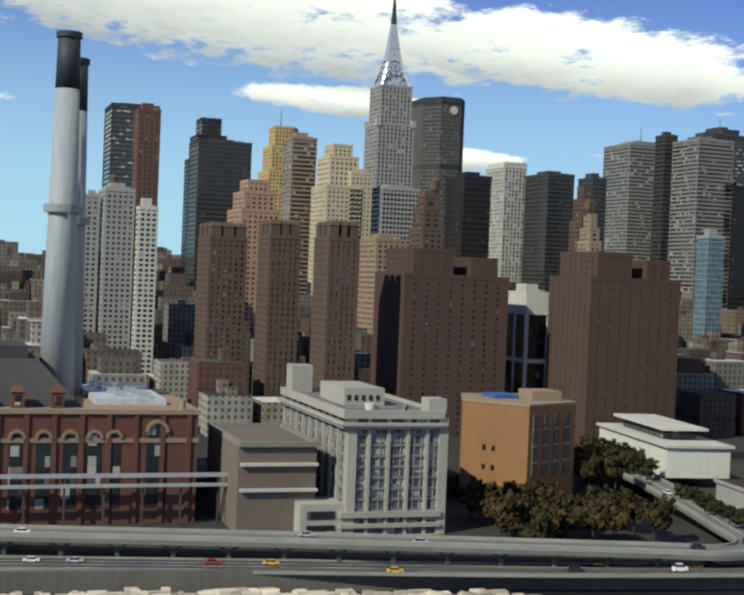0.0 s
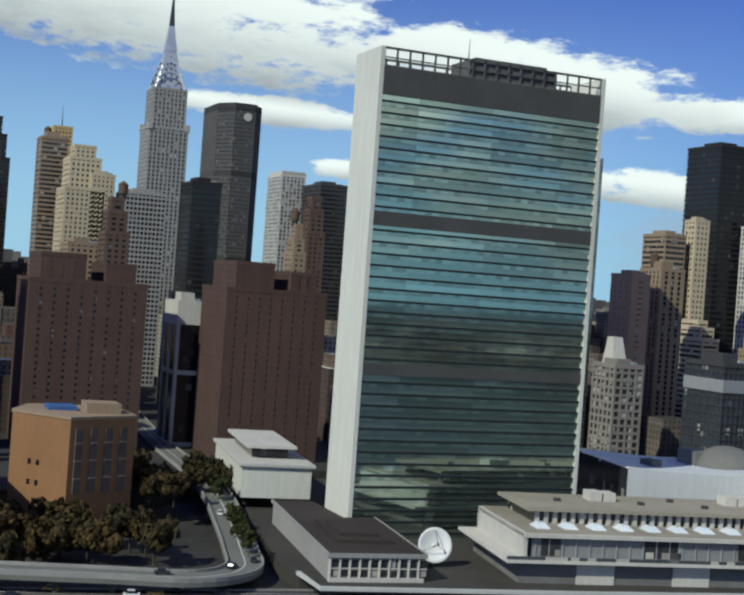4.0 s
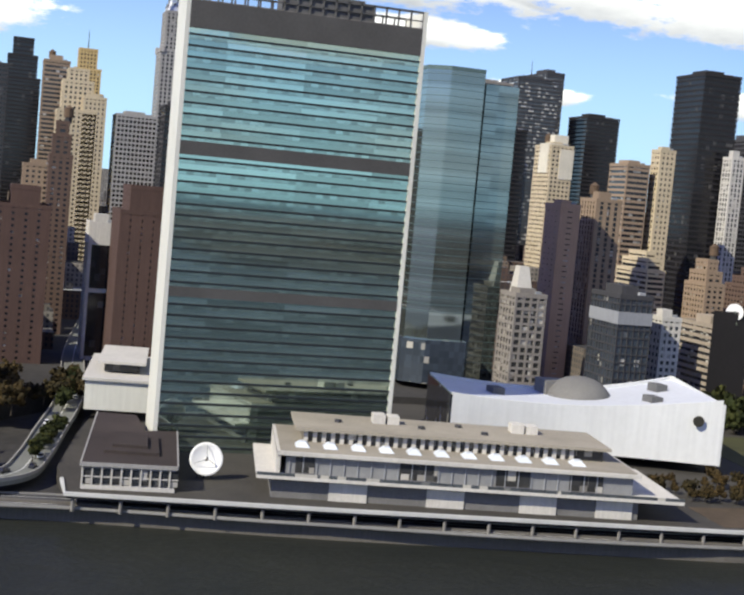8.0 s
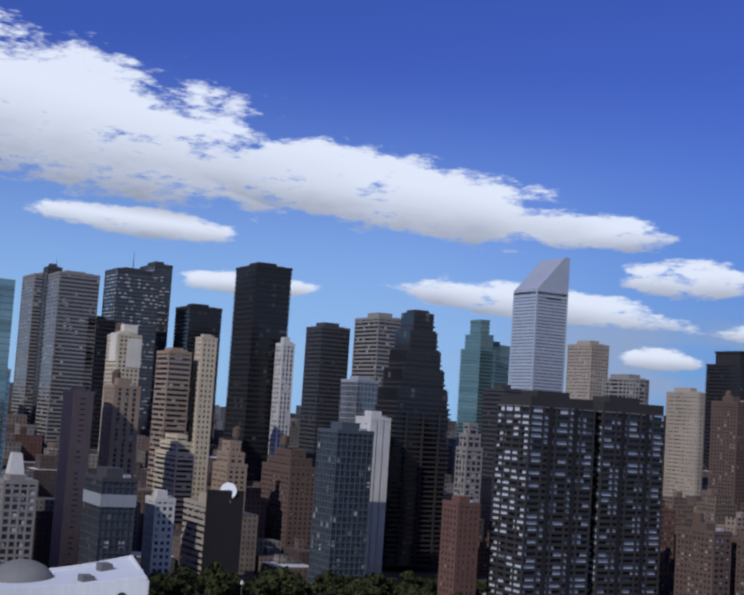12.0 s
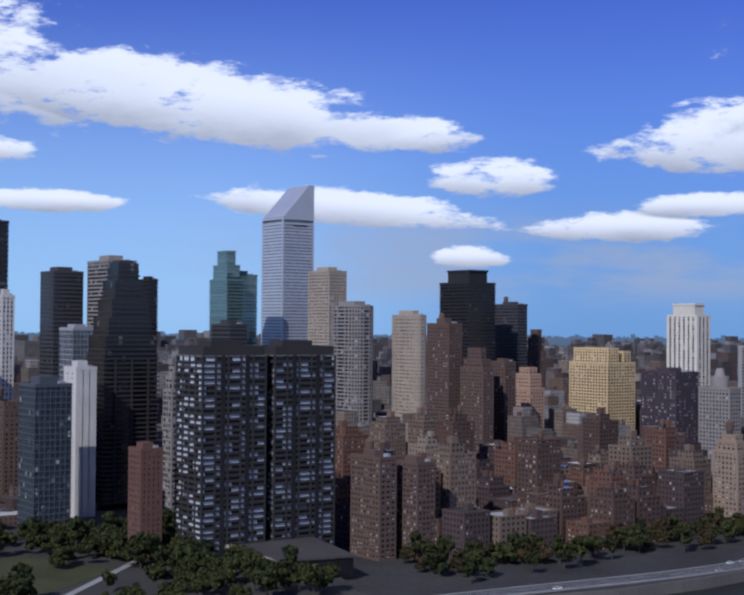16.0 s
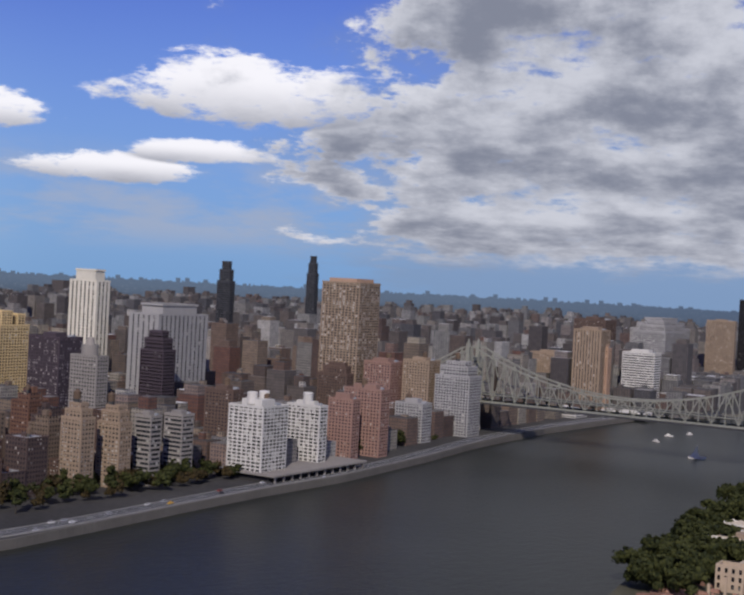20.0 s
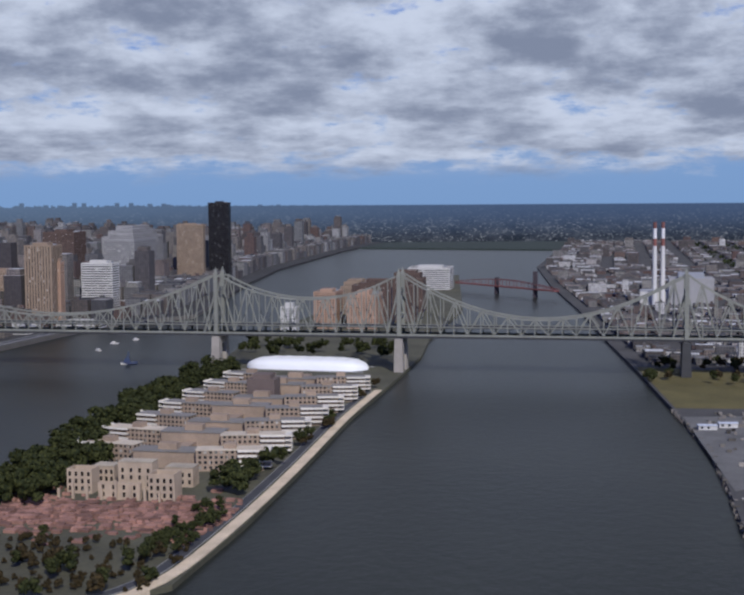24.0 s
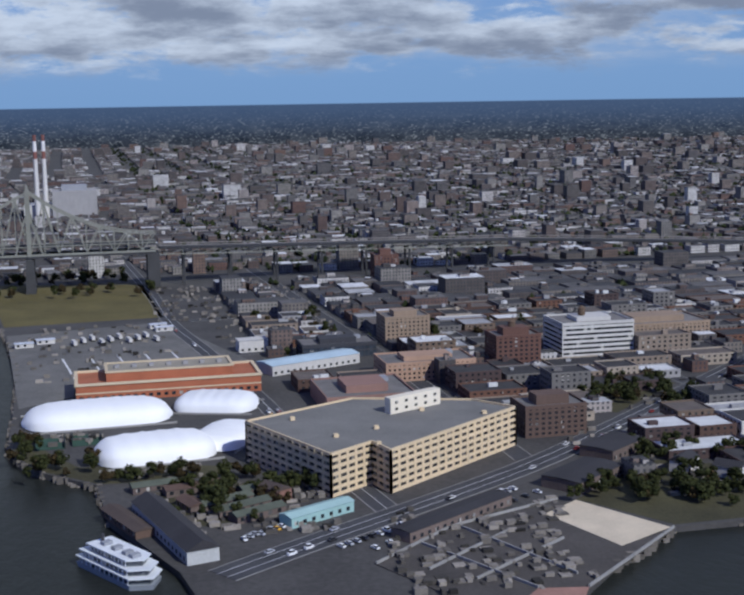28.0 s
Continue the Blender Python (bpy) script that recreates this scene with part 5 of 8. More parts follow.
def angled_glass():
    USED.append((-195, -148, 98, 156))
    root = thing("angled_glass_tower", "pale green glass tower with cut corners and sloping lower folds", "tower", (-166, 120, 16))
    g = PANE["green"]()
    poly = [(15, -9), (15, 9), (-14, 15), (-18, -12), (-2, -19), (8, -19)]
    part("glass_shaft", Shape().prism(poly, 34, 158), g, root)
    part("fold", Shape().prism([(x * 1.0, y) for x, y in poly], 22, 34, 1.0), g, root)
    part("base_shaft", Shape().prism([(19, -11), (19, 11), (-14, 17), (-20, -14), (-2, -21), (11, -21)], 0, 22), PANE["slate"](), root, "darker lower glass")
    trim = surface("green_trim", (0.09, 0.14, 0.14), rough=0.4)
    line = Shape().prism([(x * 1.008, y * 1.008) for x, y in poly], 0, 0.28).mesh("floor_line", trim)
    for i in range(34):
        part("floor_line", line, trim, root, "", (0, 0, 36 + i * 3.6))
    part("roof_rim", Shape().prism([(x * 1.01, y * 1.01) for x, y in poly], 157, 159), trim, root)
    two = thing("angled_glass_tower", "second pale green glass tower, joined behind the first", "tower", (-173, 141, 17))
    poly2 = [(14, -8), (14, 10), (-14, 12), (-16, -10)]
    part("glass_shaft", Shape().prism(poly2, 0, 152), g, two)
    line2 = Shape().prism([(x * 1.008, y * 1.008) for x, y in poly2], 0, 0.28).mesh("floor_line", trim)
    for i in range(40):
        part("floor_line", line2, trim, two, "", (0, 0, 6 + i * 3.6))


angled_glass()


def wedge_tower():
    USED.append((-218, -180, 386, 446))
    root = thing("wedge_balcony_tower", "dark balconied tower tapering to a blunt wedge top", "tower", (-199, 420, 17))
    dark = surface("wedge_wall", (0.032, 0.028, 0.027), var=0.25)
    slab = surface("balcony_slab", (0.036, 0.031, 0.030), var=0.2)
    n = 52
    for i in range(n):
        z = i * 3.1
        k = max(0.0, (z - 95) / 66)
        h = 20.5 - 14.5 * k
        if i % 4 == 0:
            z1 = min(161, z + 12.4)
            part("core", Shape().box(-15 + 7 * k, 13.6 - 7 * k, -h + 1.6 - 0.6, h - 1.4, z, z1), PANE["black"](), root)
        part("balcony", Shape().box(-15.5 + 7 * k, 15 - 7 * k, -h, h, z, z + 1.0), slab, root)
    for y in (-12, 0, 12):
        part("fin", Shape().box(13.4, 15.3, y - 0.5, y + 0.5, 0, 97), dark, root)
    part("top", Shape().prism([(-9, -7), (7, -7), (7, 7), (-9, 7)], 156, 163, 0.7), dark, root)


wedge_tower()


def twin_river_towers():
    for y0, y1 in ((370, 410), (415, 456)):
        USED.append((-28, 8, y0, y1))
        root = thing("river_twin_tower", "dark apartment tower with pale curtained windows in every bay", "tower", (-10, (y0 + y1) / 2, 12), group="twin river towers")
        w, d, h = 30, y1 - y0, 108
        mat = surface("bronze_wall", (0.035, 0.032, 0.032), var=0.2)
        glass = panes("curtain_mix", (0.018, 0.020, 0.024), (0.50, 0.53, 0.56), 0.52, (5.4, 5.4, 3.05), 0.15)
        part("window_core", Shape().box(-w / 2 + 0.7, w / 2 - 0.7, -d / 2 + 0.7, d / 2 - 0.7, 0, h - 1), glass, root, "dark glass with many pale curtains")
        band = ring(w, d, 0.8, 0, 1.35).mesh("floor_band", mat)
        for i in range(35):
            part("floor_band", band, mat, root, "", (0, 0, i * 3.05))
        for i in range(6):
            y = -d / 2 + 0.5 + (d - 1) * i / 5
            part("pier", Shape().box(w / 2 - 0.85, w / 2 + 0.05, y - 0.5, y + 0.5, 0, h), mat, root)
        for i in range(5):
            x = -w / 2 + 0.5 + (w - 1) * i / 4
            part("pier", Shape().box(x - 0.5, x + 0.5, -d / 2 - 0.05, -d / 2 + 0.85, 0, h), mat, root)
        # raised strips; a recess's shade is painted as near-black colour
        for y in (-d * 0.18, d * 0.2):
            part("recess", Shape().box(w / 2 - 0.9, w / 2 + 0.1, y - 1.3, y + 1.3, 0, h), surface("recess_dark", (0.014, 0.014, 0.015)), root, "vertical strip coloured dark as a shaded recess")
        part("roof_screen", ring(w - 2, d - 2, 1.2, h, h + 5), mat, root)
        part("roof", Shape().box(-w / 2, w / 2, -d / 2, d / 2, h - 0.6, h), surface("roof_gravel", WALL["roof"]), root)
        part("roof_house", Shape().box(-8, 6, -10, 10, h, h + 8), surface("bronze_wall", (0.035, 0.032, 0.032)), root)
    USED.append((-85, 66, 380, 462))
    pod = thing("tower_podium", "long dark podium with a pale roof edge along the lawn", "building", (-10, 420, 8))
    part("wall_shell", Shape().prism([(-74, -22), (66, -36), (76, 6), (-68, 40)], 0, 9), PANE["black"](), pod)
    part("roof_slab", Shape().prism([(-75, -23), (67, -37), (77, 7), (-69, 41)], 9, 10.0), surface("podium_roof", (0.055, 0.050, 0.048), var=0.35), pod, "dark podium roof")
    part("roof_edge", Shape().beam((-75, -24, 9.8), (67, -38, 9.8), 3.5, 1.6), wall("beige"), pod, "pale roof edge")


twin_river_towers()


# The cantilever bridge ---------------------------------------------------------
def bridge():
    Y, W, DZ = 1340.0, 24.0, 41.0
    XM, XW, XI, XQ = 70.0, 434.0, 627.0, 911.0
    XE = 1034.0
    steel = surface("bridge_steel", (0.21, 0.21, 0.175), rough=0.6, var=0.25, scale=0.2)
    deck_m = surface("bridge_deck", (0.040, 0.040, 0.042), var=0.3)
    root = thing("cantilever_bridge", "long grey-green steel truss bridge with four spired towers on stone piers", "bridge", (600, Y, 0))
    OX = 600.0
    USED.append((-75, 1036, 1320, 1360))

    def chord(x):
        """Height of the upper chord above the river."""
        spans = ((XM - 143, XM, None), (XM, XW, 0), (XW, XI, 1), (XI, XQ, 2), (XQ, XE, None))
        for i, (a, b, kind) in enumerate(spans):
            if a <= x <= b:
                u = (x - a) / (b - a)
                if i == 0:
                    return 58 + 45 * u ** 2.1
                if i == 4:
                    return 58 + 45 * (1 - u) ** 2.1
                if kind == 1:
                    v = abs(2 * u - 1)
                    return 76 + 27 * v ** 2.2
                v = abs(2 * u - 1)
                return 57 + 46 * v ** 2.0
        return DZ + 10

    part("deck", Shape().box(XM - 143 - OX, XE - OX, -W / 2 - 3, W / 2 + 3, DZ - 3.2, DZ - 1.4), deck_m, root, "dark road deck")
    part("upper_deck", Shape().box(XM - 143 - OX, XE - OX, -W / 2, W / 2, DZ + 6.6, DZ + 7.6), deck_m, root, "upper road deck")
    step = 13.4
    n = int((XE - XM + 143) / step)
    step = (XE - XM + 143) / n
    xs = [XM - 143 + i * step for i in range(n + 1)]
    for side in (-1, 1):
        y = side * W / 2
        for i, (a, b) in enumerate(zip(xs, xs[1:])):
            za, zb = chord(a), chord(b)
            part("upper_chord", Shape().beam((a - OX, y, za), (b - OX, y, zb), 1.7), steel, root)
            if i % 2 == 0:
                part("diagonal", Shape().beam((a - OX, y, za), (b - OX, y, DZ + 0.5), 1.0), steel, root)
            else:
                part("diagonal", Shape().beam((a - OX, y, DZ + 0.5), (b - OX, y, zb), 1.0), steel, root)
            part("hanger", Shape().beam((a - OX, y, DZ - 1), (a - OX, y, za), 0.9), steel, root)
        part("lower_chord", Shape().box(xs[0] - OX, xs[-1] - OX, y - 0.9, y + 0.9, DZ - 1.6, DZ + 0.6), steel, root)
        part("mid_rail", Shape().box(xs[0] - OX, xs[-1] - OX, y - 0.3, y + 0.3, DZ + 7.4, DZ + 8.4), steel, root)
    stone = surface("pier_stone", (0.30, 0.27, 0.23), var=0.25, scale=0.3)
    for x in (XM, XW, XI, XQ):
        t = part("bridge_tower", Shape().box(-2.0, 2.0, -W / 2 - 2.2, -W / 2 + 2.2, DZ - 4, 103).box(-2.0, 2.0, W / 2 - 2.2, W / 2 + 2.2, DZ - 4, 103), steel, root, "steel lattice tower", (x - OX, 0, 0))
        part("portal_beam", Shape().box(-1.6, 1.6, -W / 2, W / 2, 84, 88), steel, t)
        part("portal_beam", Shape().box(-1.6, 1.6, -W / 2, W / 2, 58, 61), steel, t)
        part("portal_brace", Shape().beam((0, -W / 2, 61), (0, W / 2, 84), 1.2).beam((0, W / 2, 61), (0, -W / 2, 84), 1.2), steel, t)
        for side in (-1, 1):
            part("finial", Shape().prism([(-1.6, -1.6), (1.6, -1.6), (1.6, 1.6), (-1.6, 1.6)], 103, 109, 0.08), steel, t, "pointed spire", (0, side * W / 2, 0))
            part("splay_leg", Shape().beam((-13, side * W / 2, DZ), (0, side * W / 2, 86), 1.5).beam((13, side * W / 2, DZ), (0, side * W / 2, 86), 1.5), steel, t)
        if x == XQ:
            pm = surface("dark_pier", (0.05, 0.05, 0.05))
        else:
            pm = stone
        for side in (-1, 1):
            part("pier", Shape().prism([(-5, -6), (5, -6), (5, 6), (-5, 6)], -2, DZ - 4, 0.78), pm, root, "tapered stone pier", (x - OX, side * (W / 2), 0))
        part("pier_arch", Shape().box(-3, 3, -W / 2 + 4, W / 2 - 4, DZ - 12, DZ - 5), pm, root, "", (x - OX, 0, 0))
    part("anchor_pier", Shape().box(-9, 3, -W / 2 - 4, W / 2 + 4, 2, DZ - 3), surface("dark_pier", (0.05, 0.05, 0.05)), root, "dark masonry anchor pier", (XE - OX, 0, 0))
    app = thing("approach_viaduct", "long dark truss viaduct carrying the bridge road inland", "viaduct", (1037, Y + 4, 3))
    part("deck", Shape().beam((0, 0, 39), (380, 20, 30), W, 2.0).beam((380, 20, 30), (900, -60, 12), W, 2.0), deck_m, app)
    for i in range(24):
        x = 8 + i * 16
        z = 38 - 9 * x / 380
        for side in (-11, 11):
            part("truss_post", Shape().beam((x, side + x * 0.053, z - 6), (x, side + x * 0.053, z + 2.6), 0.6), steel, app)
            part("truss_brace", Shape().beam((x, side + x * 0.053, z - 6), (x + 16, side + x * 0.053, z - 0.6), 0.5), steel, app)
    for side in (-11, 11):
        part("lower_chord", Shape().beam((0, side, 33), (380, side + 20, 24), 0.9), steel, app)
        part("rail", Shape().beam((0, side, 42), (380, side + 20, 33), 0.7).beam((380, side + 20, 33), (900, side - 60, 15), 0.7), wall("concrete"), app)
    for i in range(8):
        x = 25 + i * 48
        z = 33 - 9 * x / 380
        part("bent", Shape().box(x - 1, x + 1, -11 + x * 0.053, -8.6 + x * 0.053, 0, z).box(x - 1, x + 1, 8.6 + x * 0.053, 11 + x * 0.053, 0, z).box(x - 1, x + 1, -11 + x * 0.053, 11 + x * 0.053, z - 2, z), surface("dark_pier", (0.05, 0.05, 0.05)), app)
    USED.append((1034, 1960, 1310, 1395))


bridge()

# Roads, banks, trees, vehicles ------------------------------------------------
def ribbon(pts, width, thick=0.6):
    """A flat strip of road along (x, y, z) points."""
    s, n = Shape(), len(pts)
    for i, p in enumerate(pts):
        a, b = Vector(pts[max(0, i - 1)][:2]), Vector(pts[min(n - 1, i + 1)][:2])
        d = (b - a).normalized()
        o = Vector((-d.y, d.x)) * width / 2
        for dz in (0, -thick):
            s.v += [(p[0] + o.x, p[1] + o.y, p[2] + dz), (p[0] - o.x, p[1] - o.y, p[2] + dz)]
    for i in range(n - 1):
        a, b = 4 * i, 4 * i + 4
        s.f += [(a, a + 1, b + 1, b), (a + 2, b + 2, b + 3, a + 3), (a, b, b + 2, a + 2), (a + 1, a + 3, b + 3, b + 1)]
    s.f += [(0, 2, 3, 1), (4 * n - 4, 4 * n - 3, 4 * n - 1, 4 * n - 2)]
    return s


def shifted(pts, off, dz=0.0):
    out, n = [], len(pts)
    for i, p in enumerate(pts):
        a, b = Vector(pts[max(0, i - 1)][:2]), Vector(pts[min(n - 1, i + 1)][:2])
        d = (b - a).normalized()
        out.append((p[0] - d.y * off, p[1] + d.x * off, p[2] + dz))
    return out


def smooth_line(pts, steps=6):
    """Points along a smooth curve through pts."""
    out = []
    for i in range(len(pts) - 1):
        p0, p1, p2, p3 = (Vector(pts[min(max(k, 0), len(pts) - 1)]) for k in (i - 1, i, i + 1, i + 2))
        for k in range(steps):
            t = k / steps
            v = 0.5 * (2 * p1 + (p2 - p0) * t + (2 * p0 - 5 * p1 + 4 * p2 - p3) * t * t + (3 * p1 - p0 - 3 * p2 + p3) * t ** 3)
            out.append(tuple(v))
    return out + [tuple(pts[-1])]


ASPHALT = surface("asphalt", WALL["asphalt"], var=0.35, scale=0.3)
KERB = surface("pale_concrete", (0.27, 0.262, 0.245), var=0.25, scale=0.4)
PAINT = surface("road_paint", (0.62, 0.62, 0.60), var=0.2, scale=1.0)


def road(name, pts, width, label, rail=0.0, lines=1, mat=None, thick=0.6):
    r = tagged(part(name, ribbon(pts, width, thick), mat or ASPHALT, None), label, "road", kind="structure")
    for side in (-1, 1):
        e = shifted(pts, side * (width / 2 - 0.2), 0.02 + rail)
        part("kerb", ribbon(e, 0.5, 0.35 + rail), KERB, r)
    for i in range(lines):
        off = (i + 1) * width / (lines + 1) - width / 2
        part("lane_line", ribbon(shifted(pts, off, 0.015), 0.3, 0.01), PAINT, r)
    return r


VIA = smooth_line([(-40, -560, 11), (-10, -400, 11), (14, -305, 11), (35, -221, 11), (56, -135, 10.5), (61, -108, 10), (50, -91, 9.6), (25, -84, 10), (-13, -77, 12), (-60, -69, 13.4), (-113, -64, 13.6), (-240, -55, 13.6), (-500, -24, 13.6), (-900, 30, 13.6)])
for k in range(14):
    USED.append((-150 - 55 * (k + 1), -150 - 55 * k, -72 + 7.2 * k, -50 + 7.2 * k))
via = road("viaduct_road", VIA, 11, "raised concrete river road curving up into the cross street", rail=0.9, mat=surface("worn_concrete", (0.15, 0.155, 0.14), var=0.25, scale=0.3), thick=1.6)
COLUMN = surface("viaduct_steel", (0.10, 0.12, 0.10), var=0.3)
for i in range(18):
    k = i / 17
    x, y = -5 + 63 * k, -385 + 255 * k
    x = np.interp(y, [-400, -305, -221, -135], [-10, 14, 35, 56]) + 2.5
    c = thing("viaduct_column", "forked steel viaduct column beside the river road", "column", (x, y, 3.8), group="viaduct columns")
    part("post", Shape().box(-0.5, 0.5, -0.6, 0.6, 0, 3.6), COLUMN, c)
    part("fork", Shape().beam((0, 0, 3.4), (0, -3.6, 5.6), 0.6).beam((0, 0, 3.4), (0, 3.6, 5.6), 0.6), COLUMN, c)
LOW = [(-25, -560, 4.3), (10, -400, 4.3), (28, -305, 4.3), (44, -225, 4.3), (56, -165, 4.3), (64, -110, 4.3), (68, -70, 4.3), (82, 0, 4.3), (101, 120, 4.3), (112, 320, 4.6), (132, 460, 5.3), (150, 590, 5.3), (149, 700, 5.3), (145, 835, 5.3), (146, 985, 5.3), (129, 1150, 5.3), (114, 1270, 5.3), (106, 1450, 5.3), (114, 1620, 5.3), (122, 1740, 5.3)]
for i, p in enumerate(LOW):
    if p[2] < 4.5:
        LOW[i] = (p[0], p[1], 5.2)
road("river_road", smooth_line(LOW), 15, "grey river highway along the sea wall", rail=0.5, lines=3)
wall_pts = [(x, y, 6.0) for x, y in SHORE[:-4]]
part("sea_wall", ribbon(shifted(wall_pts, 0.4), 1.4, 8.5), surface("sea_wall_stone", (0.125, 0.115, 0.10), var=0.3, scale=0.3, streak=0.4), None)
tagged(bpy.data.objects["sea_wall"], "grey stone sea wall along the river", "wall", kind="structure")

# broken pale quay in front of the sea wall
rng = random.Random(3)
quay = [(58, -420, 1.2), (62, -272, 1.2), (72, -223, 1.2), (80, -175, 1.2)]
tagged(part("old_quay", ribbon(shifted(quay, 5), 17, 3), surface("quay_stone", (0.26, 0.23, 0.19), var=0.3), None), "crumbling pale concrete quay at the water", "quay", kind="structure")
lumps = []
for i in range(420):
    y = rng.uniform(-420, -174)
    x = np.interp(y, [-420, -272, -223, -175], [58, 62, 72, 80]) - rng.uniform(0, 14)
    a, b = rng.uniform(0.5, 2.2), rng.uniform(0.5, 2.6)
    lumps.append((x - a, x + a, y - b, y + b, 1, 1.4 + rng.uniform(0.2, 1.3)))
stuff_boxes = lambda name, boxes, mat, label, cat: stuff(name, boxes, mat, label, cat)


def leaf_material(name, a, b):
    m = bpy.data.materials.new(name)
    m.use_nodes = True
    k = Nodes(m.node_tree)
    bs = m.node_tree.nodes["Principled BSDF"]
    g = k.add("ShaderNodeNewGeometry")
    col = k.ramp(g.outputs["Random Per Island"], (0.1, a), (0.9, b))
    tone = k.ramp(k.add("ShaderNodeObjectInfo").outputs["Random"], (0, (0.7, 0.75, 0.7)), (1, (1.25, 1.1, 0.95)))
    k.link(k.mix(1.0, col, tone, "MULTIPLY"), bs.inputs["Base Color"])
    bs.inputs["Roughness"].default_value = 0.8
    bs.inputs["Specular IOR Level"].default_value = 0.15
    return m


LEAF = leaf_material("green_leaves", (0.013, 0.019, 0.007), (0.042, 0.050, 0.016))
RUST = leaf_material("autumn_leaves", (0.022, 0.019, 0.010), (0.062, 0.045, 0.019))
BARK = surface("bark", (0.055, 0.045, 0.035), var=0.4, scale=2)


def tree_model(name, label, h, r, leaves, mat, seed):
    rg = random.Random(seed)
    root = thing(name, label, "tree", (0, 0, -500))
    t = Shape().tube(0, 0, h * 0.030, 0, h * 0.55, 7, h * 0.014)
    for i in range(5):
        a = i * 1.3 + rg.random()
        z = h * rg.uniform(0.3, 0.5)
        t.beam((0, 0, z), (math.cos(a) * r * 0.6, math.sin(a) * r * 0.6, z + h * rg.uniform(0.15, 0.3)), h * 0.014)
    part("trunk", t, BARK, root)
    c = Shape()
    hubs = [(rg.uniform(-0.55, 0.55) * r, rg.uniform(-0.55, 0.55) * r, h * rg.uniform(0.45, 0.88), r * rg.uniform(0.32, 0.55)) for _ in range(9)]
    for _ in range(leaves):
        x, y, z, q = rg.choice(hubs)
        d = Vector((rg.gauss(0, 1), rg.gauss(0, 1), rg.gauss(0, 0.8))).normalized() * q * rg.uniform(0.6, 1.05)
        p = Vector((x, y, z)) + d
        u = Vector((rg.gauss(0, 1), rg.gauss(0, 1), rg.gauss(0, 1))).normalized()
        v = u.cross(d.normalized() + Vector((0.01, 0.02, 0.03))).normalized()
        s = rg.uniform(0.45, 1.0) * r * 0.17
        u, v = u * s, v * s
        n = len(c.v)
        w = d.normalized() * s * 0.5
        c.v += [tuple(p - u - v), tuple(p + u - v), tuple(p + u + v), tuple(p - u + v), tuple(p + w)]
        c.f += [(n, n + 1, n + 4), (n + 1, n + 2, n + 4), (n + 2, n + 3, n + 4), (n + 3, n, n + 4)]
    part("crown", c, mat, root)
    return root


TREES = [tree_model("tree", "dark green leafy park tree", 13, 5.5, 330, LEAF, 1), tree_model("tree", "dense green broad-crowned tree", 11, 6, 330, LEAF, 2), tree_model("tree", "tall narrow dark green tree", 15, 4.6, 300, LEAF, 3)]
RUSTY = [tree_model("tree", "brown autumn tree with thinning leaves", 12, 5.5, 280, RUST, 4), tree_model("tree", "rust-green autumn tree with sparse crown", 10, 5, 280, RUST, 5)]
placed = set()


MORE = []


def plant(models, spots, z, size=1.0, group=""):
    """Trees at the given spots; past the first few hundred they join one wood."""
    for i, (x, y) in enumerate(spots):
        rg = random.Random(int(x * 31 + y * 17))
        m = models[rg.randrange(len(models))]
        pose_m = Matrix.LocRotScale((x, y, z), Euler((0, 0, rg.uniform(0, 6.3))), None)
        s = size * rg.uniform(0.75, 1.25)
        if m.name not in placed:
            placed.add(m.name)
            m.matrix_basis = pose_m
            o = m
        elif len(placed) > 290:
            MORE.append((m, x, y, z, s, rg.uniform(0, 6.3)))
            continue
        else:
            o = copy_thing(m, pose_m)
            placed.add(o.name)
        o.scale = (s, s, s * rg.uniform(0.9, 1.1))
        if group:
            o["group"] = group


def scatter(x0, x1, y0, y1, n, seed):
    rg = random.Random(seed)
    return [(rg.uniform(x0, x1), rg.uniform(y0, y1)) for _ in range(n)]


# United glass slab: terrace, lawn, gardens
TERRACE = [(-62, -60), (40, -77), (58, -76), (72, 2), (90, 130), (104, 330), (108, 400), (-95, 470), (-118, 340), (-118, -45)]
PAVING = surface("terrace_paving", (0.050, 0.046, 0.040), var=0.4, scale=0.2)
tagged(part("terrace_ground", Shape().prism(TERRACE, -2, 10), PAVING, None), "paved terrace above the river road", "ground", kind="structure")
edge = [(58, -76.5, 10.6), (77, -76.5, 10.6), (90, 2, 10.6), (108, 130, 10.6), (122, 330, 10.6), (126, 398, 10.6)]
deck = tagged(part("terrace_deck", Shape().prism([(58, -76), (77, -76), (90, 2), (108, 130), (122, 330), (126, 398), (108, 398), (104, 330), (90, 130), (72, 2)], 8.7, 9.99), PAVING, None), "terrace deck carried over the river road", "ground", kind="structure")
tagged(part("terrace_edge", ribbon(edge, 1.2, 1.1), surface("parapet_white", (0.50, 0.50, 0.48), var=0.2, scale=0.4), None), "long pale parapet along the terrace edge", "wall", kind="structure")
for i in range(34):
    y = -74 + i * 13.9
    x = np.interp(y, [-80, 2, 130, 330, 398], [76, 90, 108, 122, 126]) - 0.9
    c = thing("terrace_column", "round concrete column under the terrace deck", "column", (x, y, 4.6), group="terrace columns")
    part("shaft", Shape().tube(0, 0, 0.55, 0, 4.2, 10), surface("column_concrete", (0.20, 0.19, 0.175)), c)
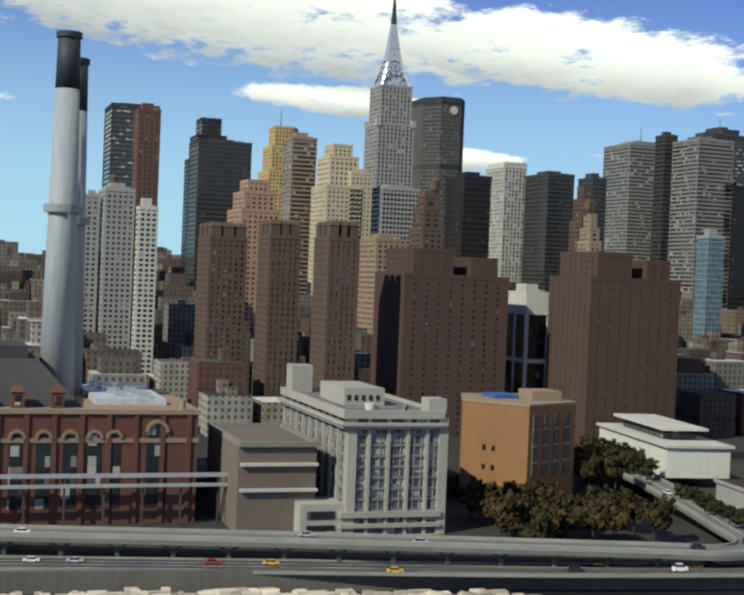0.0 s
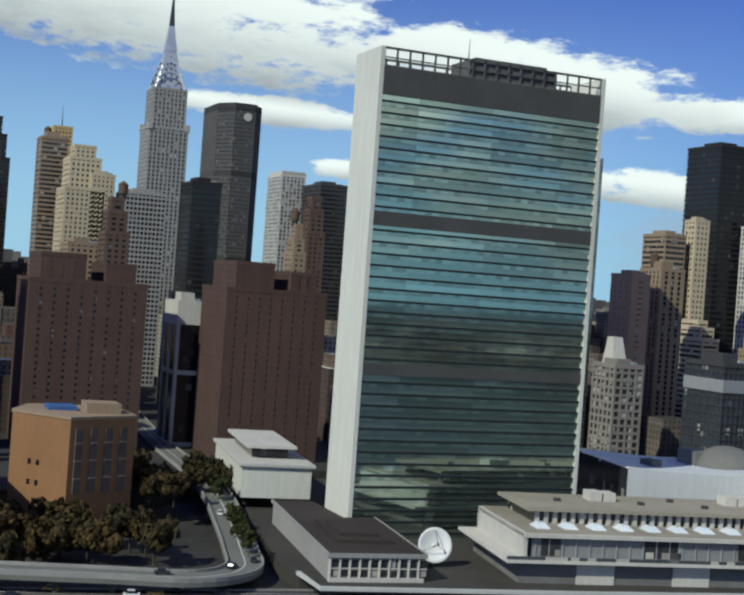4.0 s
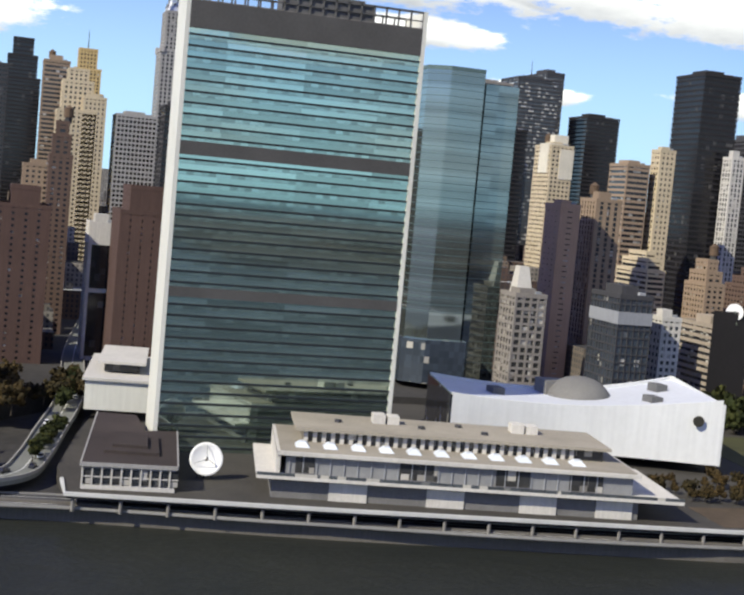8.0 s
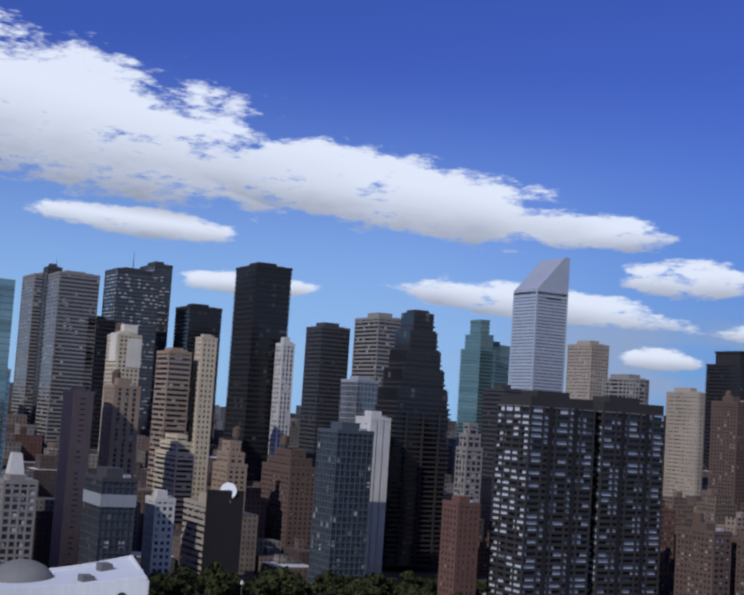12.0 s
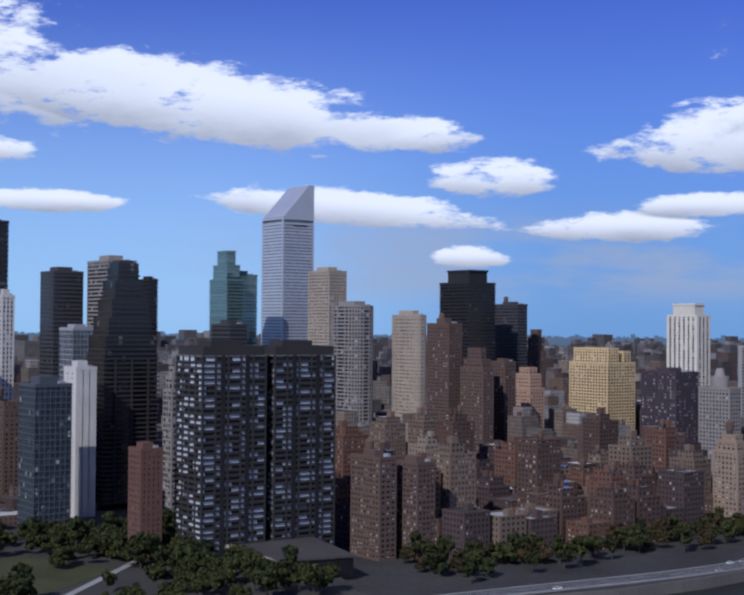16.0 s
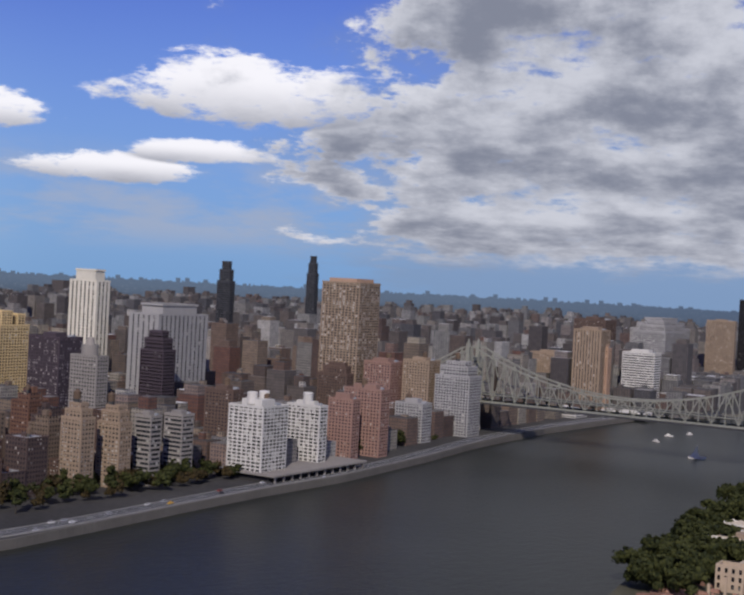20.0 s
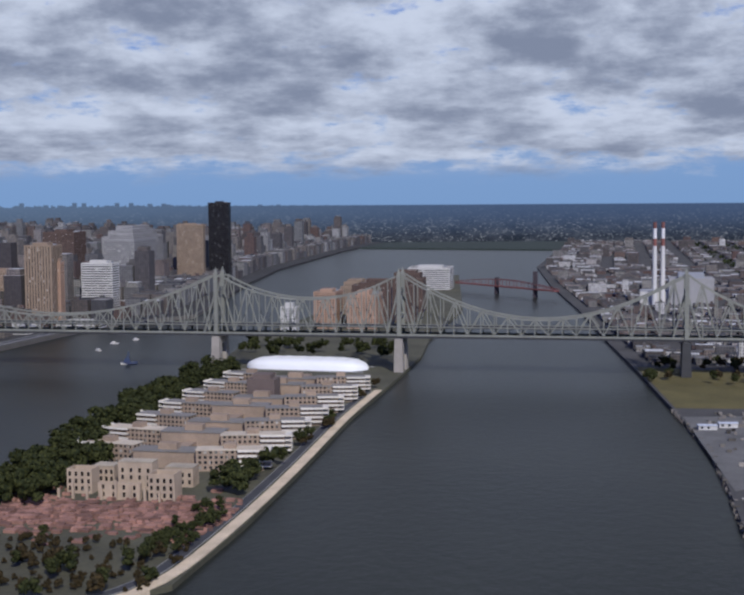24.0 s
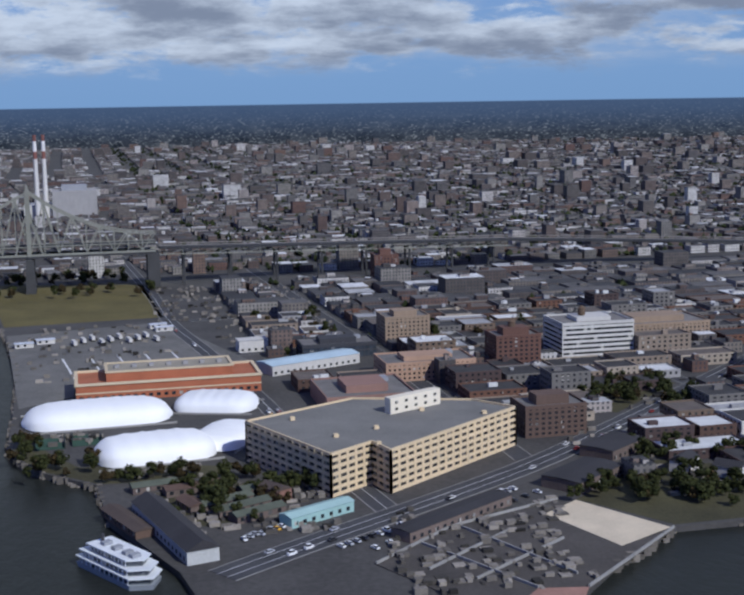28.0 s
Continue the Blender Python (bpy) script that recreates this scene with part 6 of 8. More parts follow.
GRASS = surface("grass", (0.055, 0.056, 0.022), var=0.4, scale=0.25)
for pts, lab in (([(-62, 205), (36, 196), (44, 262), (-8, 330), (-66, 300)], "broad green park lawn"), ([(78, 190), (107, 184), (110, 212), (78, 219)], "clipped lawn bed by the river"), ([(79, 224), (111, 217), (115, 260), (82, 268)], "clipped lawn bed by the river"), ([(83, 273), (115, 265), (120, 330), (88, 340)], "clipped lawn bed by the river"), ([(76, 132), (102, 130), (106, 178), (76, 184)], "planted brown garden bed by the river")):
    tagged(part("lawn", Shape().prism(pts, 9, 10.12), GRASS if "lawn" in lab else surface("garden_soil", (0.075, 0.055, 0.035), var=0.4, scale=0.5), None), lab, "lawn", kind="structure")
for pts in ([(77, 187, 10.2), (109, 180.5, 10.2)], [(78, 221.5, 10.2), (112, 214.5, 10.2)], [(81, 270.5, 10.2), (117, 262.5, 10.2)], [(76, 186, 10.2), (84, 335, 10.2)], [(-20, 345, 10.2), (60, 262, 10.2)]):
    tagged(part("garden_path", ribbon(pts, 4.2, 0.4), KERB, None), "pale garden path", "path", kind="structure")
bed = Shape()
for i in range(24):
    a, b = 2 * math.pi * i / 24, 2 * math.pi * (i + 1) / 24
    bed.beam((10 * math.cos(a), 6 * math.sin(a), 0.5), (10 * math.cos(b), 6 * math.sin(b), 0.5), 2.0, 1.0)
solid("flower_bed", bed, LEAF, "oval ring of dark shrubs on the lawn", "flower bed", at=(8, 240, 10.1))
pole = thing("park_lamp", "tall park lamp with a white globe", "lamp", (-62, 252, 10))
part("pole", Shape().tube(0, 0, 0.25, 0, 14, 8, 0.14), COLUMN, pole)
part("globe", Shape().tube(0, 0, 1.0, 14, 15.6, 10, 0.6), wall("white"), pole)
plant(TREES, scatter(-112, -68, 205, 300, 34, 1) + scatter(-112, -66, 318, 400, 34, 2) + scatter(-60, 30, 335, 376, 22, 3) + scatter(40, 60, 195, 262, 16, 4) + scatter(60, 115, 345, 385, 12, 5), 10, 1.05)
plant(RUSTY, scatter(40, 74, 122, 184, 30, 6), 10, 0.5)
plant(RUSTY, scatter(-24, 34, -160, -108, 34, 7), 5, 1.0)
plant(RUSTY, scatter(-62, -46, -118, -70, 8, 8) + scatter(-100, -30, -104, -88, 18, 19) + scatter(-110, -64, -60, -70, 10, 9), 12, 0.9)
plant(TREES, [(-104 + i * 6.5, -64 + i * -0.85) for i in range(10)], 13, 0.55, "street trees by the library")
plant(TREES, [(-18 + i * 6, -74 - i * 1.2) for i in range(10)], 10, 0.5, "street trees by the annex")
plant(TREES + RUSTY, scatter(40, 108, 462, 640, 60, 10) + scatter(62, 110, 600, 860, 90, 11), 5, 1.0)
plant(TREES, scatter(60, 108, 1060, 1200, 22, 12) + scatter(70, 92, 690, 850, 26, 13) + scatter(60, 100, 950, 1030, 14, 14), 5, 1.0)
plant(TREES, scatter(-110, -20, 300, 410, 60, 15) + scatter(-30, 60, 330, 382, 40, 16) + scatter(45, 108, 270, 345, 34, 17) + scatter(-112, -70, 200, 300, 30, 18), 10, 0.8)


# vehicles
def car_model(label, col, size=1.0, tall=1.0):
    root = thing("car", label, "car", (0, 0, -510))
    paint = surface(label.split()[0] + "_car_paint", col, rough=0.3, var=0.05, spec=0.6)
    part("body", Shape().prism([(-2.2, -0.9), (2.2, -0.9), (2.3, -0.6), (2.3, 0.6), (2.2, 0.9), (-2.2, 0.9), (-2.3, 0.6), (-2.3, -0.6)], 0.35, 0.95 * tall, 0.97), paint, root)
    cab = part("cabin", Shape().prism([(-1.5, -0.85), (1.1, -0.85), (1.1, 0.85), (-1.5, 0.85)], 0.95 * tall, 1.5 * tall, 0.8), PANE["black"](), root, "dark glazed cabin")
    part("cabin_roof", Shape().prism([(-1.2, -0.7), (0.85, -0.7), (0.85, 0.7), (-1.2, 0.7)], 1.5 * tall, 1.56 * tall), paint, cab)
    tyre = surface("tyre", (0.02, 0.02, 0.02))
    for x in (-1.4, 1.4):
        for y in (-0.85, 0.85):
            w = part("wheel", Shape().tube(0, 0, 0.34, -0.12, 0.12, 10), tyre, root, "", (x, y, 0.34))
            w.rotation_euler = (math.pi / 2, 0, 0)
    return root


CARS = [car_model("white saloon car on the road", (0.75, 0.75, 0.74)), car_model("black saloon car on the road", (0.03, 0.03, 0.035)), car_model("silver car on the road", (0.42, 0.43, 0.45)), car_model("yellow taxi on the road", (0.75, 0.42, 0.04)), car_model("red car on the road", (0.30, 0.04, 0.03)), car_model("white van on the road", (0.72, 0.72, 0.70), 1.0, 1.5)]
used_car = set()


def park(x, y, z, turn, k=None, group="cars on the road"):
    rg = random.Random(int(x * 13 + y * 7))
    m = CARS[rg.choice((0, 0, 1, 1, 2, 2, 3, 4, 5)) if k is None else k]
    p = pose(x, y, z, 0, 0, turn)
    if m.name not in used_car:
        used_car.add(m.name)
        m.matrix_basis = p
        o = m
    else:
        o = copy_thing(m, p)
    o["group"] = group


def along(pts, n, offs, seed, dz=0.03, group="cars on the road"):
    rg = random.Random(seed)
    for _ in range(n):
        i = rg.randrange(len(pts) - 1)
        t = rg.random()
        a, b = Vector(pts[i]), Vector(pts[i + 1])
        p = a.lerp(b, t)
        d = (b - a).normalized()
        o = rg.choice(offs)
        park(p.x - d.y * o, p.y + d.x * o, p.z + dz, math.degrees(math.atan2(d.y, d.x)), group=group)


along([p for p in VIA if -320 < p[1] and p[0] > -120], 10, (-2.6, 2.6), 1)
along([p for p in smooth_line(LOW) if -320 < p[1] < -90], 12, (-5.5, -2, 2, 5.5), 2)
along([p for p in smooth_line(LOW) if 480 < p[1] < 1000], 14, (-5.5, -2, 2, 5.5), 3)

# round white dish on the roof of the banded office block
rd = thing("roof_dish", "round white dish on a small roof stand", "dish", (-117, 263.5, 58.6))
part("disc", Shape().tube(0, 0, 4.4, -0.4, 0.4, 28), surface("dish_white", (0.80, 0.80, 0.78)), rd, "round white disc", (0, 0, 6.5)).rotation_euler = (radians(90), 0, radians(62))
part("hub", Shape().tube(0, 0, 0.7, -0.8, 0.9, 10), COLUMN, rd, "", (0.6, -0.3, 6.5)).rotation_euler = (radians(90), 0, radians(62))
part("stand", Shape().beam((0, 0, 0), (0, 0, 6), 0.8).beam((-2, 0, 0), (0, 0, 4), 0.4).beam((2, 1, 0), (0, 0, 4), 0.4), COLUMN, rd)


# Island -----------------------------------------------------------------------
PATHW = smooth_line([(612, 552, 3.5), (637, 600, 3.5), (641, 708, 3.5), (638, 853, 3.5), (630, 1049, 3.5), (629, 1200, 3.5)], 4)
tagged(part("island_wall", ribbon(PATHW, 7, 4.5), surface("pale_stone_bank", (0.58, 0.47, 0.32), var=0.3, scale=0.3), None), "pale stone bank along the island shore", "wall", kind="structure")
road("island_road", shifted(PATHW, 9, -0.3), 7, "narrow grey island road", lines=0)


def ward(x, y, turn, length, floors, label):
    """A low ward wing with stacked balconies at its end."""
    root = thing("ward_wing", label, "building", (x, y, 3), group="ward wings", turn=turn)
    brick = surface("ward_brick", (0.30, 0.225, 0.160), var=0.3, scale=0.3)
    pale = surface("ward_concrete", (0.64, 0.59, 0.50), var=0.2)
    h = floors * 3.4
    part("window_core", Shape().box(-length / 2 + 0.4, length / 2 - 0.4, -6.1, 6.1, 0, h - 0.5), PANE["dark"](), root)
    part("facade", facade(length, 13, 0, h, floors, 0.45, 3.4, 1.7), brick, root)
    roof = surface("ward_pale_roof", (0.52, 0.44, 0.33), var=0.3, scale=0.3) if y < 930 else surface("ward_roof", (0.20, 0.180, 0.155), var=0.35, scale=0.3)
    part("roof", Shape().box(-length / 2 - 0.3, length / 2 + 0.3, -6.8, 6.8, h, h + 0.7), roof, root, "flat cream roof" if y < 930 else "flat grey-tan roof")
    part("roof_house", Shape().box(-4, 4, -3.5, 3.5, h + 0.7, h + 4), brick, root)
    for i in range(floors):
        b = part("balcony", Shape().box(length / 2, length / 2 + 5, -7.2, 7.2, i * 3.4 + 2.6, i * 3.4 + 3.5), pale, root, "pale balcony slab")
        part("balcony_rail", Shape().box(length / 2 + 4.6, length / 2 + 5.0, -7.2, 7.2, i * 3.4 + 3.5, i * 3.4 + 4.3), pale, b)
    side = -1 if abs(turn) < 90 else 1
    for i in range(floors):
        b = part("gallery", Shape().box(length * 0.12, length / 2, min(side * 6.5, side * 9), max(side * 6.5, side * 9), i * 3.4 + 2.6, i * 3.4 + 3.4), pale, root, "pale gallery slab")
        part("gallery_rail", Shape().box(length * 0.12, length / 2, min(side * 8.7, side * 9), max(side * 8.7, side * 9), i * 3.4 + 3.4, i * 3.4 + 4.2), pale, b)
    part("balcony_wall", Shape().box(length / 2, length / 2 + 0.4, -6.6, 6.6, 0, h), PANE["dark"](), root)
    USED.append((x - 30, x + 30, y - 12, y + 12))


for i, (y, f) in enumerate(((846, 4), (900, 4), (958, 4), (1016, 4), (1074, 4), (1132, 4), (1190, 4))):
    ward(596, y, 12, 44, f, "tan brick ward wing with pale stacked balconies")
    ward(508, y + 12, 168, 44, f, "tan brick ward wing with pale stacked balconies")
    spine = thing("ward_block", "plain grey-brown central ward block", "building", (552, y + 4, 3), group="ward blocks")
    part("wall_shell", Shape().box(-22, 22, -8, 8, 0, 11 + 3 * (i % 2)), surface("ward_brick", (0.23, 0.185, 0.145)), spine)
    part("roof", Shape().box(-22.6, 22.6, -8.6, 8.6, 11 + 3 * (i % 2), 11.8 + 3 * (i % 2)), surface("ward_roof", (0.20, 0.185, 0.165)), spine)
    part("roof_house", Shape().box(-6, 7, -4, 4, 11.8 + 3 * (i % 2), 16 + 3 * (i % 2)), surface("ward_brick", (0.23, 0.185, 0.145)), spine)
    part("link", Shape().box(-4, 4, 8, 50, 0, 8), surface("ward_brick", (0.23, 0.185, 0.145)), spine)
adm = thing("ward_tower", "brown brick central ward tower with dark top", "building", (548, 1100, 3))
part("wall_shell", Shape().box(-12, 12, -10, 10, 0, 24), surface("ward_dark", (0.14, 0.105, 0.09), var=0.2), adm)
part("roof_house", Shape().box(-8, 8, -7, 7, 24, 28), surface("ward_dark", (0.14, 0.105, 0.09)), adm)


def ruin():
    root = thing("ruined_hospital", "roofless pale stone ruin with gaping arched windows", "building", (556, 768, 3))
    stone = surface("ruin_stone", (0.40, 0.31, 0.22), var=0.35, scale=0.5, streak=0.3)
    dark = PANE["black"]()
    for x, y, w, d, h in ((-30, 2, 16, 12, 15), (26, -8, 16, 14, 16), (0, 16, 22, 10, 17), (0, -14, 26, 4, 10), (-26, 30, 14, 12, 11), (24, 28, 18, 12, 12)):
        s = ring(w, d, 0.9, 0, h)
        wl = part("wall_shell", s, stone, root, "", (x, y, 0))
        for k in range(4):
            u = -w / 2 + (k + 0.5) * w / 4
            for z in (2, 6.4, 10.8):
                if z + 3 < h:
                    part("opening", Shape().box(u - 0.8, u + 0.8, -d / 2 - 0.12, -d / 2 + 0.4, z, z + 2.6), dark, wl)
        if y > 10:
            part("roof_patch", Shape().box(x - w / 2, x + w / 2, y - d / 2, y + d / 2, h - 0.2, h + 0.5), surface("ruin_roof", (0.40, 0.34, 0.25), var=0.3), root, "pale remaining roof")
    for i in range(9):
        part("buttress", Shape().box(-38 + i * 9, -36.6 + i * 9, -18, -16.6, 0, 6 + (i * 5) % 7), stone, root)


ruin()
rg = random.Random(12)
rub = []
for i in range(900):
    x, y = rg.uniform(492, 632), rg.gauss(716, 20)
    a = rg.uniform(0.6, 3.4)
    rub.append((x - a, x + a, y - a * 0.7, y + a * 0.7, 2.5, 3 + rg.uniform(0.3, 2.4)))
plant(TREES, scatter(470, 512, 742, 850, 34, 21) + scatter(455, 480, 850, 1050, 26, 22) + scatter(606, 626, 770, 840, 12, 23) + scatter(430, 470, 1050, 1290, 24, 24), 3, 1.15)
plant(RUSTY + TREES, scatter(500, 640, 556, 664, 36, 25) + scatter(604, 628, 850, 1230, 22, 26), 3, 0.8)
plant(TREES, scatter(400, 600, 1410, 1560, 34, 27), 3, 1.1)
plant(TREES, scatter(482, 514, 726, 800, 44, 28) + scatter(466, 500, 790, 880, 52, 29) + scatter(456, 480, 870, 1060, 60, 30) + scatter(440, 470, 1060, 1280, 50, 31), 3, 1.2)
plant(RUSTY, scatter(500, 636, 575, 662, 150, 32), 2.6, 0.36)
plant(TREES, scatter(612, 634, 640, 740, 40, 33), 3, 0.5)


def vault(name, label, x, y, L, W, H, turn, ribs=9, mat=None):
    """A long rounded fabric hall."""
    s, n, m = Shape(), 28, 12
    for i in range(n + 1):
        u = -1 + 2 * i / n
        k = max(0.02, (1 - abs(u) ** 5)) ** 0.5
        sag = 1 - 0.05 * abs(math.sin(math.pi * i / n * ribs))
        for j in range(m + 1):
            a = math.pi * j / m
            c, q = math.cos(a), math.sin(a)
            s.v.append((u * L / 2, W / 2 * k * math.copysign(abs(c) ** 0.75, c), H * k * sag * q ** 0.6))
    for i in range(n):
        for j in range(m):
            a = i * (m + 1) + j
            s.f.append((a, a + m + 1, a + m + 2, a + 1))
    root = thing(name, label, "dome", (x, y, 3), turn=turn)
    part("skin", s, mat or surface("white_fabric", (0.82, 0.82, 0.80), rough=0.6, var=0.05, scale=0.2), root, "", (0, 0, 0.6), True)
    part("base_kerb", Shape().box(-L / 2, L / 2, -W / 2 - 0.4, -W / 2 + 0.6, 0, 1).box(-L / 2, L / 2, W / 2 - 0.6, W / 2 + 0.4, 0, 1), KERB, root)
    USED.append((x - L / 2, x + L / 2, y - W / 2, y + W / 2))
    return root


vault("tennis_tent", "long white ribbed fabric tennis hall under the bridge", 528, 1340, 132, 44, 12, -4)
# towers beyond the bridge on the island
tower("apartment_house", 440, 470, 1740, 1790, 52, "orange", "orange-tan brick island apartment house", "", 3)
tower("apartment_house", 485, 525, 1745, 1800, 48, "orange", "orange-tan brick island apartment house", "", 3)
tower("apartment_house", 470, 560, 1850, 1880, 62, "brown", "brown brick island apartment slab", "step", 3)
tower("apartment_house", 500, 550, 2000, 2040, 66, "brown", "brown brick island apartment slab", "step", 3)
tower("apartment_house", 430, 470, 1960, 2010, 54, "tan", "tan brick island apartment house", "step", 3)
tower("hospital_block", 450, 530, 2480, 2540, 44, "bandwhite", "white banded island hospital block", "", 3)
tower("apartment_house", 420, 440, 1640, 1660, 40, "whitepier", "slim white island tower", "", 3)

# Queens shore -------------------------------------------------------------------
def patch(name, pts, z, mat, label, cat="ground"):
    return tagged(part(name, Shape().prism(pts, z - 1, z), mat, None), label, cat, kind="structure")


patch("field", [(864, 1398), (893, 1136), (1026, 1146), (1020, 1354)], 3.12, surface("dry_grass", (0.105, 0.088, 0.030), var=0.35, scale=0.12), "yellow-green grass field by the bridge", "field")
patch("yard", [(897, 1094), (915, 832), (948, 856), (950, 890), (1052, 884), (1076, 925), (1026, 1120)], 3.1, surface("yard_asphalt", (0.135, 0.13, 0.118), var=0.4, scale=0.12), "worn asphalt yard behind the brick depot", "yard")
for i in range(5):
    tagged(part("bay_line", ribbon([(950 + i * 20, 905, 3.14), (941 + i * 20, 985, 3.14)], 1.4, 0.02), PAINT, None), "worn white parking line", "marking", kind="structure")
SCRUB = surface("scrub_ground", (0.060, 0.055, 0.026), var=0.55, scale=0.15)
for pts in ([(914, 735), (928, 692), (959, 658), (1000, 650), (1030, 668), (1010, 678), (950, 690), (925, 745)], [(1176, 570), (1204, 525), (1236, 525), (1330, 490), (1345, 560), (1240, 620)], [(1262, 718), (1330, 780), (1322, 812), (1250, 812), (1240, 740)], [(985, 640), (975, 600), (1010, 575), (1045, 590), (1035, 640)]):
    patch("scrub", pts, 3.06, SCRUB, "rough olive scrub and bare soil by the shore", "ground")
USED.append((880, 1085, 810, 1410))
STREET = smooth_line([(1004, 517, 3.15), (1043, 543, 3.15), (1168, 624, 3.15), (1260, 700, 3.15), (1358, 786, 3.15), (1560, 960, 3.15), (1900, 1240, 3.15)])
road("street", STREET, 17, "grey city street with worn lane lines", lines=2)
VERNON = smooth_line([(1088, 575, 3.12), (1070, 720, 3.12), (1062, 823, 3.12), (1046, 980, 3.12), (1030, 1120, 3.12), (1024, 1300, 3.12), (1000, 1700, 3.12)])
road("avenue", VERNON, 13, "grey avenue running along the shore", lines=1)
ROAD2 = smooth_line([(1176, 640, 3.1), (1170, 884, 3.1), (1160, 1100, 3.1), (1152, 1282, 3.1), (1130, 1700, 3.1)])
road("cross_street", ROAD2, 12, "grey side street between the workshops", lines=0)
road("cross_street", smooth_line([(1340, 772, 3.1), (1320, 1000, 3.1), (1300, 1320, 3.1)]), 12, "grey side street between the workshops", lines=0)
for y in (960, 1120, 1240):
    road("cross_street", [(1046, y, 3.08), (1300, y + 30, 3.08), (1700, y + 75, 3.08)], 10, "grey side street between the workshops", lines=0)
for pts in (STREET, VERNON, ROAD2):
    for x, y, z in pts[::1]:
        USED.append((x - 11, x + 11, y - 13, y + 13))


def edged(root, pts, z0, floors, fh, mat, glass, gap=4.2, pw=1.2, share=0.42, depth=0.8):
    """Walls with floor bands and piers round any outline."""
    n = len(pts)
    top = z0 + floors * fh
    cx, cy = sum(p[0] for p in pts) / n, sum(p[1] for p in pts) / n
    part("window_core", Shape().prism([(cx + (x - cx) * 0.988, cy + (y - cy) * 0.988) for x, y in pts], z0, top - 0.3), glass, root)
    for a, b in zip(pts, pts[1:] + pts[:1]):
        L = math.dist(a, b)
        band = None
        for i in range(floors + 1):
            h = fh * share if i < floors else 1.6
            z = z0 + i * fh + h / 2 - (0 if i < floors else 0.4)
            part("floor_band", Shape().beam((a[0], a[1], z), (b[0], b[1], z), depth, h), mat, root)
        m = max(1, round(L / gap))
        for i in range(m + 1):
            k = i / m
            x, y = a[0] + (b[0] - a[0]) * k, a[1] + (b[1] - a[1]) * k
            part("pier", Shape().beam((x, y, z0), (x, y, top + 0.5), pw, pw), mat, root)
    return top


def cream_block():
    pts = [(1036, 678), (1066, 604), (1090, 621), (1095, 603), (1180, 667), (1163, 690), (1100, 712)]
    root = thing("cream_loft_building", "six-storey cream concrete loft building with rows of ribbon windows", "building", (1100, 655, 3))
    loc = [(x - 1100, y - 655) for x, y in pts]
    cream = surface("cream_paint", (0.62, 0.49, 0.31), var=0.15, scale=0.3, streak=0.3)
    top = edged(root, loc, 0, 6, 3.45, cream, panes("loft_glass", (0.05, 0.05, 0.055), (0.3, 0.27, 0.22), 0.15, (2, 2, 3.45)), 6.4, 1.3, 0.46, 0.9)
    part("roof", Shape().prism([(x * 0.985, y * 0.985) for x, y in loc], top - 0.2, top + 0.3), surface("loft_roof", (0.17, 0.165, 0.15), var=0.25, scale=0.2), root, "flat grey roof")
    pent = part("penthouse", Shape().prism([(12, 16), (44, 32), (42, 37), (10, 21)], top + 0.3, top + 9), surface("pent_cream", (0.66, 0.60, 0.48), var=0.1), root, "tall cream roof house")
    for i in range(5):
        k = (i + 0.6) / 5.2
        x, y = 12 + 32 * k, 16 + 16 * k
        for z in (2.2, 5.8):
            part("roof_window", Shape().beam((x - 0.8, y - 0.4, top + z + 0.6), (x + 0.8, y + 0.4, top + z + 0.6), 0.5, 1.4), PANE["dark"](), pent)
    for x, y in ((-40, 20), (-8, -40), (60, 4), (-2, -10), (30, 20), (-25, -20)):
        part("roof_vent", Shape().box(x - 1.2, x + 1.2, y - 1.2, y + 1.2, top + 0.3, top + 2), cream, root)
    USED.append((1030, 1186, 598, 716))


cream_block()


def depot():
    root = thing("brick_depot", "long orange-red brick depot with pale roof edges", "building", (1005, 860, 3))
    brick = surface("depot_brick", (0.33, 0.115, 0.058), var=0.2, scale=0.4)
    pale = surface("depot_coping", (0.55, 0.45, 0.30), var=0.15)
    part("wall_shell", Shape().box(-55, 62, -22, 20, 0, 10.5), brick, root)
    part("coping", ring(118.6, 43.6, 2.2, 10.5, 11.8), pale, root, "", (3.5, -1, 0))
    part("upper_wall", Shape().box(-36, 45, -15, 14, 10.5, 16.5), brick, root, "set-back upper storey")
    part("upper_coping", ring(82, 30, 2.0, 16.5, 17.6), pale, root, "", (4.5, -0.5, 0))
    part("roof", Shape().box(-35, 44, -14, 13, 16.4, 16.8), surface("depot_roof", (0.30, 0.27, 0.21), var=0.3), root, "tan gravel roof")
    part("band", Shape().box(-55.3, 62.3, -22.3, -21.7, 5.2, 6.0), pale, root)
    for i in range(24):
        part("window", Shape().box(-53 + i * 4.8, -50.6 + i * 4.8, -22.25, -21.8, 1.6, 3.6), PANE["dark"](), root)
    for i in range(7):
        part("roof_unit", Shape().box(-30 + i * 11, -27 + i * 11, -3, 1, 16.8, 18.6), wall("grey"), root)
    USED.append((945, 1070, 830, 885))


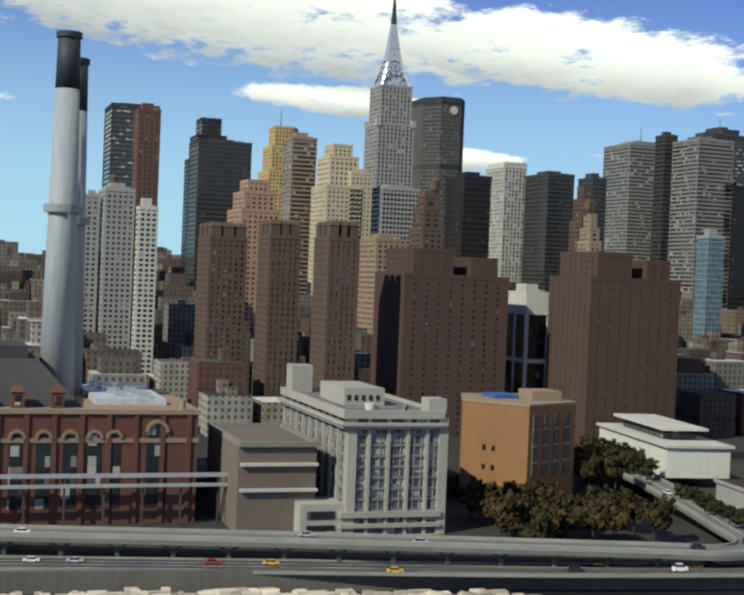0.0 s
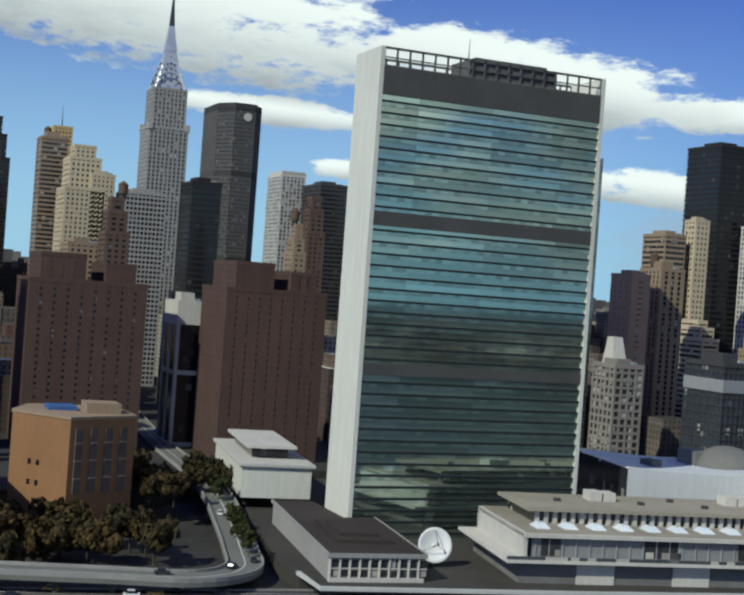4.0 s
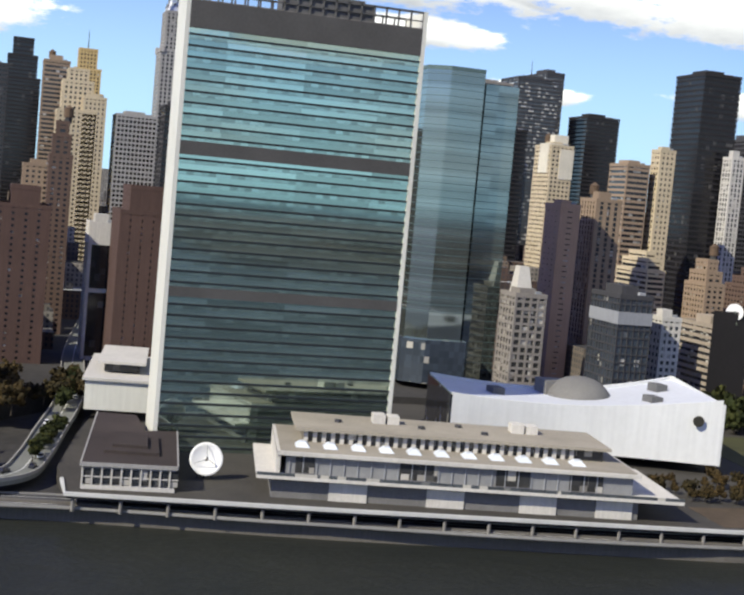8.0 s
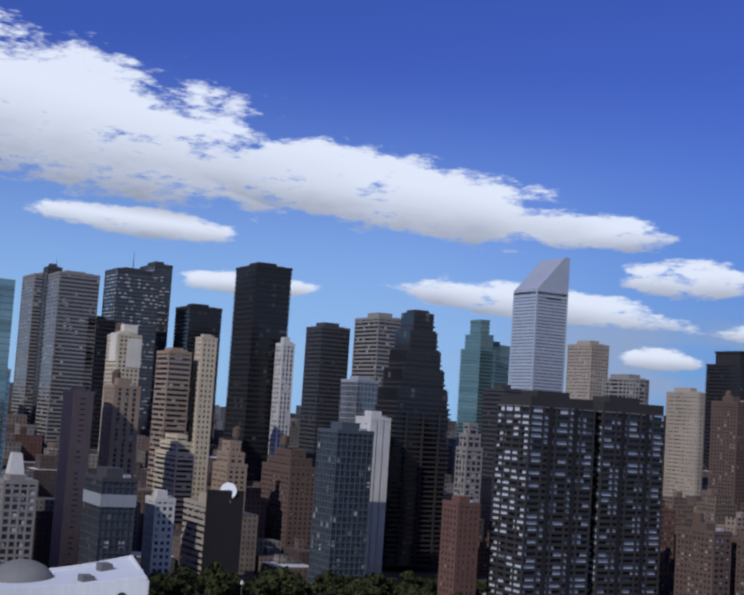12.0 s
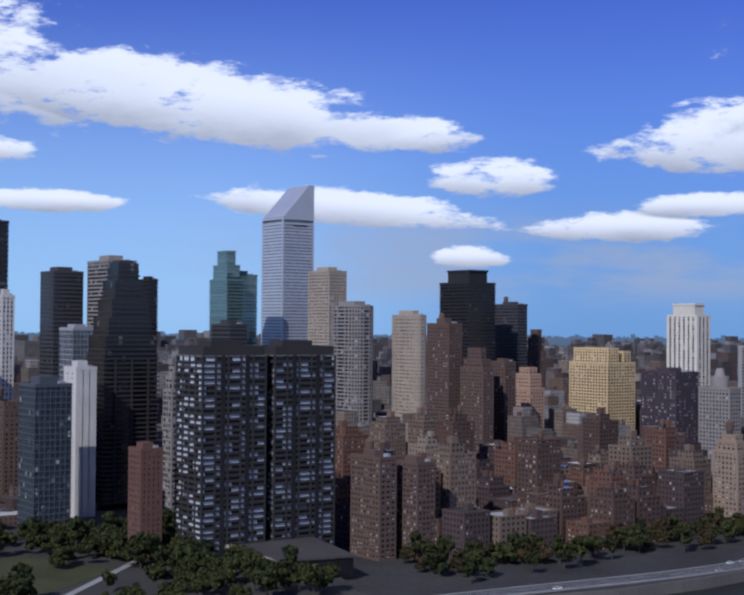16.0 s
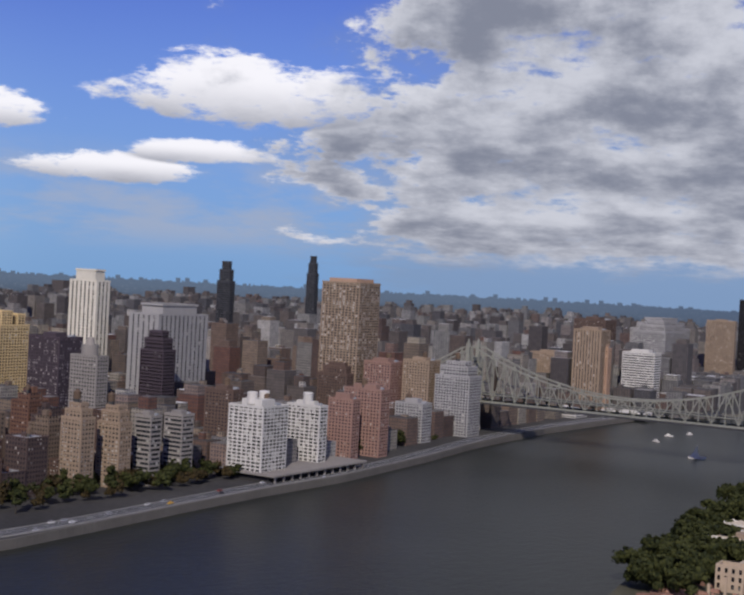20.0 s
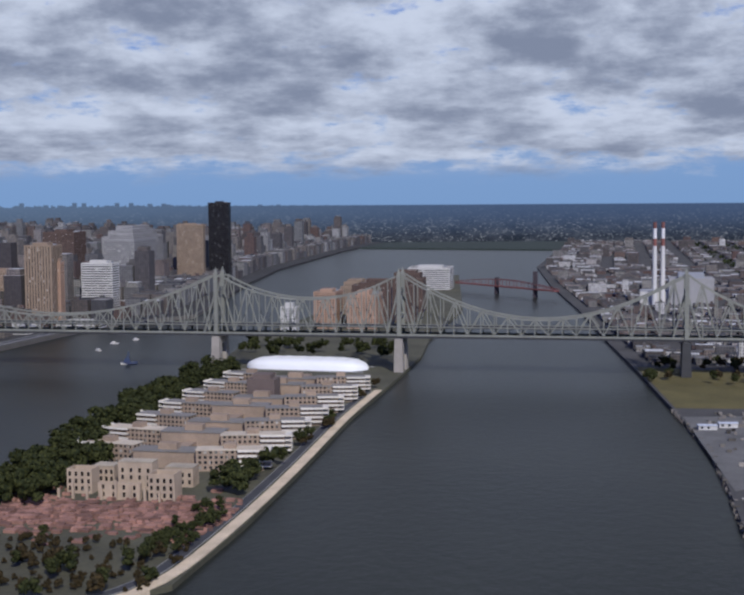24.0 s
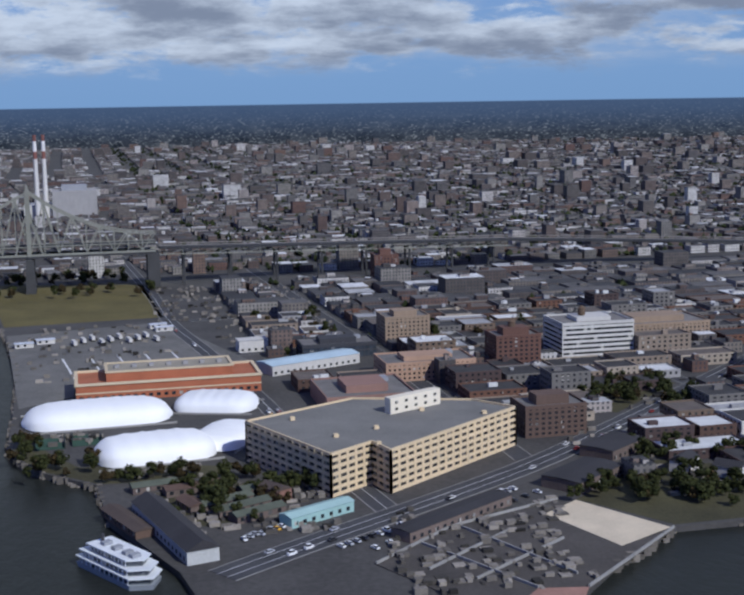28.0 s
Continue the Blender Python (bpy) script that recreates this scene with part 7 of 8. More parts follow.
depot()
vault("tennis_dome", "white air-supported tennis dome", 962, 790, 88, 46, 11, 3, 11)
vault("tennis_dome", "white air-supported tennis dome", 990, 703, 66, 42, 11, 7, 7)
vault("tennis_dome", "white air-supported tennis dome", 1034, 802, 52, 38, 9, -20, 7)
vault("tennis_dome", "white air-supported tennis dome", 1030, 722, 50, 32, 8, 60, 7)
for k, (x, y) in enumerate(((935, 742), (955, 745))):
    c = thing("tennis_court", "green fenced tennis court beside the dome", "court", (x, y, 3.1))
    part("surface", Shape().box(-8, 8, -12, 12, 0, 0.15), surface("court_green", (0.035, 0.075, 0.05), var=0.2), c)
    for i in (-8, 8):
        part("fence", Shape().box(i - 0.1, i + 0.1, -12, 12, 0, 3), surface("fence_green", (0.04, 0.06, 0.05)), c)
USED.append((915, 1060, 670, 830))


def riverboat():
    root = thing("riverboat", "white multi-deck restaurant boat moored at the quay", "boat", (965, 537, 0), turn=-60)
    white = surface("boat_white", (0.70, 0.72, 0.72), rough=0.5, var=0.12, scale=0.6)
    hull = [(-22, -8), (18, -8), (24, 0), (18, 8), (-22, 8)]
    part("hull", Shape().prism([(x * 0.95, y * 0.9) for x, y in hull], -1, 2.2, 1.06), surface("hull_grey", (0.25, 0.27, 0.29)), root)
    for i, (k, z) in enumerate(((0.96, 2.2), (0.88, 5.2), (0.72, 8.2))):
        p = [(x * k, y * k) for x, y in hull]
        d = part("deck", Shape().prism([(x * 1.04, y * 1.05) for x, y in p], z + 2.4, z + 2.9), white, root, "white deck")
        part("cabin", Shape().prism([(x * 0.94, y * 0.9) for x, y in p], z, z + 2.4), PANE["mid"](), d)
        for j in range(11):
            part("deck_post", Shape().box(-19 * k + j * 3.6 * k, -18.7 * k + j * 3.6 * k, 7.4 * k, 7.7 * k, z, z + 2.4).box(-19 * k + j * 3.6 * k, -18.7 * k + j * 3.6 * k, -7.7 * k, -7.4 * k, z, z + 2.4), white, d)
    for x in (-10, -2, 6, 11):
        part("roof_box", Shape().box(x, x + 3, -3, 1, 11.1, 12.6), wall("steel"), root)
    part("funnel", Shape().tube(-13, 0, 0.8, 11, 14.5, 10), wall("dark"), root)


riverboat()


def shed(name, label, x, y, w, d, h, turn, wallc, roofc, pitch=2.0, cat="shed"):
    root = thing(name, label, cat, (x, y, 3), turn=turn)
    part("wall_shell", Shape().box(-w / 2, w / 2, -d / 2, d / 2, 0, h), wallc, root)
    s = Shape()
    a, b = w / 2 + 0.5, d / 2 + 0.5
    s.v += [(-a, -b, h), (a, -b, h), (a, b, h), (-a, b, h), (-a, 0, h + pitch), (a, 0, h + pitch)]
    s.f += [(0, 1, 5, 4), (2, 3, 4, 5), (0, 4, 3), (1, 2, 5), (0, 3, 2, 1)]
    part("roof", s, roofc, root)
    for i in range(int(w // 5)):
        part("window", Shape().box(-w / 2 + 1.5 + i * 5, -w / 2 + 3.4 + i * 5, -d / 2 - 0.1, -d / 2 + 0.2, 1.2, min(h - 0.5, 3)), PANE["dark"](), root)
    USED.append((x - w / 2, x + w / 2, y - w / 2, y + w / 2))
    return root


HOUSE_MIX = surface("weathered_brick", (0.13, 0.10, 0.085), var=0.4, scale=0.3)
teal, dk = surface("teal_paint", (0.30, 0.45, 0.42), var=0.15), surface("dark_roof", (0.040, 0.038, 0.040), var=0.3)
shed("pier_shed", "long dark gabled shed on the pier with a white end wall", 989, 570, 76, 14, 6, -76, surface("white_plank", (0.42, 0.42, 0.40)), dk, 4.0)
shed("pier_shed", "low brown wooden pier shed", 970, 590, 40, 9, 3.5, -70, surface("brown_plank", (0.12, 0.08, 0.06)), surface("brown_roof", (0.08, 0.06, 0.05)), 1.5)
shed("teal_shed", "long pale teal workshop with a light roof", 1054, 577, 36, 9, 5, 28, teal, surface("teal_roof", (0.34, 0.48, 0.45), var=0.15), 1.2)
shed("blue_roof_works", "low workshop with a pale blue ribbed roof", 1110, 902, 72, 22, 7, 22, wall("white"), surface("blue_roof", (0.40, 0.50, 0.55), var=0.2), 1.5)
shed("white_workshop", "small white flat workshop", 1080, 974, 22, 14, 9, 4, wall("white"), wall("white"), 0.4)
shed("brick_cottage", "small red-brown brick house by the loft building", 1040, 610, 14, 9, 6, -60, surface("cottage_brick", (0.22, 0.12, 0.09)), surface("brown_roof", (0.08, 0.06, 0.05)), 2.0)
tower("workshop", 1150, 1212, 836, 872, 15, "orange", "low orange brick workshop with arched parapet", "", 3)
tower("brick_block", 1230, 1262, 846, 872, 27, "redbrick", "dark red brick loft block", "tank", 3)
tower("office_block", 1284, 1338, 862, 900, 30, "bandwhite", "grey and white banded office block", "tank", 3)
tower("brick_block", 1190, 1226, 678, 704, 20, "brown", "dark brown brick block beside the loft building", "", 3)
tower("workshop", 1345, 1420, 905, 950, 18, "tan", "tan brick factory with flat roof", "", 3)
tower("workshop", 1480, 1560, 845, 890, 20, "whitegrid", "long white factory by the street", "", 3)
tower("apartment_house", 1180, 1215, 960, 990, 24, "tan", "tan brick walk-up block", "", 3)
tower("works_hall", 1110, 1165, 925, 955, 13, "darkglass", "long dark-roofed works hall", "", 3)
tower("works_hall", 1095, 1150, 760, 815, 13, "brownplain", "low dark works hall with flat roof", "", 3)
tower("brick_block", 1250, 1275, 1290, 1310, 30, "redbrick", "brick block under the viaduct", "", 3)

# lots on the basin
patch("roof_lot", [(1066, 512), (1109, 548), (1167, 571), (1201, 520), (1139, 466), (1100, 440)], 3.4, surface("lot_deck", (0.072, 0.064, 0.056), var=0.45, scale=0.15), "flat grey lot with low walls by the basin", "lot")
patch("sand_lot", [(1154, 553), (1175, 568), (1200, 521), (1170, 505)], 3.5, surface("pale_sand", (0.55, 0.47, 0.34), var=0.2, scale=0.3), "pale sandy patch on the lot", "lot")
for a, b in (((1066, 512), (1109, 548)), ((1109, 548), (1167, 571)), ((1085, 500), (1130, 535)), ((1100, 485), (1150, 520)), ((1120, 470), (1090, 530)), ((1140, 480), (1112, 546)), ((1201, 520), (1139, 466))):
    tagged(part("lot_wall", Shape().beam((*a, 3.9), (*b, 3.9), 0.7, 1.2), KERB, None), "low pale lot wall", "wall", kind="structure")
USED.append((1060, 1240, 430, 580))
patch("pink_deck", [(1098, 448), (1120, 470), (1139, 466), (1118, 430)], 3.55, surface("pink_gravel", (0.30, 0.17, 0.13), var=0.3), "pinkish gravel corner of the lot", "lot")
rg = random.Random(31)
for i in range(26):
    k = i / 25
    park(1060 + 96 * k - 3.5, 541 + 56 * k - 6 + 1.0, 3.2, 118, rg.choice((0, 1, 2, 2, 0, 5)), "cars in the street lot")
    if i % 2:
        park(1060 + 96 * k + 6, 541 + 56 * k - 13, 3.2, 118, rg.choice((0, 1, 2, 4)), "cars in the street lot")
for i in range(16):
    park(1018 + i * 2.6, 556 + i * 1.6 + (i % 3), 3.2, 100 + (i * 37) % 40, group="cars in the yard")
for i in range(10):
    t = thing("trailer", "white box trailer parked in the yard", "trailer", (950 + i * 7, 1035 + (i % 3) * 9, 3.1), group="yard trailers", turn=100)
    part("box", Shape().box(-6, 6, -1.3, 1.3, 1.1, 3.9), wall("white"), t)
    part("wheel_bogie", Shape().box(-5, -3, -1.2, 1.2, 0, 1.1).box(3, 4, -1.0, 1.0, 0, 1.1), surface("tyre", (0.02, 0.02, 0.02)), t)
for x, y in ((912, 1040), (928, 1052), (1018, 1095), (1022, 1080)):
    shed("yard_shed", "small white yard shed", x, y, 14, 8, 3.4, 8, wall("white"), surface("silver_roof", (0.48, 0.50, 0.54)), 0.8)
along(STREET[2:22], 14, (-4.5, 4.5), 41)
along(VERNON[2:24], 12, (-3, 3), 42)
plant(TREES + RUSTY, scatter(924, 958, 660, 700, 16, 51) + scatter(960, 1000, 655, 672, 10, 52) + scatter(1000, 1045, 600, 660, 26, 53) + scatter(1205, 1300, 540, 575, 30, 54) + scatter(1250, 1330, 720, 800, 26, 55) + scatter(916, 930, 700, 745, 10, 56), 3, 0.62)
plant(TREES + RUSTY, scatter(870, 1030, 1270, 1330, 22, 57) + scatter(880, 1020, 1360, 1420, 22, 58) + scatter(1086, 1150, 1000, 1100, 12, 59) + scatter(1200, 1320, 930, 1040, 14, 60), 3, 0.75)


olive, rustroof = surface("olive_roof", (0.085, 0.095, 0.070), var=0.35, scale=0.5), surface("rust_roof", (0.10, 0.065, 0.05), var=0.35, scale=0.5)
for x, y, w, turn, roofm in ((1016, 606, 26, 25, olive), (1022, 596, 28, 25, olive), (1028, 586, 26, 25, olive), (1004, 632, 30, 12, rustroof), (1034, 622, 20, 20, olive), (1000, 606, 16, -70, rustroof), (985, 640, 22, 10, olive)):
    shed("yard_workshop", "low yard workshop with a weathered gabled roof", x, y, w, 8, 3.6, turn, HOUSE_MIX, roofm, 1.6)
shed("lot_building", "long low dark-roofed building beside the street", 1112, 556, 70, 11, 5, 33, HOUSE_MIX, dk, 0.6)
shed("lot_building", "wide dark flat-roofed garage beside the street", 1190, 596, 40, 22, 6, 36, HOUSE_MIX, dk, 0.6)
shed("lot_building", "dark flat-roofed workshop by the basin", 1225, 640, 34, 20, 6, 36, HOUSE_MIX, dk, 0.6)
shed("small_house", "small house with dark gabled roof and white gable", 1246, 600, 14, 10, 6, 40, wall("white"), dk, 3.2)
shed("small_house", "small house with dark gabled roof and white gable", 1262, 584, 13, 9, 5.5, 130, wall("white"), dk, 3.0)
plant(TREES, scatter(1170, 1260, 552, 590, 34, 61) + scatter(1230, 1290, 600, 650, 24, 62) + scatter(1255, 1320, 730, 800, 40, 63) + scatter(1040, 1064, 610, 626, 8, 64) + scatter(985, 1030, 570, 640, 18, 65), 3, 0.6)


# Power stacks, lift bridge, far shore -----------------------------------------
def stacks():
    root = thing("power_station", "pale power station with boxy boiler house", "building", (950, 2170, 3))
    part("boiler_house", Shape().box(-25, 45, -20, 40, 0, 44), wall("grey"), root)
    part("turbine_hall", Shape().box(-70, -25, -10, 50, 0, 22), wall("white"), root)
    part("roof_plant", Shape().box(-10, 30, -10, 25, 44, 52), wall("steel"), root)
    for x, y in ((902, 2150), (915, 2158)):
        c = thing("smokestack", "tall slim smokestack with red and white bands", "chimney", (x, y, 3), group="power station stacks")
        r = 4.2
        for z0, z1, col in ((0, 96, (0.55, 0.53, 0.50)), (96, 108, (0.20, 0.085, 0.07)), (108, 124, (0.70, 0.68, 0.66)), (124, 134, (0.18, 0.08, 0.07))):
            part("stack_band", Shape().tube(0, 0, r - z0 * 0.011, z0, z1, 16, r - z1 * 0.011), surface("stack_%d" % z0, col, var=0.15), c, "banded stack section")
    USED.append((860, 1010, 2130, 2230))


stacks()


def lift_bridge():
    a, b = Vector((540, 2520, 14)), Vector((740, 2310, 14))
    root = thing("lift_bridge", "low red steel lift bridge with dark towers", "bridge", (0, 0, 0))
    red = surface("bridge_red", (0.20, 0.065, 0.055), var=0.2)
    part("deck", Shape().beam(a, b, 12, 2), red, root)
    d = (b - a) / 14
    for side in (-5, 5):
        n = Vector((-d.y, d.x, 0)).normalized() * side
        for i in range(14):
            h0, h1 = 10 * math.sin(math.pi * i / 14) + 3, 10 * math.sin(math.pi * (i + 1) / 14) + 3
            p, q = a + d * i + n, a + d * (i + 1) + n
            part("top_chord", Shape().beam(p + Vector((0, 0, h0)), q + Vector((0, 0, h1)), 1.0), red, root)
            part("post", Shape().beam(p, p + Vector((0, 0, h0)), 0.8), red, root)
    for k in (0.42, 0.8):
        p = a.lerp(b, k)
        part("lift_tower", Shape().box(p.x - 4, p.x + 4, p.y - 4, p.y + 4, 0, 46 if k > 0.5 else 30), surface("tower_dark", (0.05, 0.04, 0.045)), root, "dark lattice lift tower")


lift_bridge()
for i, (x, y, t) in enumerate(((319, 1371, 20), (240, 1599, 60), (228, 1556, 10), (238, 1482, -30))):
    b = thing("motor_boat", "small white motor boat on the river", "boat", (x, y, 0), group="river boats", turn=t)
    s = 1.6 if i == 0 else 0.9
    part("hull", Shape().prism([(-5 * s, -1.6 * s), (3 * s, -1.6 * s), (6 * s, 0), (3 * s, 1.6 * s), (-5 * s, 1.6 * s)], -0.3, 1.5 * s, 1.05), wall("white"), b)
    if i == 0:
        part("sail", Shape().beam((0, 0, 2), (0, 0, 15), 0.3).prism([(-4.5, -0.12), (1.2, -0.12), (1.2, 0.12), (-4.5, 0.12)], 2.5, 14, 0.06, (1.0, 0)), wall("ivory"), b, "white triangular sail")
    part("cabin", Shape().prism([(-3 * s, -1.2 * s), (1.6 * s, -1.2 * s), (1.6 * s, 1.2 * s), (-3 * s, 1.2 * s)], 1.5 * s, 3.4 * s, 0.85), wall("white"), b)
tower("pier_house", 20, 90, 1600, 1640, 14, "bandwhite", "low white riverside pier house", "", 4)
tower("pier_house", 90, 150, 1690, 1720, 11, "bandwhite", "low white riverside pier house", "", 4)

# City fill ------------------------------------------------------------------
def fill_material(name, tones, floor=3.2, bay=3.0, glassy=0.45):
    """Walls of far houses: tone per house, rows of small dark windows, plain roofs."""
    m = bpy.data.materials.new(name)
    m.use_nodes = True
    k = Nodes(m.node_tree)
    b = m.node_tree.nodes["Principled BSDF"]
    g = k.add("ShaderNodeNewGeometry")
    rnd = g.outputs["Random Per Island"]
    col = k.ramp(rnd, *[((i + 0.5) / len(tones), c) for i, c in enumerate(tones)])
    xyz, nrm = k.add("ShaderNodeSeparateXYZ"), k.add("ShaderNodeSeparateXYZ")
    k.link(g.outputs["Position"], xyz.inputs[0])
    k.link(g.outputs["Normal"], nrm.inputs[0])
    up = k.math("GREATER_THAN", nrm.outputs[2], 0.5)
    row = k.math("FRACT", k.math("DIVIDE", xyz.outputs[2], floor))
    along = k.math("FRACT", k.math("DIVIDE", k.math("ADD", xyz.outputs[0], xyz.outputs[1]), bay))
    win = k.math("MULTIPLY", k.math("GREATER_THAN", row, 0.45), k.math("LESS_THAN", along, glassy))
    win = k.math("MULTIPLY", win, k.math("SUBTRACT", 1.0, up))
    dirt = k.noise(g.outputs["Position"], 0.15, 4, 0.6)
    col = k.mix(1.0, col, k.ramp(dirt, (0.25, (0.6, 0.6, 0.6)), (0.75, (1.25, 1.25, 1.25))), "MULTIPLY")
    col = k.mix(k.math("MULTIPLY", win, 0.85), col, (0.03, 0.033, 0.04, 1))
    w = k.add("ShaderNodeTexWhiteNoise", noise_dimensions="1D")
    k.link(rnd, w.inputs["W"])
    roof = k.ramp(w.outputs["Value"], (0.15, (0.030, 0.029, 0.029)), (0.6, (0.075, 0.070, 0.066)), (0.86, (0.14, 0.13, 0.12)), (0.95, (0.62, 0.62, 0.60)))
    col = k.mix(up, col, k.mix(1.0, roof, k.ramp(dirt, (0.25, (0.6, 0.6, 0.6)), (0.75, (1.25, 1.25, 1.25))), "MULTIPLY"))
    k.link(col, b.inputs["Base Color"])
    b.inputs["Roughness"].default_value = 0.85
    return m


def stuff(name, boxes, mat, label, category):
    """Many boxes (x0, x1, y0, y1, z0, z1) as one mesh."""
    bx = np.array(boxes, dtype=np.float32)
    n = len(bx)
    pick = np.array([[0, 2, 4], [1, 2, 4], [1, 3, 4], [0, 3, 4], [0, 2, 5], [1, 2, 5], [1, 3, 5], [0, 3, 5]])
    v = bx[:, pick].reshape(-1, 3)
    q = np.array([[4, 5, 6, 7], [0, 1, 5, 4], [1, 2, 6, 5], [2, 3, 7, 6], [3, 0, 4, 7]])
    f = (q[None] + 8 * np.arange(n)[:, None, None]).reshape(-1, 4)
    me = bpy.data.meshes.new(name)
    me.from_pydata(v.tolist(), [], f.tolist())
    me.materials.append(mat)
    return tagged(new(name, me), label, category, kind="stuff")


BINS, FILED = {}, [0]


def clear(x0, x1, y0, y1):
    """Whether a plot is free; the taken plots are kept in squares of 80 m."""
    while FILED[0] < len(USED):
        p = USED[FILED[0]]
        for i in range(int(p[0] // 80), int(p[1] // 80) + 1):
            for j in range(int(p[2] // 80), int(p[3] // 80) + 1):
                BINS.setdefault((i, j), []).append(p)
        FILED[0] += 1
    for i in range(int(x0 // 80), int(x1 // 80) + 1):
        for j in range(int(y0 // 80), int(y1 // 80) + 1):
            if any(x0 < b and x1 > a and y0 < d and y1 > c for a, b, c, d in BINS.get((i, j), ())):
                return False
    return True


def shore_x(y):
    for (xa, ya), (xb, yb) in zip(SHORE, SHORE[1:]):
        if ya <= y <= yb:
            return xa + (xb - xa) * (y - ya) / (yb - ya)
    return 90


BRICKS = [(0.075, 0.045, 0.035), (0.15, 0.10, 0.07), (0.060, 0.042, 0.036), (0.22, 0.17, 0.125), (0.105, 0.062, 0.045), (0.16, 0.15, 0.14), (0.29, 0.25, 0.19), (0.075, 0.058, 0.05), (0.36, 0.34, 0.31), (0.12, 0.055, 0.038)]
FAR_TONES = [(0.060, 0.050, 0.048), (0.115, 0.092, 0.078), (0.050, 0.050, 0.056), (0.19, 0.165, 0.14), (0.085, 0.068, 0.060), (0.13, 0.13, 0.13), (0.25, 0.235, 0.21), (0.060, 0.055, 0.058), (0.33, 0.32, 0.30), (0.10, 0.062, 0.050)]
HOUSE_WALLS = [surface("house_brick_%s" % n, c, streak=0.3, var=0.25, bump=0.1) for n, c in (("umber", (0.085, 0.052, 0.040)), ("russet", (0.13, 0.068, 0.046)), ("dun", (0.15, 0.11, 0.08)), ("plum", (0.070, 0.048, 0.044)), ("stone", (0.24, 0.19, 0.145)), ("ash", (0.15, 0.14, 0.13)))]
HOUSE_WORDS = ("dark umber brick", "russet red brick", "dun brown brick", "plum-brown brick", "pale stone-faced", "grey brick")
TARS = [surface("tar_roof", (0.045, 0.043, 0.042), var=0.4, scale=0.5), surface("silver_coated_roof", (0.30, 0.30, 0.30), var=0.3, scale=0.5), surface("brown_gravel_roof", (0.12, 0.10, 0.085), var=0.4, scale=0.5), surface("white_coated_roof", (0.58, 0.58, 0.56), var=0.2, scale=0.5)]


def brick_house(x0, x1, y0, y1, h, rg):
    """A city house: walls with window openings, glass behind, roof, bulkhead, chimneys, perhaps a set-back top."""
    w, d = x1 - x0, y1 - y0
    i = rg.choice((0, 0, 0, 1, 1, 2, 2, 3, 3, 4))
    mat = HOUSE_WALLS[i]
    n = max(3, round(h / 3.1))
    h = n * 3.1
    root = thing("brick_house", "%s city house of %s storeys, flat roof with bulkhead" % (HOUSE_WORDS[i], "few" if n < 7 else "many"), "house", ((x0 + x1) / 2, (y0 + y1) / 2, GROUND), "houses behind the river drive")
    gap = rg.choice((2.8, 3.2, 3.6))
    part("window_core", Shape().box(-w / 2 + 0.3, w / 2 - 0.3, -d / 2 + 0.3, d / 2 - 0.3, -1, h - 0.3), PANE[rg.choice(("dark", "dark", "pale"))](), root)
    part("facade", facade(w, d, -1, h, n, 0.52, gap, gap * 0.58), mat, root)
    roof = ring(w + 0.3, d + 0.3, 0.5, h - 0.2, h + 1.0)
    part("parapet", roof, mat, root)
    part("roof", Shape().box(-w / 2 + 0.4, w / 2 - 0.4, -d / 2 + 0.4, d / 2 - 0.4, h - 0.3, h), rg.choice(TARS + TARS[1:]), root)
    top = Shape()
    if n > 8 and rg.random() < 0.8:
        k = rg.uniform(0.5, 0.75)
        part("set_back_storey", facade(w * k, d * k, h, h + 6.2, 2, 0.5, gap, gap * 0.55), mat, root)
        part("upper_window", Shape().box(-w * k / 2 + 0.3, w * k / 2 - 0.3, -d * k / 2 + 0.3, d * k / 2 - 0.3, h, h + 6.2), PANE["dark"](), root)
        h += 6.2
    a, b = rg.uniform(-0.2, 0.2) * w, rg.uniform(-0.2, 0.2) * d
    part("bulkhead", top.box(a - 2.6, a + 2.0, b - 2.2, b + 2.4, h, h + rg.uniform(2.6, 4.5)), mat, root)
    if rg.random() < 0.5:
        part("chimney", Shape().box(a + 3.2, a + 4.2, b - 0.6, b + 0.7, h - 0.2, h + rg.uniform(2.5, 5)), HOUSE_WALLS[1], root)
    if rg.random() < 0.28:
        water_tank(root, -a, -b, h, 0.85)


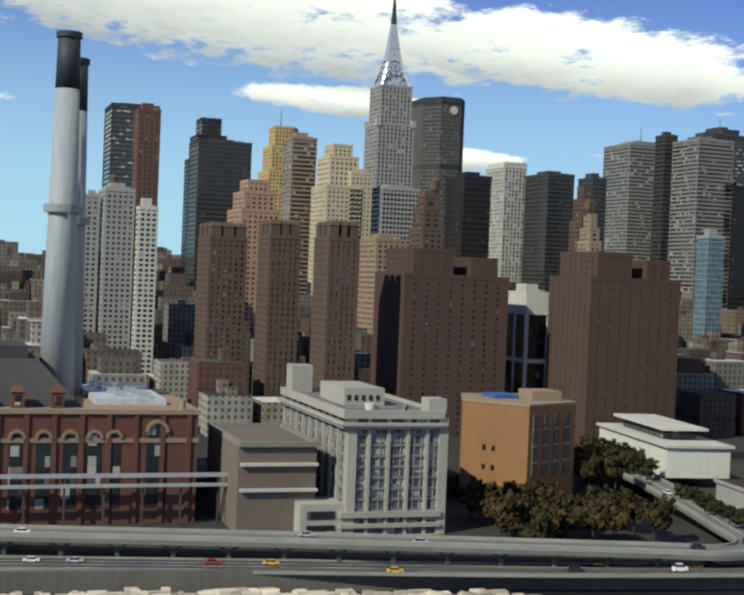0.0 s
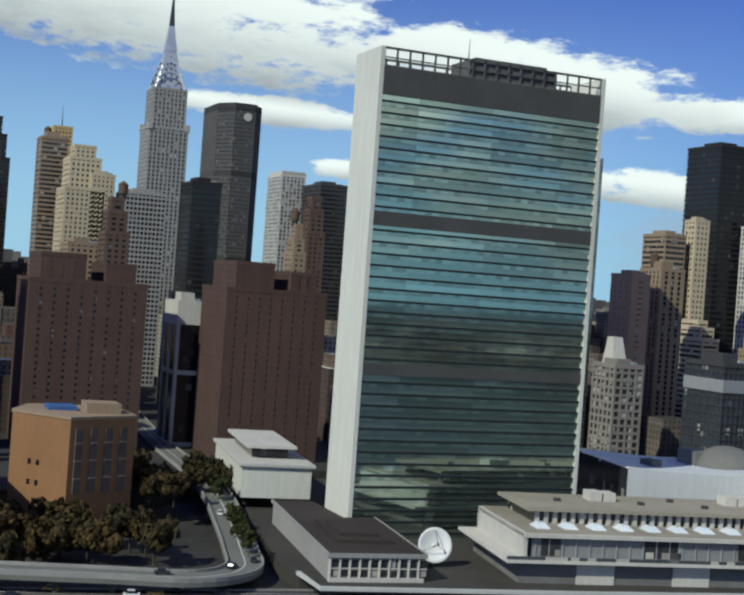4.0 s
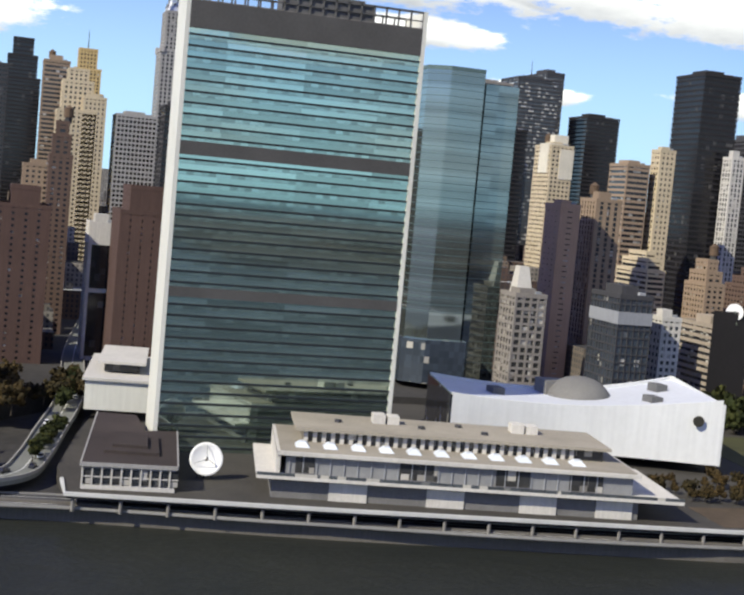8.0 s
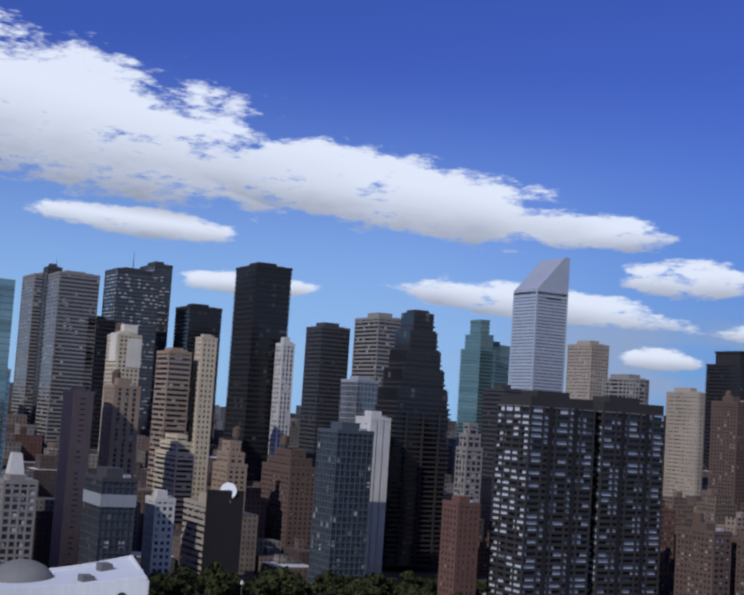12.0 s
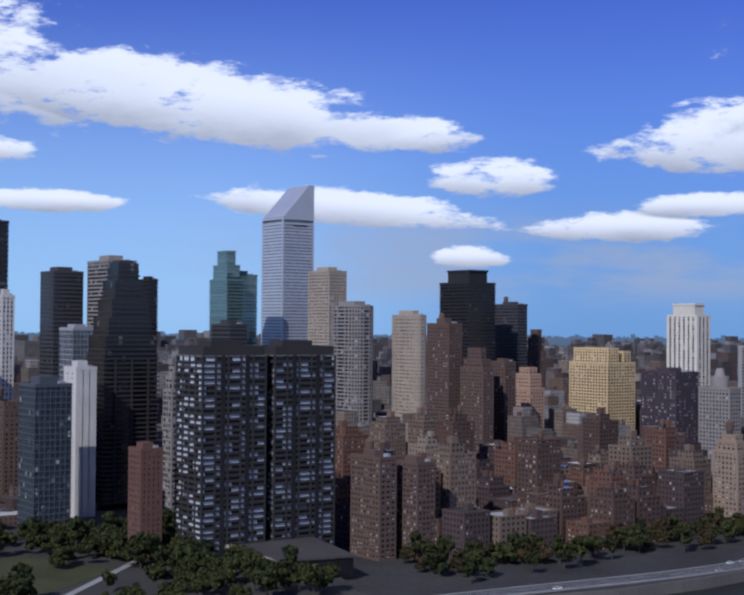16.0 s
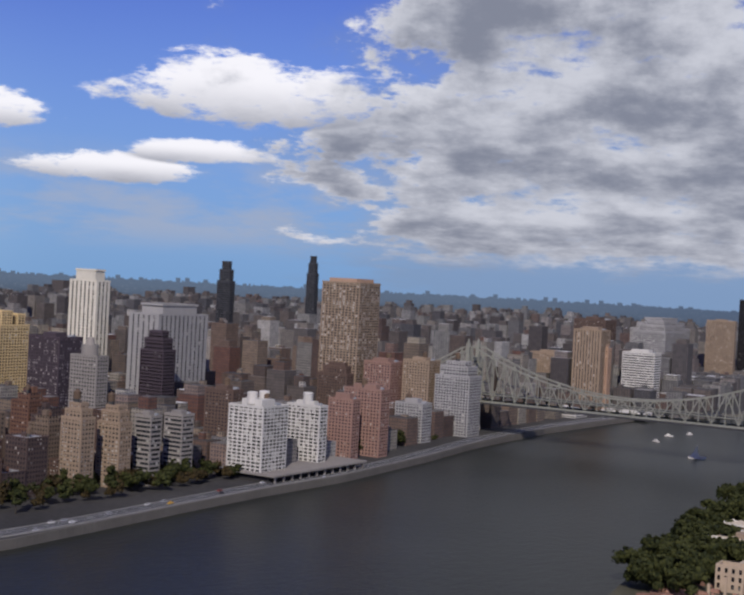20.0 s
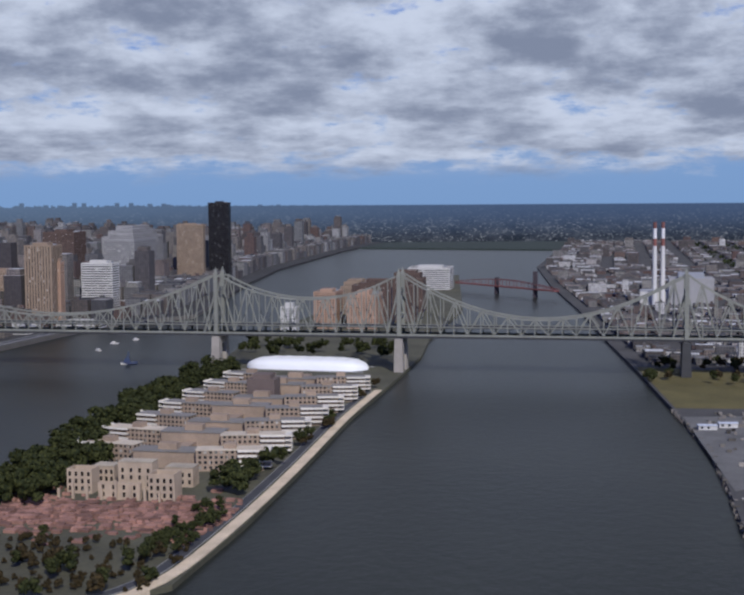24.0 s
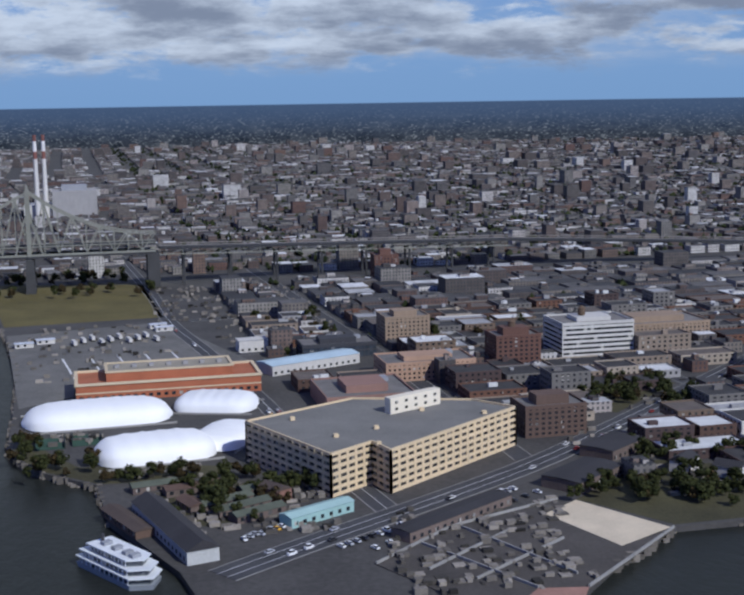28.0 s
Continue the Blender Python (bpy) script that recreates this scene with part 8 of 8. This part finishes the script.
def manhattan_fill():
    rng = random.Random(5)
    near, far, made = [], [], 0
    y = -640.0
    while y < 5000:
        x = -150.0 if y < 460 else shore_x(y) - (92 if y < 860 else 46)
        step = 22 if 430 < y < 1000 else 25 if y < 1700 else 29
        west = -1500 if y < 1300 else -2400
        while x > west:
            w, d = rng.uniform(0.8, 1.0) * step, rng.uniform(0.8, 0.99) * step
            street = (y % 80) < 15 or any(abs(x - a) < 14 for a in (-150, -345, -530, -660, -790, -920))
            if not street or rng.random() < 0.05:
                far_in = min(1.0, max(0.0, (-x - 150) / 500))
                if y < 430:
                    h = rng.uniform(15, 42) + far_in * rng.uniform(5, 55)
                elif y < 1300:
                    h = rng.uniform(15, 30) + (rng.uniform(8, 34) if rng.random() < 0.30 else 0) + far_in * rng.uniform(0, 40)
                else:
                    h = rng.uniform(14, 38) + (rng.uniform(15, 65) if rng.random() < 0.22 else 0)
                if y >= 430 and x > shore_x(y) - 92:
                    h = min(h, 30)
                if clear(x - w, x, y, y + d):
                    if 440 < y < 1040 and x > -215 and made < 150:
                        brick_house(x - w, x, y, y + d, h, rng)
                        made += 1
                    else:
                        boxes = near if y < 1700 and x > -900 else far
                        boxes.append((x - w, x, y, y + d, GROUND - 1, GROUND + h))
                        if h > 34 and rng.random() < 0.6:
                            k = rng.uniform(0.12, 0.25)
                            boxes.append((x - w * (1 - k), x - w * k, y + d * k, y + d * (1 - k), GROUND + h, GROUND + h + rng.uniform(5, 12)))
                        for _ in range(rng.choice((0, 1, 1, 2, 3)) if boxes is near else rng.choice((0, 1))):
                            a, b = rng.uniform(0.05, 0.7), rng.uniform(0.05, 0.7)
                            boxes.append((x - w * (a + 0.25), x - w * a, y + d * b, y + d * (b + 0.22), GROUND + h, GROUND + h + rng.uniform(2, 6)))
            x -= step
        y += step
    for _ in range(5000):
        x, y = rng.uniform(-4900, -1450), rng.uniform(-600, 5200)
        if y < 5600 and x > -2400 and y > 1300:
            continue
        w = rng.uniform(20, 60)
        h = rng.uniform(10, 45) + (rng.uniform(20, 90) if rng.random() < 0.08 else 0)
        far.append((x, x + w, y, y + rng.uniform(20, 60), GROUND - 1, GROUND + h))
    stuff("city_blocks", near, fill_material("city_brick", BRICKS), "close-packed brown and grey brick city houses", "buildings")
    stuff("far_city_blocks", far, fill_material("far_brick", FAR_TONES, 3.4, 4.0), "far uptown apartment houses in brick and stone", "buildings")


manhattan_fill()


def workshop(x0, x1, y0, y1, h, rg):
    """A low Queens workshop or house with parapet, dark roof, doors and skylights."""
    w, d = x1 - x0, y1 - y0
    mat = rg.choice(HOUSE_WALLS + HOUSE_WALLS[4:] + [wall("white"), wall("beige"), wall("grey")])
    root = thing("low_workshop", "low flat-roofed brick workshop with parapet and small windows", "building", ((x0 + x1) / 2, (y0 + y1) / 2, 3), "workshops behind the shore")
    n = max(1, round(h / 3.6))
    part("facade", facade(w, d, 0, h, n, 0.5, 4.2, 2.4), mat, root)
    part("window_core", Shape().box(-w / 2 + 0.3, w / 2 - 0.3, -d / 2 + 0.3, d / 2 - 0.3, 0, h - 0.4), PANE["dark"](), root)
    part("parapet", ring(w + 0.3, d + 0.3, 0.5, h - 0.4, h + 0.9), mat, root)
    roof = part("roof", Shape().box(-w / 2 + 0.4, w / 2 - 0.4, -d / 2 + 0.4, d / 2 - 0.4, h - 0.4, h), rg.choice(TARS[:1] * 4 + TARS), root)
    for _ in range(rg.choice((0, 1, 1, 2))):
        a, b = rg.uniform(-0.35, 0.25) * w, rg.uniform(-0.35, 0.25) * d
        part("roof_unit", Shape().box(a, a + rg.uniform(2, 6), b, b + rg.uniform(2, 4), h, h + rg.uniform(1.2, 3)), rg.choice((TARS[1], mat, TARS[3])), roof)


def queens_fill():
    rng = random.Random(9)
    near, far, made = [], [], 0
    tones = [(0.075, 0.062, 0.055), (0.11, 0.06, 0.045), (0.19, 0.165, 0.14), (0.06, 0.05, 0.045), (0.26, 0.24, 0.21), (0.085, 0.078, 0.075), (0.14, 0.085, 0.06), (0.5, 0.48, 0.45)]
    for size in (30, 17):
        y = 585.0
        while y < 1320:
            x = 1085.0
            while x < 2350:
                w, d = rng.uniform(0.6, 1.0) * size, rng.uniform(0.65, 0.97) * size
                if size == 30 and rng.random() < 0.35:
                    w *= 1.6
                street = ((x - 45) % 118) < 11 or (y % 150) < 12
                if not street and clear(x - 0.5, x + w + 0.5, y - 0.5, y + d + 0.5):
                    USED.append((x, x + w, y, y + d))
                    h = rng.uniform(4.5, 9.5) + (rng.uniform(4, 12) if rng.random() < 0.12 else 0)
                    if x < 1500 and y < 1150 and made < 135:
                        workshop(x, x + w, y, y + d, h, rng)
                        made += 1
                    else:
                        near.append((x, x + w, y, y + d, 2, 3 + h))
                        for _ in range(rng.choice((0, 1, 2))):
                            a, b = rng.uniform(0.05, 0.6), rng.uniform(0.05, 0.6)
                            near.append((x + w * a, x + w * (a + 0.25), y + d * b, y + d * (b + 0.3), 3 + h, 4 + h + rng.uniform(0.5, 3)))
                    x += w
                x += rng.uniform(1, 5)
            y += size
    y = 1330.0
    while y < 5000:
        step = 22 if y < 2400 else 34
        x = np.interp(y, [1300, 1346, 1645, 2076, 2611, 3284, 6000], [1050, 890, 850, 805, 735, 665, 660])
        while x < 900 + y * 0.95 + 300 and x < 5200:
            w, d = rng.uniform(0.5, 1.0) * step, rng.uniform(0.5, 0.98) * step
            street = (x % 100) < 12 or (y % 150) < 14
            if not street and rng.random() < 0.95 and clear(x, x + w, y, y + d):
                h = rng.uniform(5, 10) + (rng.uniform(5, 22) if rng.random() < 0.05 else 0)
                hold = near if y < 2400 else far
                hold.append((x, x + w, y, y + d, 2, 3 + h))
                for _ in range(rng.choice((0, 0, 1))):
                    a, b = rng.uniform(0.05, 0.6), rng.uniform(0.05, 0.6)
                    hold.append((x + w * a, x + w * (a + 0.25), y + d * b, y + d * (b + 0.3), 3 + h, 4 + h + rng.uniform(0.5, 3)))
            x += step
        y += step
    stuff("queens_houses", near, fill_material("queens_wall", tones, 3.3, 3.2), "low brick workshops and houses with flat dark roofs", "buildings")
    stuff("far_queens_houses", far, fill_material("far_queens_wall", tones, 3.3, 3.6), "far low houses spread to the horizon", "buildings")


queens_fill()


def joined_wood():
    """The farther trees, joined."""
    for mat, name in ((LEAF, "green_wood"), (RUST, "autumn_wood")):
        vs, fs, n = [], [], 0
        for m, x, y, z, s, a in MORE:
            crown = [c for c in m.children if c.name.startswith("crown")][0].data
            if crown.materials[0] is not mat:
                continue
            co = np.empty(len(crown.vertices) * 3, np.float32)
            crown.vertices.foreach_get("co", co)
            co = co.reshape(-1, 3) * s
            c, q = math.cos(a), math.sin(a)
            vs.append(np.stack([co[:, 0] * c - co[:, 1] * q + x, co[:, 0] * q + co[:, 1] * c + y, co[:, 2] + z], 1))
            tri = np.empty(len(crown.loops), np.int32)
            crown.loops.foreach_get("vertex_index", tri)
            fs.append(tri.reshape(-1, 3) + n)
            n += len(co)
        if not vs:
            continue
        me = bpy.data.meshes.new(name)
        me.from_pydata(np.concatenate(vs).tolist(), [], np.concatenate(fs).tolist())
        me.materials.append(mat)
        tagged(new(name, me), "close-grown leafy tree crowns along the shores and lots", "trees", kind="stuff")


joined_wood()

stuff("quay_rubble", lumps, surface("quay_rubble_pale", (0.52, 0.45, 0.36), var=0.3, scale=0.6, island=0.4), "pale broken concrete lumps on the old quay", "rubble")
stuff("pink_rubble", rub, surface("pink_rubble", (0.24, 0.13, 0.095), var=0.5, scale=0.5, island=0.45), "pinkish brick rubble on the island point", "rubble")


def far_trees():
    """Dark tree clumps between the far houses."""
    rg = random.Random(77)
    v, f = [], []
    for i in range(14000):
        y = 950 + 4000 * rg.random() ** 1.3
        x = 1090 + (y * 0.95 + 250) * rg.random()
        if not clear(x - 4, x + 4, y - 4, y + 4):
            continue
        r, h = rg.uniform(3, 7), rg.uniform(5, 11)
        n = len(v)
        v += [(x, y, 3 + h)] + [(x + r * rg.uniform(0.6, 1.1) * math.cos(k * 1.257), y + r * rg.uniform(0.6, 1.1) * math.sin(k * 1.257), 3 + h * rg.uniform(0.35, 0.7)) for k in range(5)] + [(x, y, 2.5)]
        f += [(n, n + 1 + k, n + 1 + (k + 1) % 5) for k in range(5)] + [(n + 6, n + 1 + (k + 1) % 5, n + 1 + k) for k in range(5)]
    me = bpy.data.meshes.new("far_trees")
    me.from_pydata(v, [], f)
    me.materials.append(LEAF)
    tagged(new("far_trees", me), "dark green street trees between the far houses", "trees", kind="stuff")


far_trees()


def yard_clutter():
    """Crates, vans, skips and heaps in the yards and lots of the shore."""
    rg = random.Random(83)
    bits = []
    for x0, x1, y0, y1, n in ((982, 1062, 560, 640, 170), (1072, 1150, 470, 545, 120), (1085, 1165, 545, 575, 60), (915, 1025, 895, 1115, 120), (1210, 1300, 560, 690, 120), (1180, 1420, 700, 790, 120), (968, 1010, 655, 680, 30), (1020, 1080, 1120, 1320, 90), (1060, 1160, 980, 1300, 200), (925, 965, 735, 760, 30)):
        for _ in range(n):
            x, y, a, b = rg.uniform(x0, x1), rg.uniform(y0, y1), rg.uniform(0.6, 2.6), rg.uniform(0.6, 2.2)
            bits.append((x - a, x + a, y - b, y + b, 2.9, 3.4 + rg.uniform(0.3, 2.2)))
    stuff("yard_clutter", bits, surface("clutter_mixed", (0.14, 0.125, 0.105), var=0.6, scale=0.4, island=0.95), "crates, vans, skips and heaps in the yards", "clutter")
    rocks = []
    for (xa, ya), (xb, yb) in (((912, 735), (927, 690)), ((927, 690), (958, 656)), ((958, 656), (962, 600)), ((912, 832), (912, 735)), ((909, 965), (912, 832)), ((891, 1129), (909, 965)), ((1204, 523), (1158, 486)), ((1235, 523), (1340, 480))):
        for i in range(int(math.dist((xa, ya), (xb, yb)) / 1.6)):
            u = rg.random()
            x, y, a = xa + (xb - xa) * u + rg.uniform(-0.8, 1.5), ya + (yb - ya) * u + rg.uniform(-2, 2), rg.uniform(0.5, 1.8)
            rocks.append((x - a, x + a, y - a * 0.8, y + a * 0.8, -0.5, rg.uniform(0.6, 3.6)))
    stuff("shore_rocks", rocks, surface("shore_rock", (0.13, 0.115, 0.095), var=0.5, scale=0.5, island=0.6), "broken rocks and timber along the waterline", "rocks")


yard_clutter()
